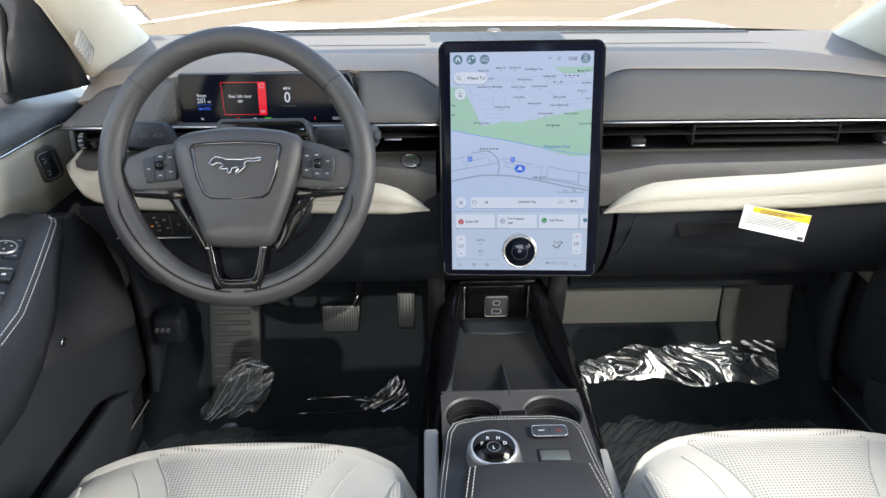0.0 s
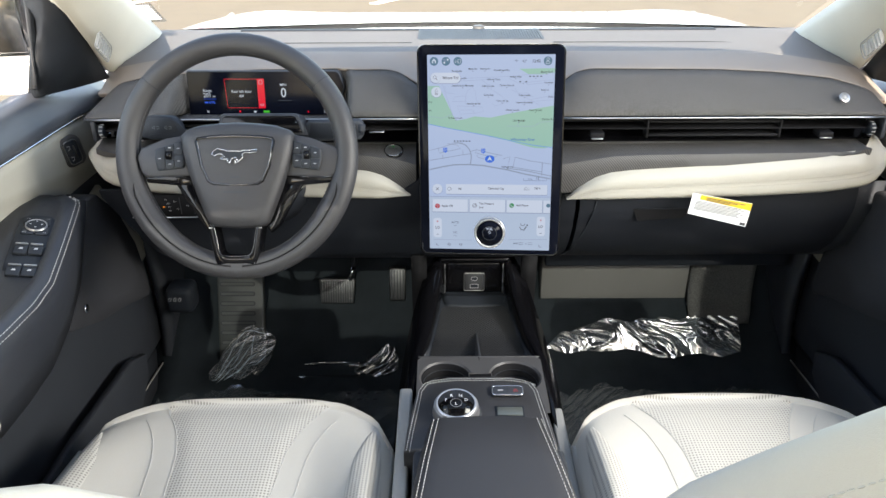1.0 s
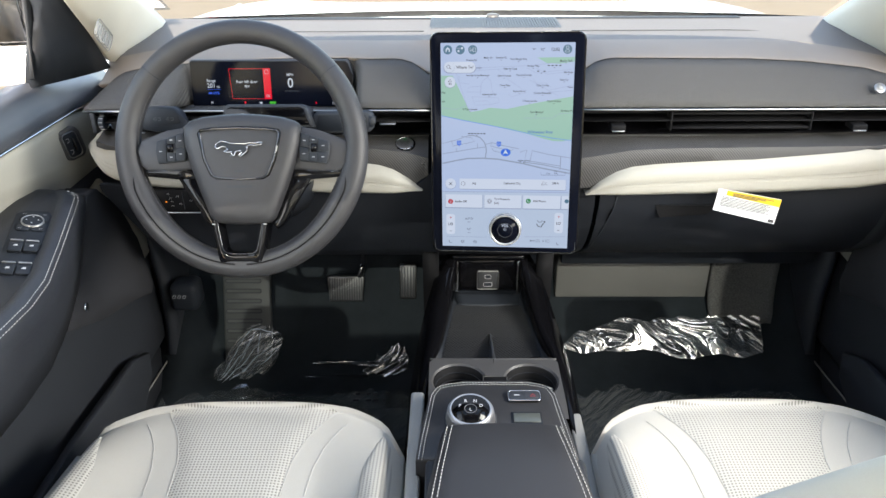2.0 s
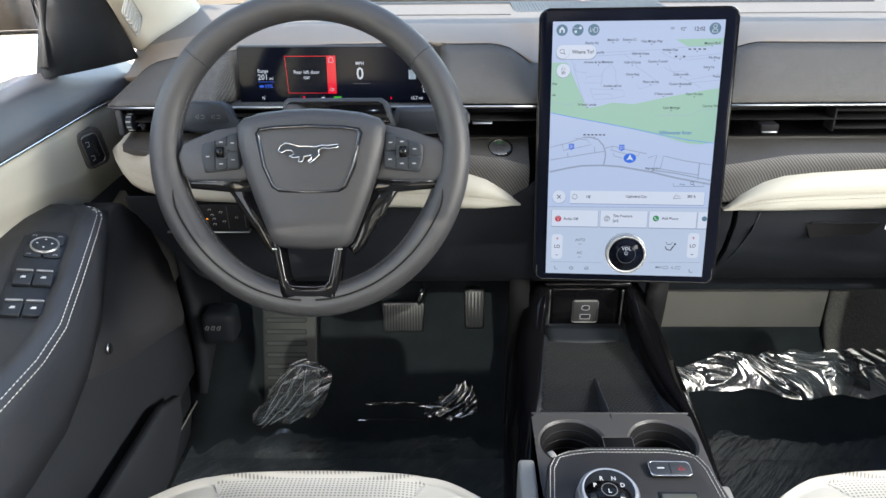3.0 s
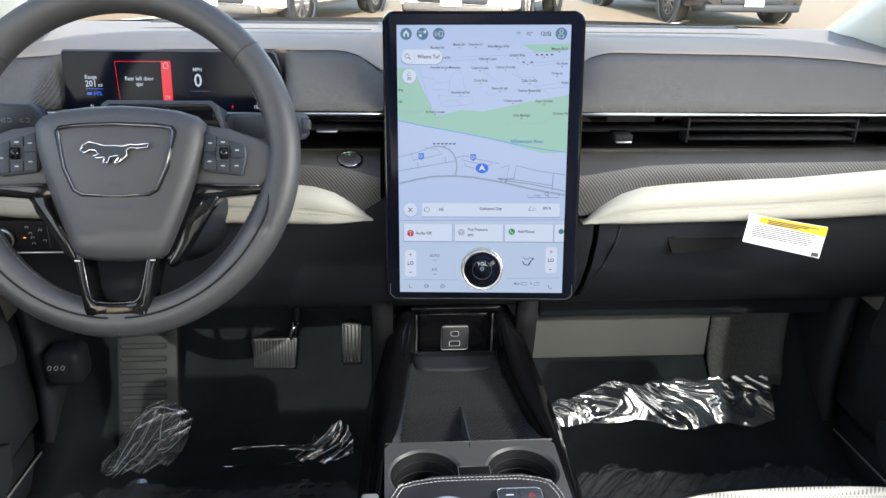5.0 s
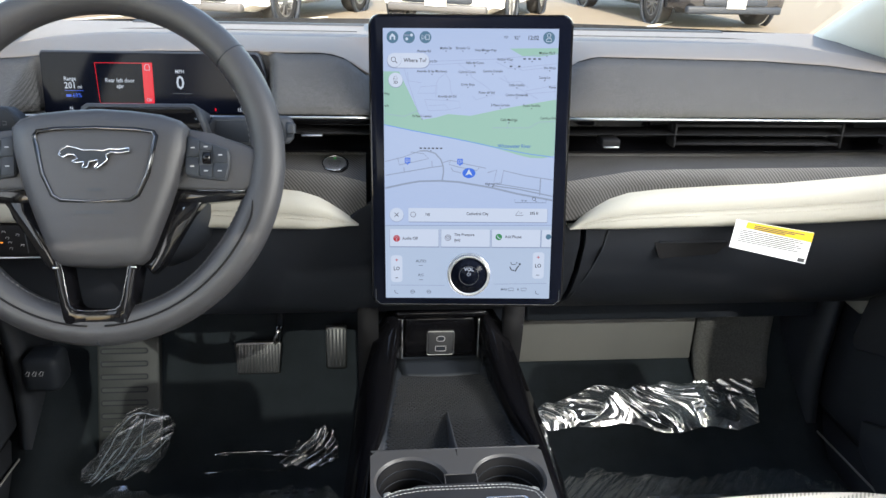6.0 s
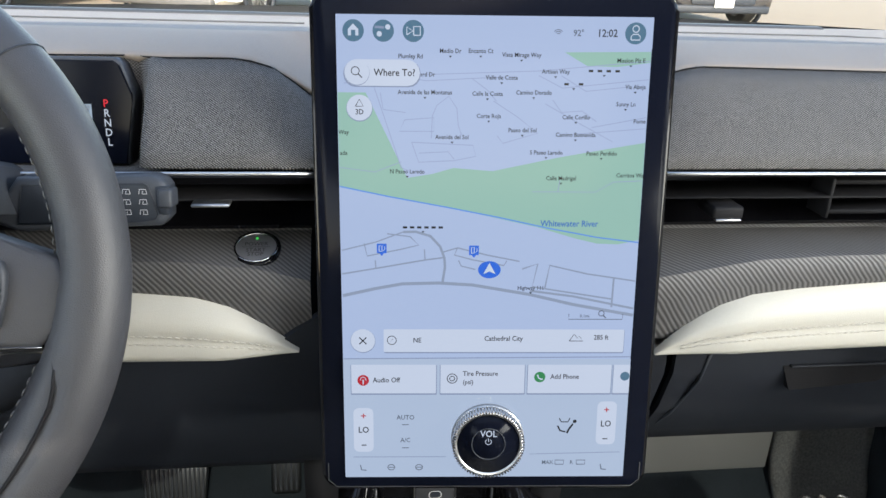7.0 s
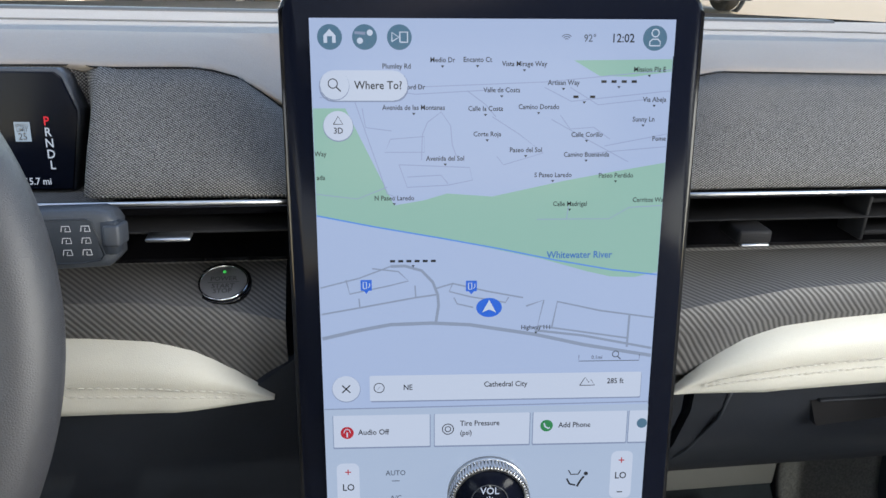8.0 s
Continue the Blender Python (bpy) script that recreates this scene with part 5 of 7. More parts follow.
    poly([(-4.6, -8.6), (-0.2, -6.6), (4.2, -8.6), (-0.2, -0.4)], white, 0.0018, "place_arrow")
    # top bar
    rect(-104.3, 145.6, 104.3, 165.9, back, 0.0020, 0.3)
    for u in (-93, -73.4, -53.8, 92.6):
        round_(u, 155.6, 7.0, teal, 0.0023, "round_icon")
    poly([(-96.4, 152.4), (-96.4, 156.4), (-93, 160), (-89.6, 156.4), (-89.6, 152.4), (-91.6, 152.4), (-91.6, 156), (-94.4, 156), (-94.4, 152.4)], white, 0.0026, "home_icon")
    round_(-76, 153.6, 1.7, white, 0.0026)
    round_(-70.4, 158, 1.7, white, 0.0026)
    line([(-79, 158), (-73, 157.6)], 1.6, shade, 0.0025, "icon_line")
    line([(-53.5, 152.9), (-53.5, 158.4), (-49.2, 158.4), (-49.2, 152.9), (-53.5, 152.9)], 0.8, white, 0.0026, "icon_line")
    line([(-58, 153.2), (-58, 158.2), (-54, 155.6), (-58, 153.2)], 0.7, white, 0.0026, "icon_line")
    line([(92.6 + 2.1 * math.cos(q), 158.4 + 2.1 * math.sin(q)) for q in frange(0, 2 * math.pi, 17)], 0.7, white, 0.0026, "icon_line")
    line([(89.6, 151.4), (89.6, 153.6), (91, 155), (94.2, 155), (95.6, 153.6), (95.6, 151.4), (89.6, 151.4)], 0.7, white, 0.0026, "icon_line")
    for r in (1.2, 2.4, 3.5):
        line([(41.5 + r * math.cos(q), 154 + r * math.sin(q)) for q in frange(radians(40), radians(140), 8)], 0.45, grey, 0.0024, "wifi_icon")
    say("92°", 5.6, 55, 155.3, grey, w=0.0024)
    say("12:02", 6.6, 74, 155.3, ink, w=0.0024)
    # search pill and 3D button
    rect(-100.0, 119.6, -48.9, 136.8, shade, 0.0018, 8.0)
    rect(-99.6, 120.4, -49.4, 137.4, white, 0.0020, 8.4, "search_pill")
    round_(-91.0, 128.9, 8.4, shade, 0.0022)
    round_(-91.0, 129.2, 8.2, white, 0.0024)
    line([(-92 + 2.6 * math.cos(q), 130 + 2.6 * math.sin(q)) for q in frange(0, 2 * math.pi, 19)], 0.55, ink, 0.0027, "icon_line")
    line([(-90.1, 128.1), (-87.6, 125.6)], 0.7, ink, 0.0027, "icon_line")
    say("Where To?", 6.3, -79.8, 128.9, ink, "LEFT", 0.0025)
    round_(-89.7, 105.7, 8.8, shade, 0.0018)
    round_(-89.7, 106.1, 8.5, white, 0.0021)
    line([(-92.4, 107.0), (-89.7, 111.6), (-87, 107.0), (-92.4, 107.0)], 0.5, ink, 0.0024, "icon_line")
    say("3D", 4.8, -89.7, 103.2, ink, w=0.0024)
    # scale bar
    say("0.1mi", 3.4, 69, -39.5, grey)
    line([(57.6, -38), (57.6, -42), (96.4, -42), (96.4, -38)], 0.5, grey, 0.0012, "scale_bar")
    line([(81 + 2 * math.cos(q), -37.5 + 2 * math.sin(q)) for q in frange(0, 2 * math.pi, 15)], 0.5, ink, 0.0013, "icon_line")
    line([(82.4, -39), (84.4, -41)], 0.6, ink, 0.0013, "icon_line")
    # lower sheet
    rect(-104.3, -165.8, 104.3, -72.0, panel, 0.0018, 0.3, "lower_sheet")
    line([(-104, -71.8), (104, -70.2)], 0.7, shade, 0.0021, "divider")
    rect(-74.6, -67.6, 98.6, -49.8, shade, 0.0018, 1.0)
    rect(-75.0, -66.6, 98.2, -49.4, white, 0.0021, 1.0, "place_bar")
    round_(-89.8, -58.4, 9.0, shade, 0.0018)
    round_(-89.8, -58.0, 8.7, white, 0.0021)
    for q in (45, 135):
        c_, s_ = math.cos(radians(q)) * 3.6, math.sin(radians(q)) * 3.6
        line([(-89.8 - c_, -58 - s_), (-89.8 + c_, -58 + s_)], 0.8, ink, 0.0024, "icon_line")
    line([(-69.1 + 3.2 * math.cos(q), -57.6 + 3.2 * math.sin(q)) for q in frange(0, 2 * math.pi, 19)], 0.5, ink, 0.0024, "icon_line")
    poly([(-70.6, -59.2), (-68.6, -57.2), (-67.6, -56), (-69.6, -58)], ink, 0.0025, "compass_needle")
    say("NE", 5.0, -50.9, -57.6, ink, w=0.0025)
    say("Cathedral City", 5.0, 11.1, -56.3, ink, w=0.0025)
    line([(58.6, -58), (62, -52.6), (64.4, -56), (65.8, -54.2), (68.4, -58), (58.6, -58)], 0.5, ink, 0.0025, "icon_line")
    say("285 ft", 4.9, 81.5, -55.4, ink, w=0.0025)
    for u0, u1 in ((-98.6, -37.2), (-34.0, 27.2), (29.6, 90.6), (92.2, 104.2)):
        rect(u0 - 0.5, -99.6, min(u1 + 0.6, 104.2), -76.4, shade, 0.0021, 0.6)
        rect(u0, -98.4, u1, -76.2, white, 0.0024, 0.6, "tile")
    round_(-90, -88.1, 4.2, red, 0.0027)
    line([(-92.2, -88.1), (-91.4, -86), (-90, -85.4), (-88.6, -86), (-87.8, -88.1)], 0.5, white, 0.003, "icon_line")
    line([(-90, -91), (-90, -87.6)], 0.9, white, 0.003, "icon_line")
    say("Audio Off", 5.2, -83.0, -88, ink, "LEFT", 0.0028)
    say("Tire Pressure", 5.0, -17.8, -83.0, ink, "LEFT", 0.0028)
    say("(psi)", 4.8, -17.8, -89.6, ink, "LEFT", 0.0028)
    for r in (3.6, 1.8):
        line([(-25.5 + r * math.cos(q), -86.7 + r * math.sin(q)) for q in frange(0, 2 * math.pi, 19)], 0.6, ink, 0.0028, "icon_line")
    round_(38.3, -85.6, 4.1, phone, 0.0027)
    line([(36.6, -83.6), (37.2, -86), (39.4, -87.4), (40.4, -86.8)], 1.0, white, 0.003, "icon_line")
    say("Add Phone", 5.0, 46, -85.4, ink, "LEFT", 0.0028)
    round_(100.6, -85, 3.4, teal, 0.0027)
    # climate
    rect(-97.6, -145, -83, -110, white, 0.0021, 4.0)
    rect(82, -139.5, 96.4, -105, white, 0.0021, 4.0)
    for u, v in ((-90.2, 0.0), (88.8, 4.6)):
        line([(u - 1.9, -116 + v), (u + 1.9, -116 + v)], 0.75, red, 0.0026, "icon_line")
        line([(u, -117.9 + v), (u, -114.1 + v)], 0.75, red, 0.0026, "icon_line")
        say("LO", 6.6, u, -127.3 + v, ink, w=0.0026)
        line([(u - 1.9, -139.3 + v), (u + 1.9, -139.3 + v)], 0.75, ink, 0.0026, "icon_line")
    say("AUTO", 5.0, -59.4, -117.4, grey, w=0.0026)
    say("A/C", 4.8, -59.5, -135.5, grey, w=0.0026)
    for v in (-123.0, -141.6):
        line([(-62, v), (-57, v)], 0.6, grey, 0.0026, "icon_line")
    line([(-98.2, -149), (-29.5, -149)], 0.5, shade, 0.0024, "divider")
    line([(33, -147), (100.6, -145.5)], 0.5, shade, 0.0024, "divider")
    for u in (-90.8, 88.7):
        line([(u - 2.2, -155.4), (u - 1.4, -159.4), (u + 2.2, -159.8)], 0.8, grey, 0.0026, "seat_icon")
    for u in (-70.1, -49.4):
        line([(u + 2.6 * math.cos(q), -157.4 + 2.2 * math.sin(q)) for q in frange(0, 2 * math.pi, 13)], 0.6, grey, 0.0026, "icon_line")
        line([(u - 2, -157.4), (u + 2, -157.4)], 0.6, grey, 0.0026, "icon_line")
    say("MAX", 4.2, 46.5, -153.8, grey, w=0.0026)
    say("R", 4.2, 64.5, -153.8, grey, w=0.0026)
    for u in (55.5, 71.5):
        line([(u - 3, -155.4), (u - 3.4, -152), (u + 3.4, -152), (u + 3, -155.4), (u - 3, -155.4)], 0.6, grey, 0.0026, "icon_line")
    line([(54, -118), (55.6, -121), (60.5, -121), (62, -118)], 0.8, ink, 0.0026, "airflow_icon")
    line([(53, -124), (55, -128), (59, -129)], 1.2, ink, 0.0026, "airflow_icon")
    line([(60, -130), (62, -126), (64.4, -122.6)], 1.4, ink, 0.0026, "airflow_icon")
    round_(65.6, -120.6, 1.4, ink, 0.0026)
    # the turning knob stuck on the glass
    km = m @ Matrix.Translation((0.001, -0.1332, 0.0026))
    knob = part("volume_knob", ring(0.0228, 0.0254, 0.0, 0.0118, km, 48), SILVER, s, "black volume knob with a knurled bright rim")
    part("knob_face", disc(0.0230, 0.0, 0.0108, km, 48), SCREEN_BLACK, knob)
    part("knob_dish", ring(0.0118, 0.0124, 0.0104, 0.0110, km, 48), DARK, knob)
    part("knob_skirt", ring(0.0250, 0.0268, 0.0, 0.004, km, 48), SILVER, knob)
    teeth = []
    for q in range(72):
        teeth.append(box(0.0240, 0.0264, -0.0006, 0.0006, 0.004, 0.0122, m=km @ pose(0, 0, 0, 0, 0, 5 * q)))
    part("knurling", join(*teeth), CHROME, knob, "bright knurled edge", smooth=False)
    lettering("VOL", 0.0068, 0, 0.0080, km, white, knob, 0.0112)
    part("power_icon", stroke([(0.0022 * math.sin(q), 0.002 + 0.0022 * math.cos(q)) for q in frange(0.7, 5.6, 14)], 0.0005, km, 0.0112), white, knob, smooth=False)
    part("power_icon", flat([(-0.0003, 0.002), (0.0003, 0.002), (0.0003, 0.0046), (-0.0003, 0.0046)], km, 0.0112), white, knob, smooth=False)


touchscreen()


# ---- the steering wheel, column and stalks ----
def steering_wheel():
    c, t = Vector((-0.3965, -0.105, 0.9905)), radians(24)
    m = Matrix(((1, 0, 0, c.x), (0, math.sin(t), -math.cos(t), c.y), (0, math.cos(t), math.sin(t), c.z), (0, 0, 0, 1)))
    w = thing("steering_wheel", "dark grey leather steering wheel with gloss black lower spoke", "steering wheel", c)
    R, r = 0.1690, 0.0172

    def swell(a):
        """How far the lower grip widens towards the hub."""
        return 0.32 * math.exp(-((abs(abs(math.degrees(a) - 270) - 62)) / 26) ** 2) + 0.12 * math.exp(-((math.degrees(a) - 270) / 60) ** 4)

    def deep(a):
        return 1 + 0.032 * max(0.0, -math.sin(a))

    def lower(a):
        d = abs(math.degrees(a) - 270)
        return max(0.0, min(1.0, (76 - d) / 6))
    rows = []
    for a in frange(0, 2 * math.pi, 145)[:-1]:
        row = []
        for q in frange(0, 2 * math.pi, 33)[:-1]:
            cq = math.cos(q)
            rad = R + r * cq * (1 + swell(a) * (cq < 0))
            dip = 1 - 0.13 * lower(a) * math.exp(-((q - 1.78) / 0.17) ** 2)
            row.append(m @ Vector((rad * math.cos(a), rad * math.sin(a) * deep(a), r * 1.12 * math.sin(q) * dip)))
        rows.append(row)
    bm = grid(rows + [rows[0]], wrap=True)
    bmesh.ops.remove_doubles(bm, verts=bm.verts, dist=1e-6)
    part("rim", bm, LEATHER_GREY, w, "dark grey leather rim with seams")

    def on_rim(a, q, k=1.0):
        cq = math.cos(q)
        rad = R + r * k * cq * (1 + swell(a) * (cq < 0))
        return m @ Vector((rad * math.cos(a), rad * math.sin(a) * deep(a), r * 1.12 * math.sin(q) * k))
    for a, q0, q1 in ((40, -0.4, 3.9), (140, -0.4, 3.9), (270, -0.6, 0.85)):
        part("rim_seam", sweep([on_rim(radians(a), q, 1.012) for q in frange(q0, q1, 14)], 0.0006, 5), BLACK, w)
    inner = [on_rim(a, 2.86, 1.012) for a in frange(radians(150), radians(390), 120)]
    part("stitching", stitches(inner, 0.004, 0.002, 0.0007), MID, w)
    # seam of the lower grip, curling in to each side spoke
    for sx in (-1, 1):
        line = [on_rim(radians(270 + sx * d), q, 0.95) for d, q in ((79, 2.75), (78.2, 2.5), (76.5, 2.2), (74, 1.98), (71, 1.86))]
        line += [on_rim(radians(270 + sx * d), 1.78, 0.955) for d in frange(68, 3, 24)]
        part("grip_seam", sweep(line, 0.0010, 6), CUP, w, "dark seam along the lower grip")
    # airbag hub: domed, set a little below the rim's centre
    rim_m, m = m, m @ Matrix.Translation((0.0055, -0.005, 0.001))
    def dome(outline, z0, z1, steps):
        rows = []
        cx, cy = 0.0, -0.028
        for k, (s_, z) in enumerate(steps):
            rows.append([m @ Vector((cx + (u - cx) * s_, cy + (v - cy) * s_, z)) for u, v in outline])
        return grid(rows, wrap=True, caps=True)
    half = [(0.030, 0.0520), (0.058, 0.0485), (0.077, 0.0425), (0.0850, 0.034), (0.0835, 0.012), (0.0755, -0.020), (0.0640, -0.053), (0.0520, -0.084), (0.0455, -0.0985), (0.039, -0.104), (0.026, -0.1060)]
    hub = [(-u, v) for u, v in half[::-1]] + [(0, 0.0535)] + half + [(0, -0.1075)]
    part("hub", dome(hub, 0, 0.04, ((0.97, -0.02), (1.0, -0.006), (1.0, 0.014), (0.985, 0.022), (0.94, 0.028), (0.8, 0.032), (0.5, 0.034), (0.15, 0.0345))), LEATHER_GREY, w, "domed grey airbag cover")
    badge = [(u * 0.95, v * 0.97) for u, v in ((-0.060, 0.024), (-0.057, 0.028), (-0.040, 0.0305), (0, 0.032), (0.040, 0.0305), (0.057, 0.028), (0.060, 0.024), (0.052, -0.014), (0.042, -0.036), (0.034, -0.041), (0, -0.043), (-0.034, -0.041), (-0.042, -0.036), (-0.052, -0.014))]
    part("badge_ring", sweep([m @ Vector((u, v, 0.0335 + 0.0012 * (1 - abs(u) / 0.06))) for u, v in badge], 0.0013, 8, closed=True), DARK_CHROME, w, "bright outline round the emblem field")
    part("badge_groove", sweep([m @ Vector((u * 1.03, v * 1.03 , 0.0328)) for u, v in badge], 0.0018, 6, closed=True), PIANO, w)
    emblem = [(-0.0335, 0.0030), (-0.0310, 0.0075), (-0.0250, 0.0115), (-0.0170, 0.0098), (-0.0100, 0.0075), (0.0000, 0.0078), (0.0085, 0.0070), (0.0150, 0.0090), (0.0230, 0.0085), (0.0335, 0.0098), (0.0330, 0.0062), (0.0230, 0.0050), (0.0160, 0.0058), (0.0115, 0.0030),
              (0.0125, -0.0020), (0.0080, -0.0062), (0.0020, -0.0110), (0.0005, -0.0085), (0.0040, -0.0052), (0.0035, -0.0022), (-0.0045, -0.0036), (-0.0060, -0.0090), (-0.0110, -0.0100), (-0.0100, -0.0072), (-0.0095, -0.0040), (-0.0160, -0.0048), (-0.0210, -0.0036), (-0.0150, -0.0008), (-0.0185, 0.0030), (-0.0240, 0.0035), (-0.0290, 0.0005)]
    em = m @ Matrix.Translation((0, 0.001, 0.0362))
    part("emblem", slab(emblem, 0, 0.0012, 0.0, em), BLACK, w, "dark running-shape emblem edged in chrome", smooth=False)
    part("emblem_edge", sweep([em @ Vector((u, v, 0.0012)) for u, v in emblem], 0.0007, 6, closed=True), CHROME, w)
    part("airbag_mark", flat([(-0.007, -0.0315), (0.007, -0.0315), (0.007, -0.0285), (-0.007, -0.0285)], m, 0.0358), DARK, w, smooth=False)
    part("airbag_mark", flat([(-0.018, -0.054), (0.018, -0.054), (0.018, -0.0505), (-0.018, -0.0505)], m, 0.0353), DARK, w, smooth=False)
    # side spokes with button pods
    for sx in (-1, 1):
        sp = [(sx * u, v) for u, v in ((0.066, 0.038), (0.110, 0.030), (0.150, 0.016), (0.156, 0.0), (0.150, -0.022), (0.140, -0.030), (0.068, -0.028), (0.062, 0.0))]
        part("spoke", slab(sp[::sx], -0.012, 0.012, 0.004, m), LEATHER_GREY, w, "grey side spoke")
        part("spoke_trim", slab([(sx * u, v) for u, v in ((0.062, -0.026), (0.146, -0.026), (0.142, -0.037), (0.100, -0.041), (0.062, -0.041))][::sx], -0.012, 0.010, 0.003, m), PIANO, w, "gloss black lower spoke trim")
        arm = [(0.072, -0.024), (0.100, -0.038), (0.086, -0.054), (0.071, -0.080), (0.058, -0.104), (0.047, -0.114), (0.038, -0.104), (0.047, -0.090), (0.059, -0.062), (0.068, -0.038)]
        part("spoke_arm", slab([(sx * u, v) for u, v in arm][::-sx], -0.012, 0.009, 0.003, m), PIANO, w, "gloss black arm along the hub")
        part("trim_line", sweep([m @ Vector((sx * u, v, 0.0105)) for u, v in ((0.072, -0.0275), (0.110, -0.0290), (0.142, -0.0290))], 0.0007, 6), DARK_CHROME, w)
        pod_m = m @ Matrix.Translation((sx * 0.0101, -0.002, 0)) @ Matrix.Diagonal((0.84, 1, 1, 1))
        pod = part("button_pod", slab([(sx * u, v) for u, v in ((0.0860, 0.026), (0.0890, 0.0290), (0.118, 0.0210), (0.1365, 0.0160), (0.1390, 0.010), (0.1380, -0.002), (0.1345, -0.0165), (0.130, -0.0172), (0.088, -0.0130), (0.0850, -0.008))][::sx], 0.010, 0.017, 0.002, pod_m), DARK, w, "black button pod")
        def crest(u):
            return 0.0272 - 0.27 * (u - 0.089)
        for quad in (((0.0872, 0.0076), (0.1022, 0.0070), (0.1022, crest(0.1022)), (0.0895, crest(0.0895))),
                     ((0.0866, -0.0108), (0.1022, -0.0124), (0.1022, 0.0060), (0.0871, 0.0066)),
                     ((0.1032, 0.0134), (0.1182, 0.0134), (0.1182, crest(0.1182)), (0.1032, crest(0.1032))),
                     ((0.1032, -0.0125), (0.1182, -0.0140), (0.1182, -0.0014), (0.1032, -0.0014)),
                     *((((0.1192, 0.0014), (0.1372, 0.0008), (0.1356, crest(0.1356)), (0.1192, crest(0.1192))), ((0.1192, -0.0141), (0.1330, -0.0152), (0.1371, -0.0002), (0.1192, 0.0004))) if sx > 0 else (((0.1192, -0.0141), (0.1330, -0.0152), (0.1372, 0.0008), (0.1356, crest(0.1356)), (0.1192, crest(0.1192))),))):
            part("button", slab([(sx * u, v) for u, v in quad][::sx], 0.0165, 0.0184, 0.0007, pod_m), BLACK, pod)
            cu, cv = sx * sum(u for u, v in quad) / len(quad), sum(v for u, v in quad) / len(quad)
            part("button_mark", flat([(cu - 0.0024, cv - 0.0006), (cu + 0.0024, cv - 0.0006), (cu + 0.0024, cv + 0.0006), (cu - 0.0024, cv + 0.0006)], pod_m, 0.0189), INK_GREY, pod, smooth=False)
        part("roller", sweep([pod_m @ Vector((sx * 0.1075, 0.006, 0.0175)), pod_m @ Vector((sx * 0.1165, 0.006, 0.0175))], 0.0065, 12), PIANO, pod)
    # lower U-shaped spoke
    m = rim_m
    leg = [(0.0425, -0.098), (0.0400, -0.115), (0.0360, -0.140), (0.0320, -0.165), (0.0285, -0.180), (0.0225, -0.1875), (0.010, -0.1890)]
    gap = [(0.0335, -0.098), (0.0312, -0.110), (0.0285, -0.126), (0.0258, -0.141), (0.0235, -0.149), (0.0190, -0.1530), (0.009, -0.1540)]
    run = [(Vector((-a, b)), Vector((-e, f))) for (a, b), (e, f) in zip(leg, gap)] + [(Vector((a, b)), Vector((e, f))) for (a, b), (e, f) in zip(leg[::-1], gap[::-1])]
    rows = []
    for o, n_ in run:
        rows.append([m @ Vector((*(o.lerp(n_, q)), z - 0.010 * max(0.0, -0.153 - o.lerp(n_, q).y) / 0.035)) for q, z in ((0, -0.014), (0, 0.0165), (0.06, 0.0195), (0.18, 0.0208), (0.82, 0.0208), (0.94, 0.0195), (1, 0.0165), (1, -0.014))])
    part("lower_spoke", grid(rows, wrap=True, caps=True), PIANO, w, "gloss black U-shaped lower spoke", crisp=50)
    part("spoke_edge", sweep([m @ Vector((u, v, 0.0200)) for u, v in [(-a * 1.03, b - 0.0008) for a, b in gap] + [(a * 1.03, b - 0.0008) for a, b in gap[::-1]]], 0.0006, 6), DARK_CHROME, w, "thin bright edge inside the spoke")
    for sx in (-1, 1):
        part("spoke_chip", box(sx * 0.0375 - 0.0028, sx * 0.0375 + 0.0028, -0.1125, -0.1105, 0.0200, 0.0218, 0.0005, 1, m=m), SILVER, w)
    part("column", sweep([m @ Vector((0, -0.02, -0.02)), m @ Vector((0, -0.030, -0.05)), m @ Vector((0, -0.030, -0.20))], [0.05, 0.072, 0.082], 24), BLACK, w, "black steering column shroud")
    # hooded eye sensor above the column
    pod = thing("driver_sensor", "gloss black hooded driver camera on the column", "camera pod", (-0.40, 0.0, 1.0))
    pm = pose(-0.3765, -0.028, 1.0170, 70, 0, 0)
    out = [(-0.070, -0.018), (-0.064, 0.012), (-0.058, 0.016), (0.058, 0.016), (0.064, 0.012), (0.074, -0.018)]
    part("hood", slab(out, -0.06, 0.0, 0.003, pm), DARK, pod)
    part("face", slab([(u * 0.93, v * 0.8 - 0.001) for u, v in out], -0.004, 0.0015, 0.001, pm), PIANO, pod)
    # stalks
    st = thing("wiper_stalk", "black wiper stalk with white symbols and a grey knob", "stalk", (-0.30, 0.02, 1.0), group="column stalks")
    sm = pose(-0.262, -0.008, 0.9985, 78, 0, 0)
    part("stalk_arm", slab([(-0.06, -0.012), (-0.04, 0.0155), (0.041, 0.0170), (0.047, 0.0145), (0.0500, 0.010), (0.0500, -0.010), (0.045, -0.0155), (-0.04, -0.019)], -0.022, 0.0, 0.004, sm), DARK, st)
    face = [(-0.040, -0.0135), (-0.036, 0.0110), (0.036, 0.0115), (0.0385, 0.0100), (0.0440, -0.0080), (0.0420, -0.0110), (0.032, -0.0125)]
    part("stalk_face", slab(face[::-1], -0.002, 0.0008, 0.0004, sm), BLACK, st)
    part("face_edge", sweep([sm @ Vector((u, v, 0.0006)) for u, v in face], 0.0006, 5, closed=True), BLACK, st)
    part("knob_slot", box(0.0425, 0.0510, -0.0085, 0.0100, -0.012, 0.0006, 0.001, 1, m=sm), BLACK, st)
    part("stalk_knob", box(0.0440, 0.0528, -0.0040, 0.0080, -0.018, 0.0020, 0.0015, m=sm), DARK, st, "ribbed grey knob")
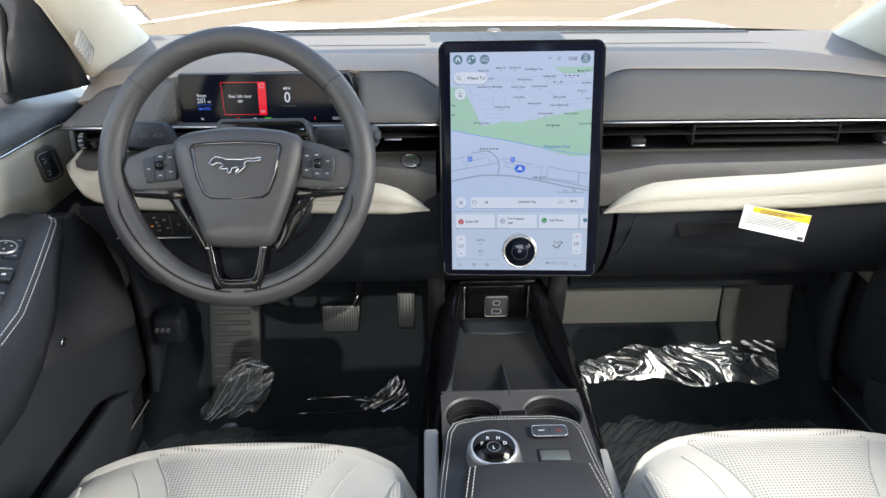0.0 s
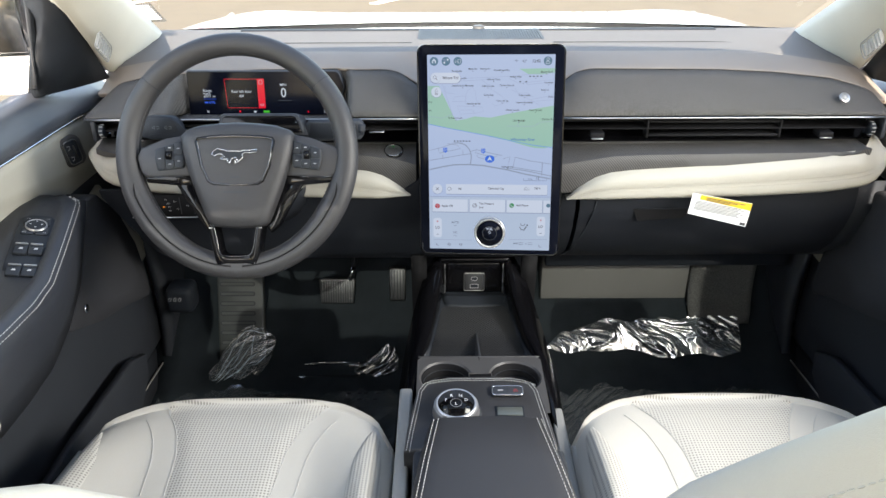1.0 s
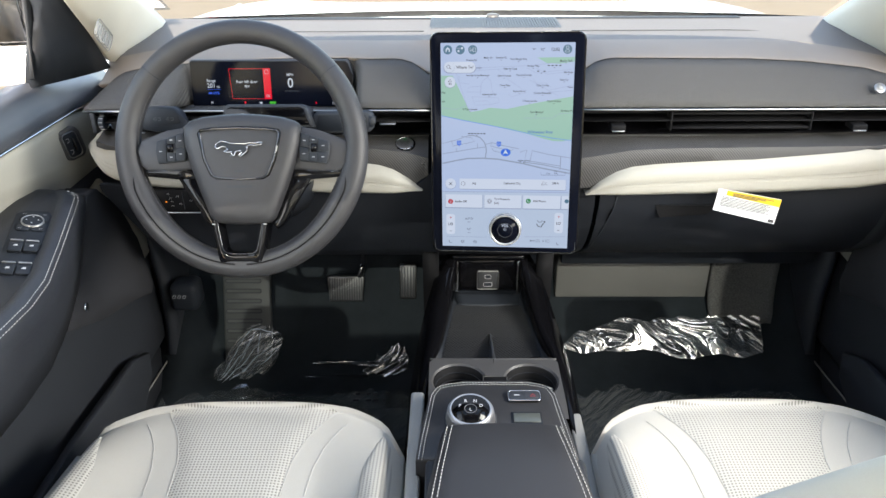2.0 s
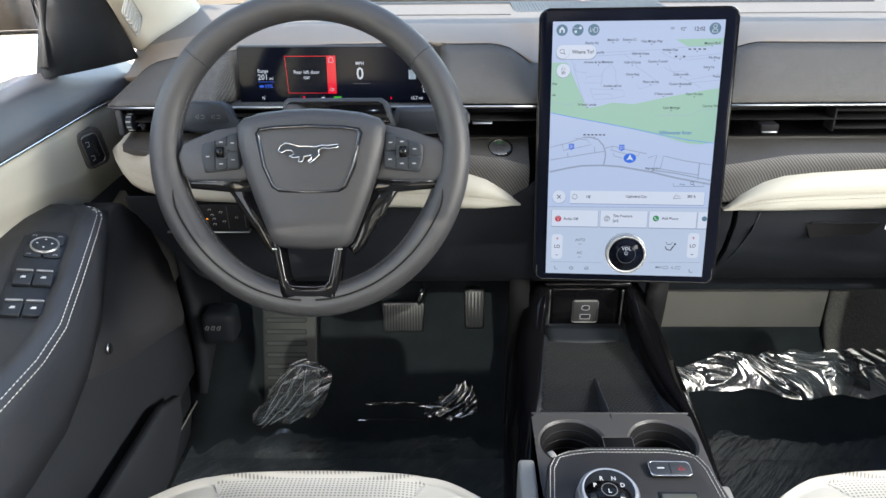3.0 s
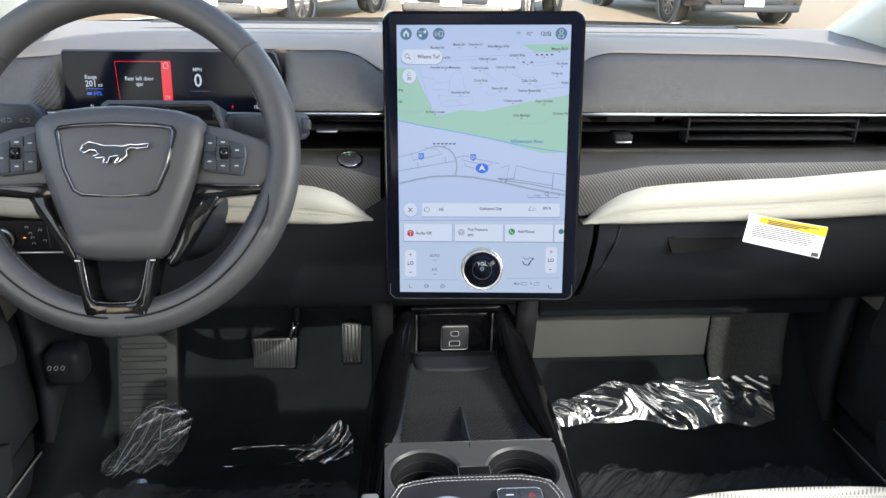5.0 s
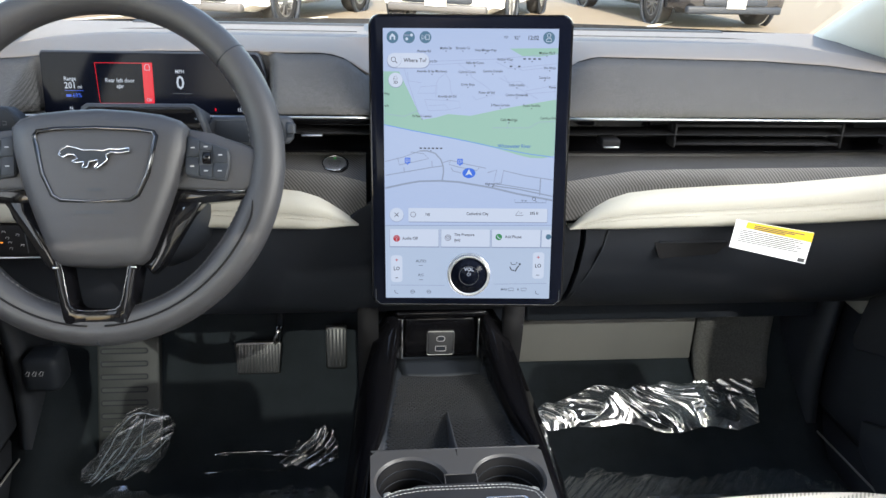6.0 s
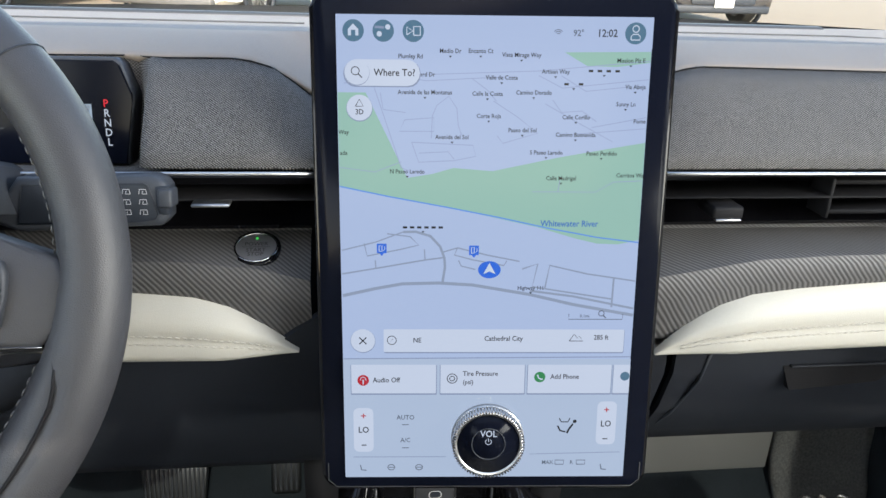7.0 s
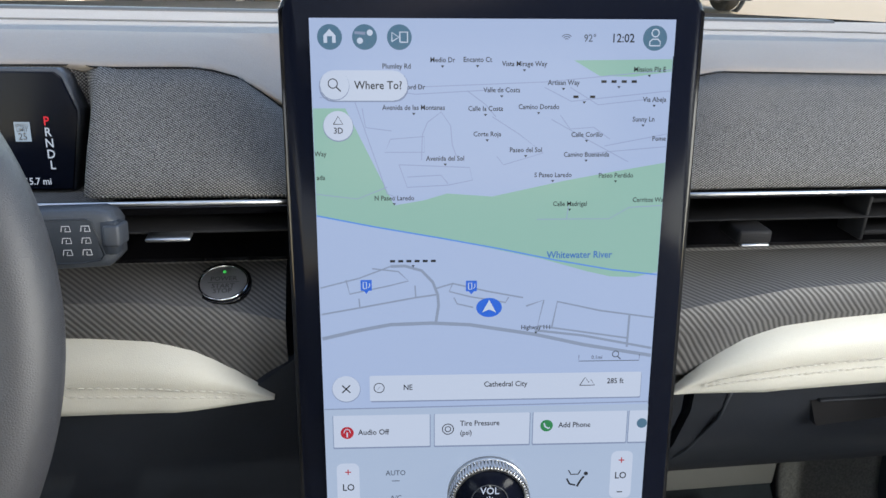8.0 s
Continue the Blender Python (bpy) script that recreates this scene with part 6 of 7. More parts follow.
    for u in (0.0255, 0.0355):
        for v in (0.0065, 0.0, -0.0065):
            part("stalk_mark", stroke([(u - 0.0024, v - 0.0014), (u - 0.0019, v + 0.0015), (u + 0.0019, v + 0.0015), (u + 0.0024, v - 0.0014), (u - 0.0004, v - 0.0014), (u, v + 0.0005)], 0.0005, sm, 0.0013), INK_GREY, st, smooth=False)
    sl = thing("lamp_stalk", "black lamp stalk with white symbols", "stalk", (-0.52, 0.02, 1.0), group="column stalks")
    sm = pose(-0.536, -0.020, 1.0080, 78, 0, 0)
    part("stalk_arm", slab([(-0.052, 0.004), (-0.044, 0.016), (-0.020, 0.0190), (0.014, 0.0180), (0.024, 0.010), (0.029, -0.004), (0.050, -0.012), (0.050, -0.022), (-0.020, -0.0205), (-0.046, -0.014)][::-1], -0.02, 0.0, 0.004, sm), BLACK, sl)
    part("stalk_face", slab([(-0.024, 0.0155), (0.012, 0.0145), (0.0195, 0.008), (0.0235, -0.006), (-0.024, -0.012)][::-1], -0.002, 0.0010, 0.0005, sm), BLACK, sl)
    for u in (-0.012, 0.008):
        part("stalk_mark", stroke([(u - 0.006, 0), (u - 0.002, 0.003), (u - 0.002, -0.003), (u - 0.006, 0)], 0.0006, sm, 0.0015), DIM_MARK, sl, smooth=False)
        part("stalk_mark", stroke([(u + 0.001, 0.002), (u + 0.005, 0.002), (u + 0.005, -0.002), (u + 0.001, -0.002)], 0.0006, sm, 0.0015), DIM_MARK, sl, smooth=False)


steering_wheel()


# ---- centre console ----
XC = -0.018


def console():
    c = thing("centre_console", "dark centre console with gloss black rails, cup holders and padded lid", "console", (XC, -0.2, 0.30))
    part("tunnel", thick(grid([[(XC + s * w, y, z) for s, z in ((-1, 0.302), (-1, zt), (1, zt), (1, 0.302))] for y, w, zt in ((0.18, 0.092, 0.56), (0.05, 0.098, 0.56), (-0.12, 0.112, 0.53), (-0.30, 0.118, 0.53), (-0.95, 0.122, 0.53))]), 0.005), BLACK, c, "black tunnel side", crisp=40)
    for s in (-1, 1):
        rows = []
        for y, wi, zi, wo, zo in ((0.122, 0.056, 0.700, 0.078, 0.690), (0.108, 0.062, 0.694, 0.092, 0.672), (0.085, 0.068, 0.670, 0.102, 0.650), (0.055, 0.074, 0.645, 0.112, 0.628), (0.02, 0.079, 0.630, 0.120, 0.610), (-0.04, 0.088, 0.623, 0.128, 0.594), (-0.12, 0.104, 0.619, 0.136, 0.575), (-0.20, 0.112, 0.60, 0.139, 0.556), (-0.30, 0.115, 0.585, 0.140, 0.545)):
            a, b = Vector((XC + s * wi, y, zi)), Vector((XC + s * wo, y, zo))
            rows.append([a + Vector((0, 0.004, -0.05)), a + Vector((s * 0.0, 0, -0.004)), a + Vector((s * 0.004, 0, 0)), a.lerp(b, 0.5) + Vector((s * 0.002, 0, 0.0015)), b, b + Vector((s * 0.004, 0, -0.03)), b + Vector((-s * 0.002, 0, -0.16))])
        part("side_rail", thick(grid(rows), 0.003), PIANO, c, "gloss black console rail")
    # socket housing at the head of the tray
    part("socket_arch", join(box(XC - 0.066, XC + 0.066, 0.125, 0.16, 0.60, 0.70, 0.008), box(XC - 0.07, XC + 0.07, 0.100, 0.14, 0.688, 0.702, 0.006)), PIANO, c, "gloss black arch round the sockets")
    part("arch_face", box(XC - 0.056, XC + 0.056, 0.119, 0.13, 0.610, 0.682, 0.006), PIANO, c, "gloss face behind the sockets")
    sock = part("socket_block", box(XC - 0.020, XC + 0.022, 0.1145, 0.126, 0.618, 0.659, 0.003), SOCKET_GREY, c, "grey charging socket block")
    for z, wv in ((0.6475, 0.0045), (0.6305, 0.0065)):
        part("socket", slab(round_rect(wv * 2, 0.0062, 0.0025, XC + 0.001, z), 0, 0.004, 0.0, Matrix(((1, 0, 0, 0), (0, 0, -1, 0.1165), (0, 1, 0, 0), (0, 0, 0, 1)))), BLACK, sock, smooth=False)
        part("socket_mark", stroke([(XC + 0.001 + u, z + v) for u, v in (lambda o: o + o[:1])(round_rect((wv + 0.0016) * 2, 0.0086, 0.0036 if wv < 0.005 else 0.0015))], 0.0007, Matrix(((1, 0, 0, 0), (0, 0, -1, 0.1120), (0, 1, 0, 0), (0, 0, 0, 1)))), MARK, sock, smooth=False)
    part("socket_frame", sweep([(XC + 0.001 + u, 0.1148, 0.6385 + v) for u, v in round_rect(0.0415, 0.0405, 0.004)], 0.0007, 6, closed=True), SILVER, sock)
    for s in (-1, 1):
        part("chrome_post", box(XC + s * 0.0585 - 0.0022, XC + s * 0.0585 + 0.0022, 0.108, 0.120, 0.614, 0.684, 0.002), CHROME, c, "slim chrome post")
    # tray with a cell-patterned mat
    rows = []
    for y, w, z in ((0.120, 0.060, 0.612), (0.112, 0.064, 0.606), (0.085, 0.070, 0.602), (0.02, 0.078, 0.598), (-0.04, 0.086, 0.595), (-0.118, 0.098, 0.592)):
        rows.append([(XC - w - 0.003, y, z + 0.022), (XC - w, y, z + 0.003), (XC - w + 0.003, y, z)] + [(XC + (w - 0.003) * t, y, z) for t in (-0.5, 0, 0.5)] + [(XC + w - 0.003, y, z), (XC + w, y, z + 0.003), (XC + w + 0.003, y, z + 0.022)])
    part("tray", thick(grid(rows), 0.004), BLACK, c, "black open storage tray")
    part("tray_step", thick(grid([[(XC + u * (0.064 if t < 0.5 else 0.06), 0.112 - 0.03 * t - 0.006 * (1 - u * u) * (t > 0.5), 0.613 - 0.012 * t) for u in frange(-1, 1, 9)] for t in (0, 0.3, 0.7, 1.0)]), 0.004), BLACK, c)
    cells = bmesh.new()
    k = 0
    for i in range(52):
        y = 0.079 - 0.0038 * i
        w = 0.076 + (0.02 - y) * 0.14
        n = int(w / 0.0032)
        for j in range(-n, n + 1):
            x = j * 0.0064 + (0.0032 if i % 2 else 0)
            if abs(x) > w - 0.004:
                continue
            z = 0.5985 - 0.004 * (0.02 - y) / 0.1
            top = [cells.verts.new((XC + x + 0.0025 * math.cos(q), y + 0.0017 * math.sin(q), z + 0.0012)) for q in (0.52, 1.57, 2.62, 3.67, 4.71, 5.76)]
            bot = [cells.verts.new((XC + x + 0.0030 * math.cos(q), y + 0.0021 * math.sin(q), z)) for q in (0.52, 1.57, 2.62, 3.67, 4.71, 5.76)]
            cells.faces.new(top)
            for q in range(6):
                cells.faces.new((bot[q], bot[(q + 1) % 6], top[(q + 1) % 6], top[q]))
    mat_ob = part("tray_mat", cells, CELL, c, "black rubber mat with a honeycomb pattern", smooth=False)
    mat_ob["kind"] = "stuff"
    part("tray_fin", grid([[(XC - 0.006, -0.118, 0.594), (XC - 0.001, -0.118, 0.621), (XC + 0.001, -0.118, 0.621), (XC + 0.010, -0.118, 0.594)], [(XC - 0.004, -0.06, 0.596), (XC - 0.001, -0.06, 0.610), (XC + 0.001, -0.06, 0.610), (XC + 0.005, -0.06, 0.596)], [(XC - 0.002, -0.012, 0.598), (XC - 0.0005, -0.012, 0.6005), (XC + 0.0005, -0.012, 0.6005), (XC + 0.002, -0.012, 0.598)]]), DARK, c, "low divider fin")
    # cup holder plate with two open cups
    bm = bmesh.new()
    N = 40
    for s in (-1, 1):
        cx, cy, rr = XC + s * 0.058, -0.176, 0.0420
        x0, x1 = sorted((XC, XC + s * 0.107))
        ang = [2 * math.pi * q / N for q in range(N)]
        outer, inner, lip = [], [], []
        for a in ang:
            ca, sa = math.cos(a), math.sin(a)
            tx = ((x1 - cx) if ca > 0 else (x0 - cx)) / ca if abs(ca) > 1e-6 else 1e9
            ty = ((-0.119 - cy) if sa > 0 else (-0.27 - cy)) / sa if abs(sa) > 1e-6 else 1e9
            q = min(tx, ty)
            px, py = cx + ca * q, cy + sa * q
            z = 0.6205
            outer.append(bm.verts.new((px, py, z)))
            inner.append(bm.verts.new((cx + ca * (rr + 0.003), cy + sa * (rr + 0.003), z)))
            lip.append(bm.verts.new((cx + ca * rr, cy + sa * rr, z - 0.003)))
        for q in range(N):
            j = (q + 1) % N
            for A, B in ((outer, inner), (inner, lip)):
                bm.faces.new((A[q], A[j], B[j], B[q]))
    part("cup_plate", bm, MID, c, "grey cup holder plate with two cups", crisp=40)
    part("cup_bridge", box(XC - 0.019, XC + 0.019, -0.240, -0.168, 0.600, 0.6212, 0.001, 1), CUP, c, "dark trough between the cups")
    part("bridge_lip", sweep([(XC - 0.019, -0.21, 0.6214), (XC - 0.019, -0.168, 0.6214), (XC + 0.019, -0.168, 0.6214), (XC + 0.019, -0.21, 0.6214)], 0.0009, 6), MID, c)
    part("plate_front", box(XC - 0.107, XC + 0.107, -0.1195, -0.1165, 0.585, 0.6210, 0.001, 1), MID, c)
    for s in (-1, 1):
        cup = part("cup_liner", ring(0.0395, 0.0428, 0, 0.0605, pose(XC + s * 0.058, -0.176, 0.557), 40), CUP, c, "black cup liner with grip fingers")
        part("cup_floor", disc(0.0405, 0.0, 0.004, pose(XC + s * 0.058, -0.176, 0.5575), 32), CUP, cup)
        for zz in (0.575, 0.590, 0.605):
            part("cup_ridge", ring(0.0388, 0.0396, 0, 0.0015, pose(XC + s * 0.058, -0.176, zz), 32), BLACK, cup)
        for a in (205, 335):
            part("grip_finger", box(0.026, 0.037, -0.006, 0.006, 0.01, 0.052, 0.003, m=pose(XC + s * 0.058, -0.176, 0.5615) @ pose(0, 0, 0, 0, 0, a)), LIGHT_GREY, cup)
    # selector block, padded
    half = [(0.0, -0.234), (0.045, -0.235), (0.066, -0.239), (0.079, -0.249), (0.086, -0.267), (0.090, -0.31), (0.095, -0.36), (0.098, -0.40)]
    wide_ = [(x * 1.21, y) for x, y in half]
    out = [(XC + x, y) for x, y in half] + [(XC - x, y) for x, y in wide_[::-1]]
    part("selector_block", slab(out[::-1], 0.575, 0.664, 0.006, None, 3), LEATHER_GREY, c, "padded grey leather selector block")
    for inset in (0.004, 0.0085):
        line = [(XC - x + inset * min(1.0, x / 0.06), y - inset * (1.0 if x < 0.09 else 0.4), 0.6646) for x, y in wide_[:0:-1]] + [(XC + x - inset * min(1.0, x / 0.06), y - inset * (1.0 if x < 0.07 else 0.4), 0.6646) for x, y in half[1:]]
        part("stitching", stitches(line, 0.0034, 0.0012, 0.00055), THREAD, c, "pale stitching round the selector block")
    # gear dial
    dm = pose(-0.062, -0.322, 0.660, 6)
    dial = part("gear_dial", grid([[dm @ Vector((r_ * math.cos(a), r_ * math.sin(a), z)) for a in [2 * math.pi * q / 48 for q in range(48)]] for r_, z in ((0.0350, 0.004), (0.0347, 0.0065), (0.0326, 0.018), (0.0312, 0.0235), (0.0298, 0.0258), (0.0280, 0.0262), (0.0270, 0.0256))], wrap=True), KNURL, c, "rotary gear dial with a bright knurled rim")
    part("dial_base", disc(0.0378, 0.0, 0.0065, dm, 48, 0.002), DARK, dial, "dark collar under the dial")
    part("dial_face", disc(0.0272, 0.018, 0.0257, dm, 40), PIANO, dial)
    part("dial_knurl", join(*[slab([(0.0330, 0.008), (0.0352, 0.008), (0.0328, 0.0215), (0.0310, 0.0215)], -0.0006, 0.0006, 0.0, dm @ pose(0, 0, 0, 0, 0, 5 * q) @ pose(0, 0, 0, 90)) for q in range(72)]), KNURL, dial, smooth=False)
    for ch, a in (("P", 160), ("R", 115), ("N", 65), ("D", 20)):
        lettering(ch, 0.0075, 0.0158 * math.cos(radians(a)), 0.0158 * math.sin(radians(a)), dm, MARK, dial, 0.0262)
    lettering("L", 0.0075, 0, -0.002, dm, MARK, dial, 0.0262)
    part("dial_hub", ring(0.008, 0.0087, 0.0258, 0.0263, dm, 30), DIM_MARK, dial)
    # hold and hazard switch
    hm = pose(0.018, -0.274, 0.6645)
    hz = part("hazard_switch", slab(round_rect(0.046, 0.021, 0.005), 0, 0.004, 0.0015, hm), DARK, c, "switch with a red hazard symbol in a bright frame")
    part("switch_frame", sweep([hm @ Vector((u, v, 0.0035)) for u, v in round_rect(0.047, 0.022, 0.0055)], 0.0011, 6, closed=True), CHROME, hz)
    part("switch_split", box(-0.0004, 0.0004, -0.009, 0.009, 0.0038, 0.0046, m=hm), BLACK, hz, smooth=False)
    part("hazard_mark", stroke([(0.009, -0.003), (0.0125, 0.003), (0.016, -0.003), (0.009, -0.003)], 0.0009, hm, 0.0045), RED_MARK, hz, smooth=False)
    part("park_mark", flat([(-0.015, -0.001), (-0.007, -0.001), (-0.007, 0.001), (-0.015, 0.001)], hm, 0.0045), MARK, hz, smooth=False)
    part("finger_slot", box(-0.004, 0.040, -0.350, -0.306, 0.660, 0.6655, 0.002), BLACK, c, "open finger slot below the switch")
    part("slot_face", box(-0.001, 0.037, -0.330, -0.311, 0.6635, 0.6668, 0.001), SLOT_METAL, c, "satin metal slot face")
    part("slot_lip", box(-0.001, 0.037, -0.346, -0.334, 0.6635, 0.6672, 0.001), DARK, c)
    # armrest lid
    rows = []
    for y, w, z in ((-0.352, 0.062, 0.667), (-0.354, 0.070, 0.682), (-0.362, 0.075, 0.6885), (-0.45, 0.088, 0.694), (-0.54, 0.099, 0.698), (-0.68, 0.108, 0.70), (-0.80, 0.112, 0.70), (-0.84, 0.110, 0.69)):
        rows.append([(XC - w - 0.012, y, 0.64), (XC - w - 0.010, y, z - 0.018), (XC - w - 0.004, y, z - 0.006), (XC - w + 0.004, y, z - 0.001)] + [(XC + (w - 0.006) * t, y, z + 0.003 * (1 - t * t)) for t in (-0.8, -0.4, 0, 0.4, 0.8)] + [(XC + w - 0.004, y, z - 0.001), (XC + w + 0.004, y, z - 0.006), (XC + w + 0.010, y, z - 0.018), (XC + w + 0.012, y, 0.64)])
    bm = grid(rows, caps=False)
    lid = part("armrest_lid", bm, LEATHER_GREY, c, "smooth grey padded armrest lid")
    for s in (-1, 1):
        for off in (0.0, 0.0065):
            part("stitching", stitches([(XC + s * (w + 0.001 - off), y, z - 0.0022 + (0.0018 if off else 0)) for y, w, z in ((-0.362, 0.0755, 0.6885), (-0.45, 0.088, 0.694), (-0.54, 0.099, 0.698), (-0.68, 0.108, 0.70), (-0.80, 0.112, 0.70))], 0.0045, 0.0018), THREAD, lid)
        part("silver_trim", box(XC + s * 0.123 - 0.010, XC + s * 0.123 + 0.010, -0.50, -0.222, 0.55, 0.634 if s < 0 else 0.592, 0.004), LIGHT_GREY, c, "pale side trim")
    part("bin", box(XC - 0.105, XC + 0.105, -0.84, -0.40, 0.50, 0.665, 0.006), DARK, c, "dark storage bin under the lid")


console()


# ---- seats ----
def seat(name, cx, lean, label, back, high, slim, head):
    s = thing(name, label, "car seat", (cx, -0.5, 0.30), group="front seats")
    XS = frange(-0.235, 0.235, 41)

    def front(x):
        a = abs(x)
        return -0.236 - 0.010 * (a / 0.15) ** 2 - 0.55 * max(0.0, a - 0.14) ** 1.5 * 3.2 - (0.25 * max(0, a - 0.20))

    def top(x, t):
        a = abs(x)
        bol = 0.036 * max(0.0, min(1.0, (a - 0.115) / 0.085)) ** 1.4 * min(1, t * 2.6)
        return (0.623 if cx < 0 else 0.629) + bol - 0.02 * t - 0.03 * max(0.0, (a - 0.21) / 0.025)

    def surf(xs, ts, lift):
        rows = []
        for x in xs:
            f = front(x)
            row = []
            for t in ts:
                y = f - 0.50 * max(0.0, t)
                z = top(x, max(t, 0))
                if t < 0:
                    q = -t
                    y = f + 0.026 * math.sin(min(1, q * 1.4) * math.pi / 2)
                    z = top(x, 0) - 0.13 * q ** 1.25
                else:
                    z -= 0.012 * math.exp(-t / 0.06)
                row.append((cx + x, y, z + lift))
            rows.append(row)
        return rows
    ts = [-1, -0.8, -0.6, -0.45, -0.3, -0.2, -0.1, -0.04, 0, 0.02, 0.05, 0.09, 0.14, 0.2, 0.3, 0.45, 0.6, 0.8, 1.0]
    part("cushion", grid(surf(XS, ts, 0.0)), SEAT, s, "pale leather seat cushion")
    # side skirts close the cushion
    for sx in (-1, 1):
        x = sx * 0.235
        part("side_skirt", thick(grid([[(cx + x + sx * 0.004 * math.sin(q * 3), front(x) - 0.5 * t, top(x, t) * (1 - q) + 0.40 * q) for q in frange(0, 1, 5)] for t in frange(0, 1, 6)]), 0.01), SEAT, s)
    part("seat_base", box(cx - 0.21, cx + 0.21, -0.80, -0.36, 0.302, 0.50, 0.02), BLACK, s, "black seat base and rails")

    def panel(xl, xr, t0, t1, mtl, name_, lift):
        rows = []
        for t in frange(t0, t1, 22):
            a, b = lerp(xl, t), lerp(xr, t)
            row = []
            for i, x in enumerate(frange(a, b, 15)):
                f = front(x)
                e = min(i, 14 - i) / 2.0
                puff = lift * min(1.0, e) ** 0.6 * min(1.0, (t1 - t) / 0.03 + 0.2)
                if t < 0:
                    q = -t
                    p = (cx + x, f + 0.026 * math.sin(min(1, q * 1.4) * math.pi / 2) + puff * q, top(x, 0) - 0.13 * q ** 1.25 + puff)
                else:
                    p = (cx + x, f - 0.5 * t, top(x, t) - 0.012 * math.exp(-t / 0.06) + puff)
                row.append(p)
            rows.append(row)
        return part(name_, grid(rows), mtl, s, "")
    WAIST = [(-0.05, 0.137), (0.0, 0.130), (0.05, 0.118), (0.10, 0.103), (0.16, 0.090), (0.24, 0.079), (0.4, 0.072), (0.6, 0.070), (1, 0.080)]
    panel([(t, -x) for t, x in WAIST], WAIST, -0.05, 1.0, PERF, "perforated_panel", 0.0035)
    for sx in (-1, 1):
        a, b = [(0.05, sx * 0.205), (0.25, sx * 0.182), (0.6, sx * 0.175), (1, sx * 0.18)], [(0.05, sx * 0.218), (0.25, sx * 0.226), (0.6, sx * 0.228), (1, sx * 0.228)]
        panel(a if sx > 0 else b, b if sx > 0 else a, 0.06, 1.0, PERF, "perforated_panel", 0.0025)
        for xs_ in ([(t, x + 0.001) for t, x in WAIST], [(0.07, 0.150), (0.12, 0.136), (0.18, 0.122), (0.26, 0.112), (0.4, 0.106), (0.6, 0.104), (1, 0.11)]):
            line = [(cx + sx * lerp(xs_, t), front(lerp(xs_, t)) - 0.5 * max(0, t), top(lerp(xs_, t), max(0, t)) - 0.012 * math.exp(-max(0, t) / 0.06) + 0.0008) for t in frange(xs_[0][0], 1, 40)]
            part("seam", stitches(line, 0.006, 0.0022, 0.0009), SEAM, s)
    # backrest: leaning sheet with deep bolsters, narrower towards the shoulders
    WIDE = [(0, 0.215), (0.25, 0.235 * slim ** 0.3), (0.5, 0.225 * slim ** 0.6), (0.7, 0.19 * slim), (0.85, 0.15 * slim), (0.95, 0.11 * slim), (1, 0.07 * slim)]
    rows = []
    for t in frange(0, 1, 19):
        hw = lerp(WIDE, t)
        y0, z0 = -0.60 - math.sin(lean) * high * t, 0.60 + math.cos(lean) * high * t
        row = []
        for q in frange(0, 2 * math.pi, 33)[:-1]:
            ex, ey = math.cos(q), math.sin(q)
            ex = math.copysign(abs(ex) ** 0.6, ex)
            d = 0.055 * math.copysign(abs(ey) ** 0.7, ey)
            bol = 0.055 * max(0.0, (abs(ex) - 0.62) / 0.38) * (ey > 0) * (1 - t * 0.6) * min(1, t * 6)
            depth = (d + bol) * lerp([(0, 0.7), (0.1, 1), (0.85, 1), (1, 0.45)], t)
            row.append((back + ex * hw, y0 + depth * math.cos(lean), z0 + depth * math.sin(lean)))
        rows.append(row)
    bk = part("backrest", grid(rows, wrap=True, caps=True), SEAT, s, "pale leather backrest with raised bolsters")
    for sx in (-1, 1):
        line = []
        for t in frange(0.08, 0.9, 26):
            hw = lerp(WIDE, t)
            y0, z0 = -0.60 - math.sin(lean) * high * t, 0.60 + math.cos(lean) * high * t
            line.append((back + sx * (hw + 0.0015), y0 + 0.01, z0))
        part("seam", stitches(line, 0.006, 0.002, 0.0011), SEAM, bk)
    # headrest on two posts
    hy, hz_ = head
    part("headrest", box(-0.12, 0.12, -0.045, 0.045, -0.085, 0.085, 0.04, 4, m=pose(back, hy, hz_, math.degrees(lean) * 0.6)), SEAT, s, "pale leather headrest")
    for u in (-0.05, 0.05):
        part("headrest_post", sweep([(back + u, -0.60 - math.sin(lean) * high * 0.92, 0.60 + math.cos(lean) * high * 0.92), (back + u, hy, hz_)], 0.006, 8), CHROME, s)


seat("front_seat", -0.393, radians(36), "white leather driver seat with perforated cushion panels, reclined", -0.398, 0.64, 0.66, (-0.965, 1.205))
seat("front_seat", 0.350, radians(30), "white leather passenger seat with perforated cushion panels", 0.350, 0.62, 1.0, (-0.955, 1.215))


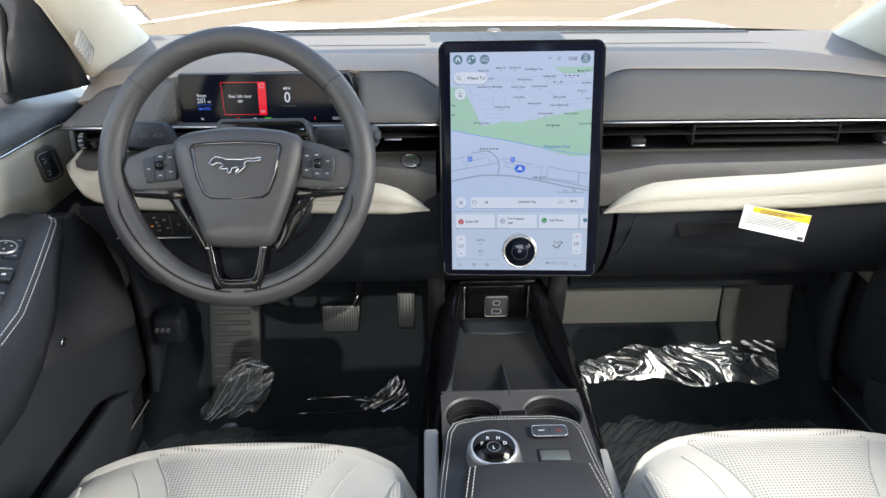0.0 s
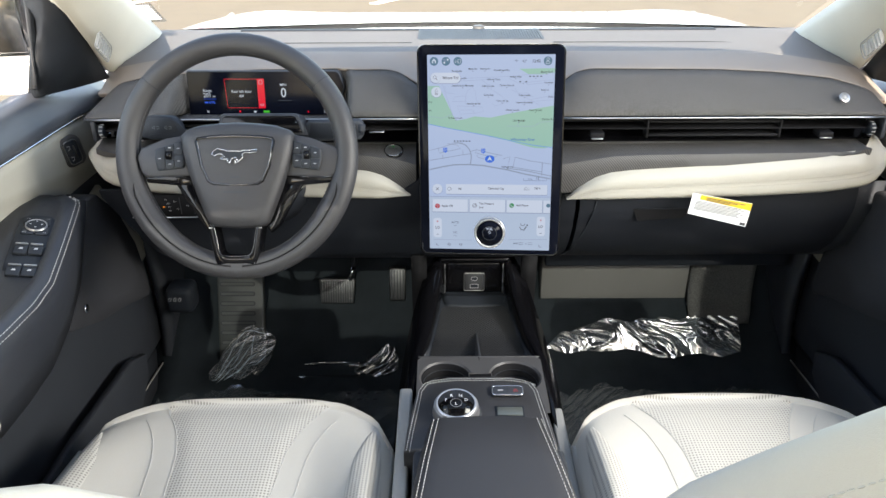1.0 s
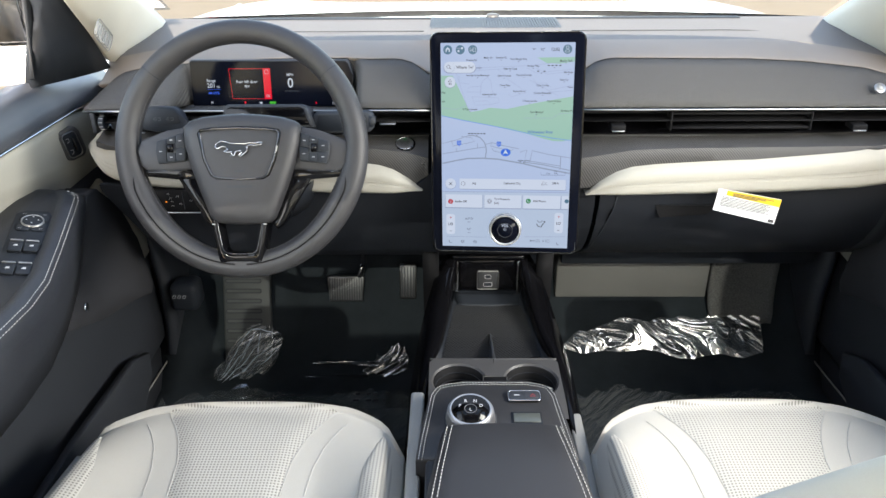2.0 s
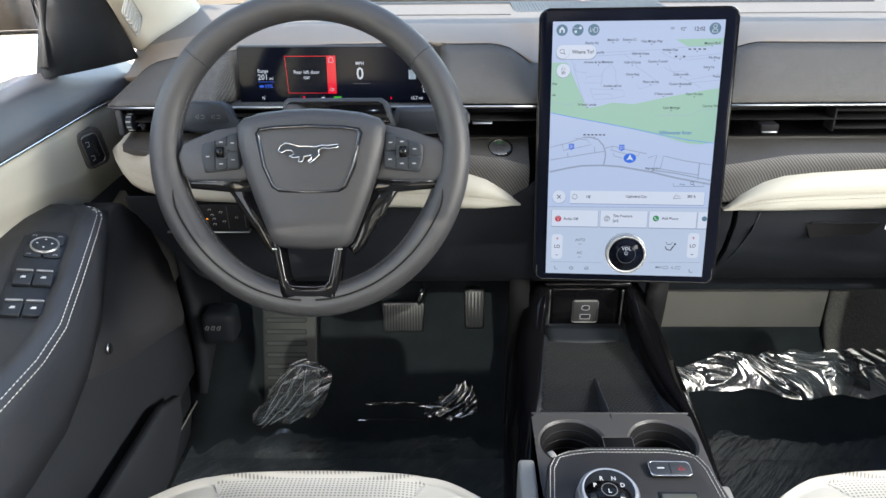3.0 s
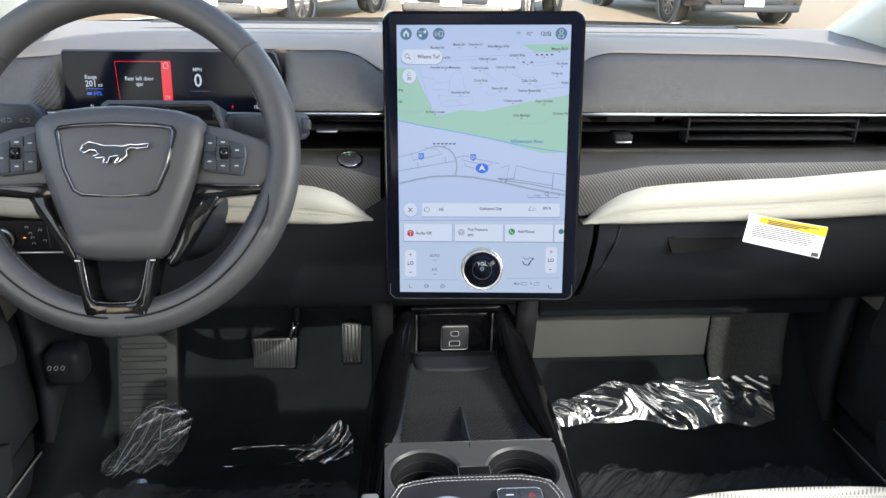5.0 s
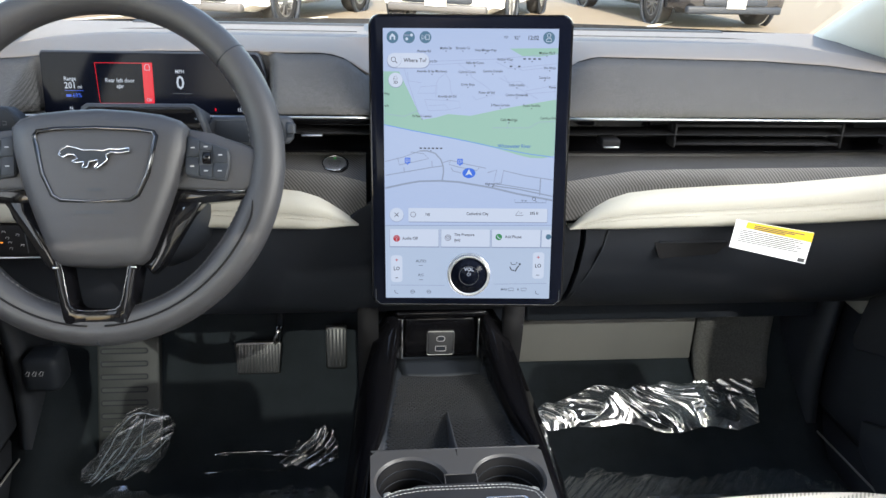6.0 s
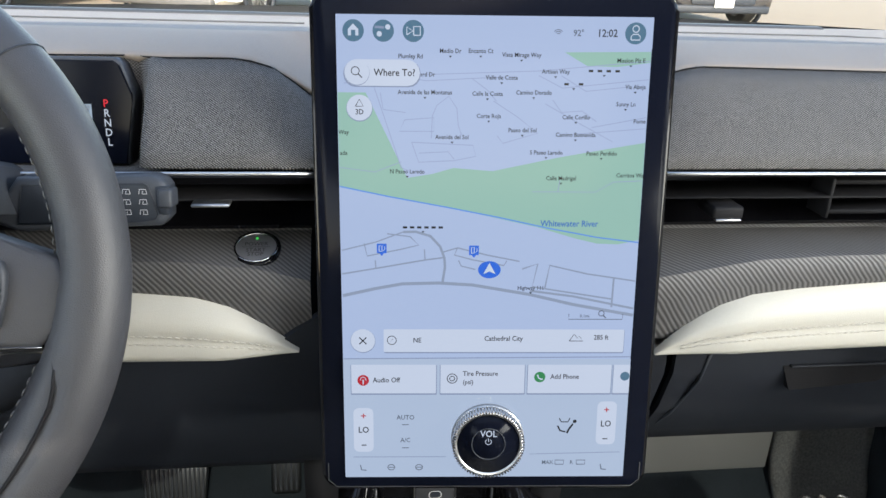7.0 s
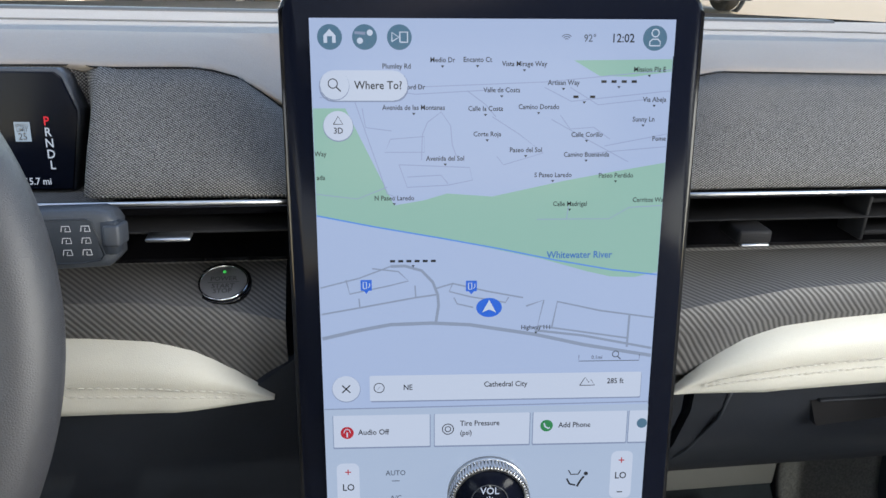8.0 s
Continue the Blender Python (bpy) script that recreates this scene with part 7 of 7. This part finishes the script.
# ---- footwells ----
def pedals():
    b = thing("brake_pedal", "metal-faced brake pedal with vertical ribs", "pedal", (-0.333, 0.37, 0.45), group="pedals")
    pm = pose(-0.334, 0.352, 0.478, 72)
    part("pad", slab([(-0.044, 0.028), (-0.038, 0.032), (0.038, 0.032), (0.044, 0.028), (0.039, -0.030), (-0.039, -0.030)], -0.008, 0.0, 0.003, pm), PEDAL, b)
    for k in range(14):
        part("rib", box(-0.0012, 0.0012, -0.026, 0.026, 0, 0.0022, m=pm @ Matrix.Translation((-0.037 + 0.0057 * k, 0, 0))), DARK, b, smooth=False)
    part("arm", sweep([(-0.300, 0.372, 0.500), (-0.292, 0.378, 0.540), (-0.284, 0.400, 0.66), (-0.282, 0.42, 0.74)], 0.0065, 8), BLACK, b, "black pedal arm")
    part("arm_twist", sweep([(-0.302, 0.352, 0.508), (-0.299, 0.354, 0.517), (-0.296, 0.357, 0.528), (-0.292, 0.361, 0.541)], [0.0030, 0.0075, 0.0050, 0.0068], 8), CHROME, b, "bright twisted end of the arm")
    a = thing("accelerator_pedal", "slim metal accelerator pedal with ribs", "pedal", (-0.19, 0.38, 0.42), group="pedals")
    pm = pose(-0.190, 0.372, 0.486, 74)
    part("pad", slab(round_rect(0.040, 0.084, 0.004), -0.010, 0.0, 0.003, pm), PEDAL, a)
    for k in range(5):
        part("rib", box(-0.0015, 0.0015, -0.036, 0.036, 0, 0.0025, m=pm @ Matrix.Translation((-0.014 + 0.007 * k, 0, 0))), DARK, a, smooth=False)
    part("arm", box(-0.012, 0.012, -0.01, 0.04, -0.05, -0.006, 0.004, m=pm), BLACK, a)
    r = thing("foot_rest", "grey plastic foot rest with raised bars", "foot rest", (-0.56, 0.32, 0.33))
    fm = Matrix.Translation((-0.557, 0.297, 0.440)) @ pose(0, 0, 0, 68, 0, 0)
    part("plate", slab(round_rect(0.106, 0.25, 0.008), -0.02, 0.0, 0.003, fm), FOOT_GREY, r)
    for k in range(10):
        v = 0.104 - 0.0232 * k
        out = round_rect(0.080, 0.0085, 0.003, -0.006, v, 4)
        rib = part("rib", slab(out, 0.0, 0.003, 0.001, fm), FOOT_GREY, r, smooth=False)
        part("rib_edge", stroke(out + [out[0]], 0.0022, fm, 0.0034), BLACK, rib, smooth=False)
    v2 = part("obd_cover", box(-0.705, -0.644, 0.240, 0.30, 0.484, 0.550, 0.014, 3), BLACK)
    tagged(v2, "black moulded cover in the driver footwell", "cover")
    for u in (-0.692, -0.681, -0.670):
        part("cover_symbol", stroke([(u - 0.004, 0.524), (u + 0.001, 0.530), (u + 0.004, 0.529), (u + 0.001, 0.521), (u - 0.004, 0.522)], 0.0012, Matrix(((1, 0, 0, 0), (0, 0, -1, 0.2385), (0, 1, 0, 0), (0, 0, 0, 1)))), MARK, v2, smooth=False)


pedals()


def passenger_footwell():
    p = part("kick_board", box(0.155, 0.506, 0.352, 0.44, 0.455, 0.580, 0.003), KICK_GREY)
    tagged(p, "pale grey panel below the glovebox", "panel")
    u = part("under_cover", box(0.150, 0.70, 0.28, 0.46, 0.582, 0.70, 0.006), BLACK)
    tagged(u, "black cover under the glovebox", "cover")
    lean = [(0.350, 0.580), (0.349, 0.52), (0.346, 0.48), (0.338, 0.448), (0.327, 0.428), (0.320, 0.402)]
    rows = [[(0.509 + 0.012 * max(0.0, 0.455 - z) / 0.1 + (0.153 - 0.02 * max(0.0, 0.455 - z) / 0.1) * k / 12, y + 0.003 * noise.noise((k * 0.5, z * 20, 2.0)), z) for k in range(13)] for y, z in lean]
    c = part("carpet_block", thick(grid(rows), 0.012), CARPET_GREY)
    tagged(c, "grey speckled carpet lining beside the panel", "carpet")


passenger_footwell()


def film_sheet(name, x0, x1, base, nx, ny, amp, seed, label, warp=1.0, material=None, grain=None):
    """A crumpled clear sheet over the carpet; base gives (y, z) for t from 0 to 1."""
    rows = []
    for i in range(nx):
        u = i / (nx - 1)
        x = x0 + (x1 - x0) * u
        row = []
        for j in range(ny):
            t = j / (ny - 1)
            y, z = base(u, t)
            k = amp(u, t)
            p = Vector((x * 6, (y + z) * 6, seed))
            turn = 1.0 + 0.25 * math.sin(seed) if grain is None else grain + 0.16 * noise.noise(p * 0.8)
            ca, sa = math.cos(turn), math.sin(turn)
            bend = Vector((noise.noise(p * 0.9), noise.noise(p * 0.9 + Vector((7, 3, 1))), 0))
            lane, along = (x - x0) * ca + (y + z) * 0.75 * sa, (y + z) * 0.75 * ca - (x - x0) * sa
            q = Vector((lane * (26 if grain is None else 46) + (6.5 if grain is None else 0.7) * bend.x, along * (9 if grain is None else 3.0) + (3.6 if grain is None else 0.8) * bend.y, seed))
            ridge = 1 - abs(noise.noise(q)) * 2.4
            fine = 1 - abs(noise.noise(q * 2.1 + Vector((4, 8, 2)))) * 2.4
            fold = 2.8 * ridge + (2.6 if grain is None else 1.9) * fine * (0.35 + 1.3 * noise.noise(p * 1.3)) + 0.10 * noise.noise(q * 5.0)
            lift = 0.0025 * k * warp * fold
            row.append((x + 0.003 * k * noise.noise(p * 5), y - 0.7 * lift, z + 0.7 * lift + 0.004 + 0.006 * k))
        rows.append(row)
    f = part(name, grid(rows), material or FILM)
    f.visible_shadow = False
    tagged(f, label, "plastic film", group="floor films")
    return f


def films():
    toe = [(0.0, (0.20, 0.309)), (0.3, (0.25, 0.335)), (1.0, (0.37, 0.455))]

    def on_toe(t):
        return lerp([(a, b[0]) for a, b in toe], t), lerp([(a, b[1]) for a, b in toe], t)
    def span(u, t, low, high, wob):
        lo = lerp(low, u) + wob * noise.noise((u * 9, 0.3, wob * 70))
        hi = lerp(high, u) + wob * noise.noise((u * 14, 4.3, wob * 50))
        return on_toe(lo + (hi - lo) * t)
    film_sheet("floor_film", 0.165, 0.628, lambda u, t: span(u, t, [(0, 0.42), (0.15, 0.40), (0.4, 0.44), (0.65, 0.33), (0.8, 0.38), (0.9, 0.33), (1, 0.40)], [(0, 0.46), (0.1, 0.60), (0.3, 0.71), (1, 0.76)], 0.05), 240, 80, lambda u, t: (0.55 + 0.45 * u) * (0.6 + 0.4 * math.sin(math.pi * t)), 3.0, "crumpled clear plastic film shining on the passenger floor")
    def rest(u, t):
        lo = lerp([(0, 0.325), (0.3, 0.330), (0.8, 0.340), (1, 0.392)], u) + 0.012 * noise.noise((u * 7, 0.7, 3.1))
        hi = lerp([(0, 0.340), (0.25, 0.391), (0.45, 0.418), (0.62, 0.431), (0.85, 0.420), (1, 0.395)], u) + 0.010 * noise.noise((u * 11, 2.7, 1.1))
        z = lo + (hi - lo) * t
        return 0.192 + (z - 0.33) * 0.76, z
    bunch = film_sheet("floor_film", -0.615, -0.465, rest, 110, 80, lambda u, t: 0.9, 8.0, "crumpled end of clear plastic film over the foot rest", 2.4, FILM_THIN, 2.35)
    film_sheet("floor_film", -0.600, -0.480, lambda u, t: (rest(u, 0.1 + 0.75 * t)[0] - 0.012, rest(u, 0.1 + 0.75 * t)[1] + 0.004), 90, 60, lambda u, t: 1.1, 31.0, "loose fold of clear plastic film over the foot rest", 2.4, FILM_THIN, 2.2)
    # tight rolled creases, whitened in colour to stand in for glints on the folds
    for u0, t0, u1, t1, r_ in ((0.04, 0.10, 0.52, 0.80, 0.0011), (0.12, 0.04, 0.66, 0.66, 0.0009), (0.22, 0.03, 0.84, 0.60, 0.0012), (0.10, 0.35, 0.42, 0.97, 0.0008), (0.48, 0.10, 0.93, 0.42, 0.0007), (0.30, 0.30, 0.62, 0.98, 0.0007), (0.30, 0.96, 0.90, 0.97, 0.0009), (0.62, 0.30, 0.66, 0.92, 0.0007)):
        path = []
        for k in range(9):
            q = k / 8
            u, t = u0 + (u1 - u0) * q + 0.015 * noise.noise((q * 3, u0 * 40, 0.5)), t0 + (t1 - t0) * q + 0.03 * noise.noise((q * 3, t0 * 40, 7.5))
            y, z = rest(u, t)
            path.append((-0.615 + 0.150 * u, y - 0.012, z + 0.013))
        part("crease", sweep(path, [r_ * (0.25 + math.sin(math.pi * k / 8)) for k in range(9)], 6), GLINT_FILM, bunch, "rolled crease whitened to stand in for a glint")
    film_sheet("floor_film", -0.405, -0.255, lambda u, t: span(u, t, [(0, 0.285), (0.5, 0.27), (1, 0.23)], [(0, 0.300), (0.5, 0.305), (1, 0.29)], 0.01), 90, 30, lambda u, t: 0.55 + 0.4 * u, 12.0, "straight raised edge of clear plastic film on the floor", 1.0, FILM_THIN, 1.50)
    film_sheet("floor_film", -0.42, -0.275, lambda u, t: span(u, t, [(0, 0.115), (0.5, 0.12), (1, 0.10)], [(0, 0.125), (0.5, 0.145), (1, 0.14)], 0.01), 90, 24, lambda u, t: 0.35, 15.0, "low crease of clear plastic film on the floor", 1.0, FILM_THIN, 1.55)
    film_sheet("floor_film", -0.290, -0.185, lambda u, t: span(u, t, [(0, 0.16), (0.5, 0.12), (1, 0.20)], [(0, 0.27), (0.4, 0.36), (0.75, 0.46), (1, 0.37)], 0.04), 110, 80, lambda u, t: 0.35 + 0.75 * t, 37.0, "clear plastic film bunched beside the console", 1.0, FILM_THIN, 2.25)
    def laid(u, t):
        y = -0.30 + 0.51 * t
        return y, lerp([(-0.30, 0.303), (0.14, 0.306), (0.20, 0.311), (0.25, 0.335), (0.36, 0.447)], y) - 0.003 - 0.007 * max(0.0, (y - 0.10 - 0.05 * noise.noise((u * 7, 0.4, 2.2)) - 0.02 * noise.noise((u * 23, 1.4, 2.2))) / 0.08)
    drivers = film_sheet("floor_film", -0.735, -0.135, laid, 130, 130, lambda u, t: 0.30 - 0.24 * t ** 3, 17.0, "flat clear plastic film over the driver carpet", 0.5, FILM_FLAT)
    passengers = film_sheet("floor_film", 0.115, 0.735, laid, 130, 130, lambda u, t: 0.28 - 0.22 * t ** 3, 23.0, "flat clear plastic film over the passenger carpet", 0.5, FILM_FLAT)
    # unreadable dark print on the film
    for sheet, x0, y0, lines, count in ((drivers, -0.53, 0.165, 2, 6), (drivers, -0.30, 0.170, 2, 4)):
        for row in range(lines):
            for k in range(count):
                a = x0 + 0.021 * k + 0.004 * math.sin(5 * row + 2.3 * k)
                y = y0 - 0.022 * row
                w = 0.009 + 0.005 * math.sin(3 * k + row) ** 2
                part("print_bar", flat([(a, y), (a + w, y + 0.0015), (a + w, y - 0.0050), (a, y - 0.0065)], Matrix.Translation((0, 0, 0.3175))), FILM_INK, sheet, smooth=False)


films()


def hang_tag():
    t = thing("warning_tag", "white paper warning tag with a yellow band under the dash", "paper tag", (0.40, -0.02, 0.83))
    U = (Vector((0.460, -0.037, 0.871)) - Vector((0.350, -0.012, 0.886))).normalized()
    V = Vector((-0.02, 0.18, 0.98))
    V = (V - U * V.dot(U)).normalized()
    N = U.cross(V)
    o = Vector((0.350, -0.014, 0.886))
    m = Matrix(((U.x, V.x, N.x, o.x), (U.y, V.y, N.y, o.y), (U.z, V.z, N.z, o.z), (0, 0, 0, 1)))
    part("card", slab([(0, 0), (0.0, -0.037), (0.099, -0.040), (0.099, 0.002)], -0.0004, 0.0, 0.0, m), LABEL, t, smooth=False)
    part("yellow_band", flat([(0.014, -0.0005), (0.099, 0.0015), (0.099, -0.0110), (0.014, -0.0085)], m, 0.0006), LABEL_YELLOW, t, smooth=False)
    for k in range(3):
        part("print_bar", flat([(0.024, -0.0030 - 0.0022 * k), (0.088 - 0.012 * k, -0.0022 - 0.0022 * k), (0.088 - 0.012 * k, -0.0034 - 0.0022 * k), (0.024, -0.0042 - 0.0022 * k)], m, 0.0010), INK, t, smooth=False)
    for k in range(7):
        v = -0.0115 - 0.0024 * k
        part("print_bar", flat([(0.008, v), (0.086 + 0.006 * math.sin(k * 2.1), v), (0.086 + 0.006 * math.sin(k * 2.1), v - 0.0010), (0.008, v - 0.0010)], m, 0.0006), INK, t, smooth=False)
    part("print_bar", flat([(0.030, -0.0345), (0.060, -0.0345), (0.060, -0.0355), (0.030, -0.0355)], m, 0.0006), INK_GREY, t, smooth=False)
    part("stamp", flat([(0.088, -0.0385), (0.097, -0.0385), (0.097, -0.0335), (0.088, -0.0335)], m, 0.0006), INK, t, smooth=False)


hang_tag()


def screen_sticker():
    s = thing("windscreen_sticker", "pale printed sticker low on the windscreen", "sticker", (-0.66, 0.42, 1.10))
    m = Matrix.Translation((-0.688, 0.385, 1.122)) @ pose(0, 0, 0, 25, 0, 18)
    part("paper", slab([(-0.040, 0.032), (0.012, 0.032), (0.040, -0.034), (-0.016, -0.034)], 0, 0.0006, 0, m), STICKER, s, smooth=False)
    for k in range(9):
        part("print_bar", flat([(-0.030 + 0.0028 * k, 0.026 - 0.0062 * k), (0.008 + 0.0028 * k, 0.026 - 0.0062 * k), (0.009 + 0.0028 * k, 0.0228 - 0.0062 * k), (-0.029 + 0.0028 * k, 0.0228 - 0.0062 * k)], m, 0.0009), INK_GREY, s, smooth=False)


screen_sticker()
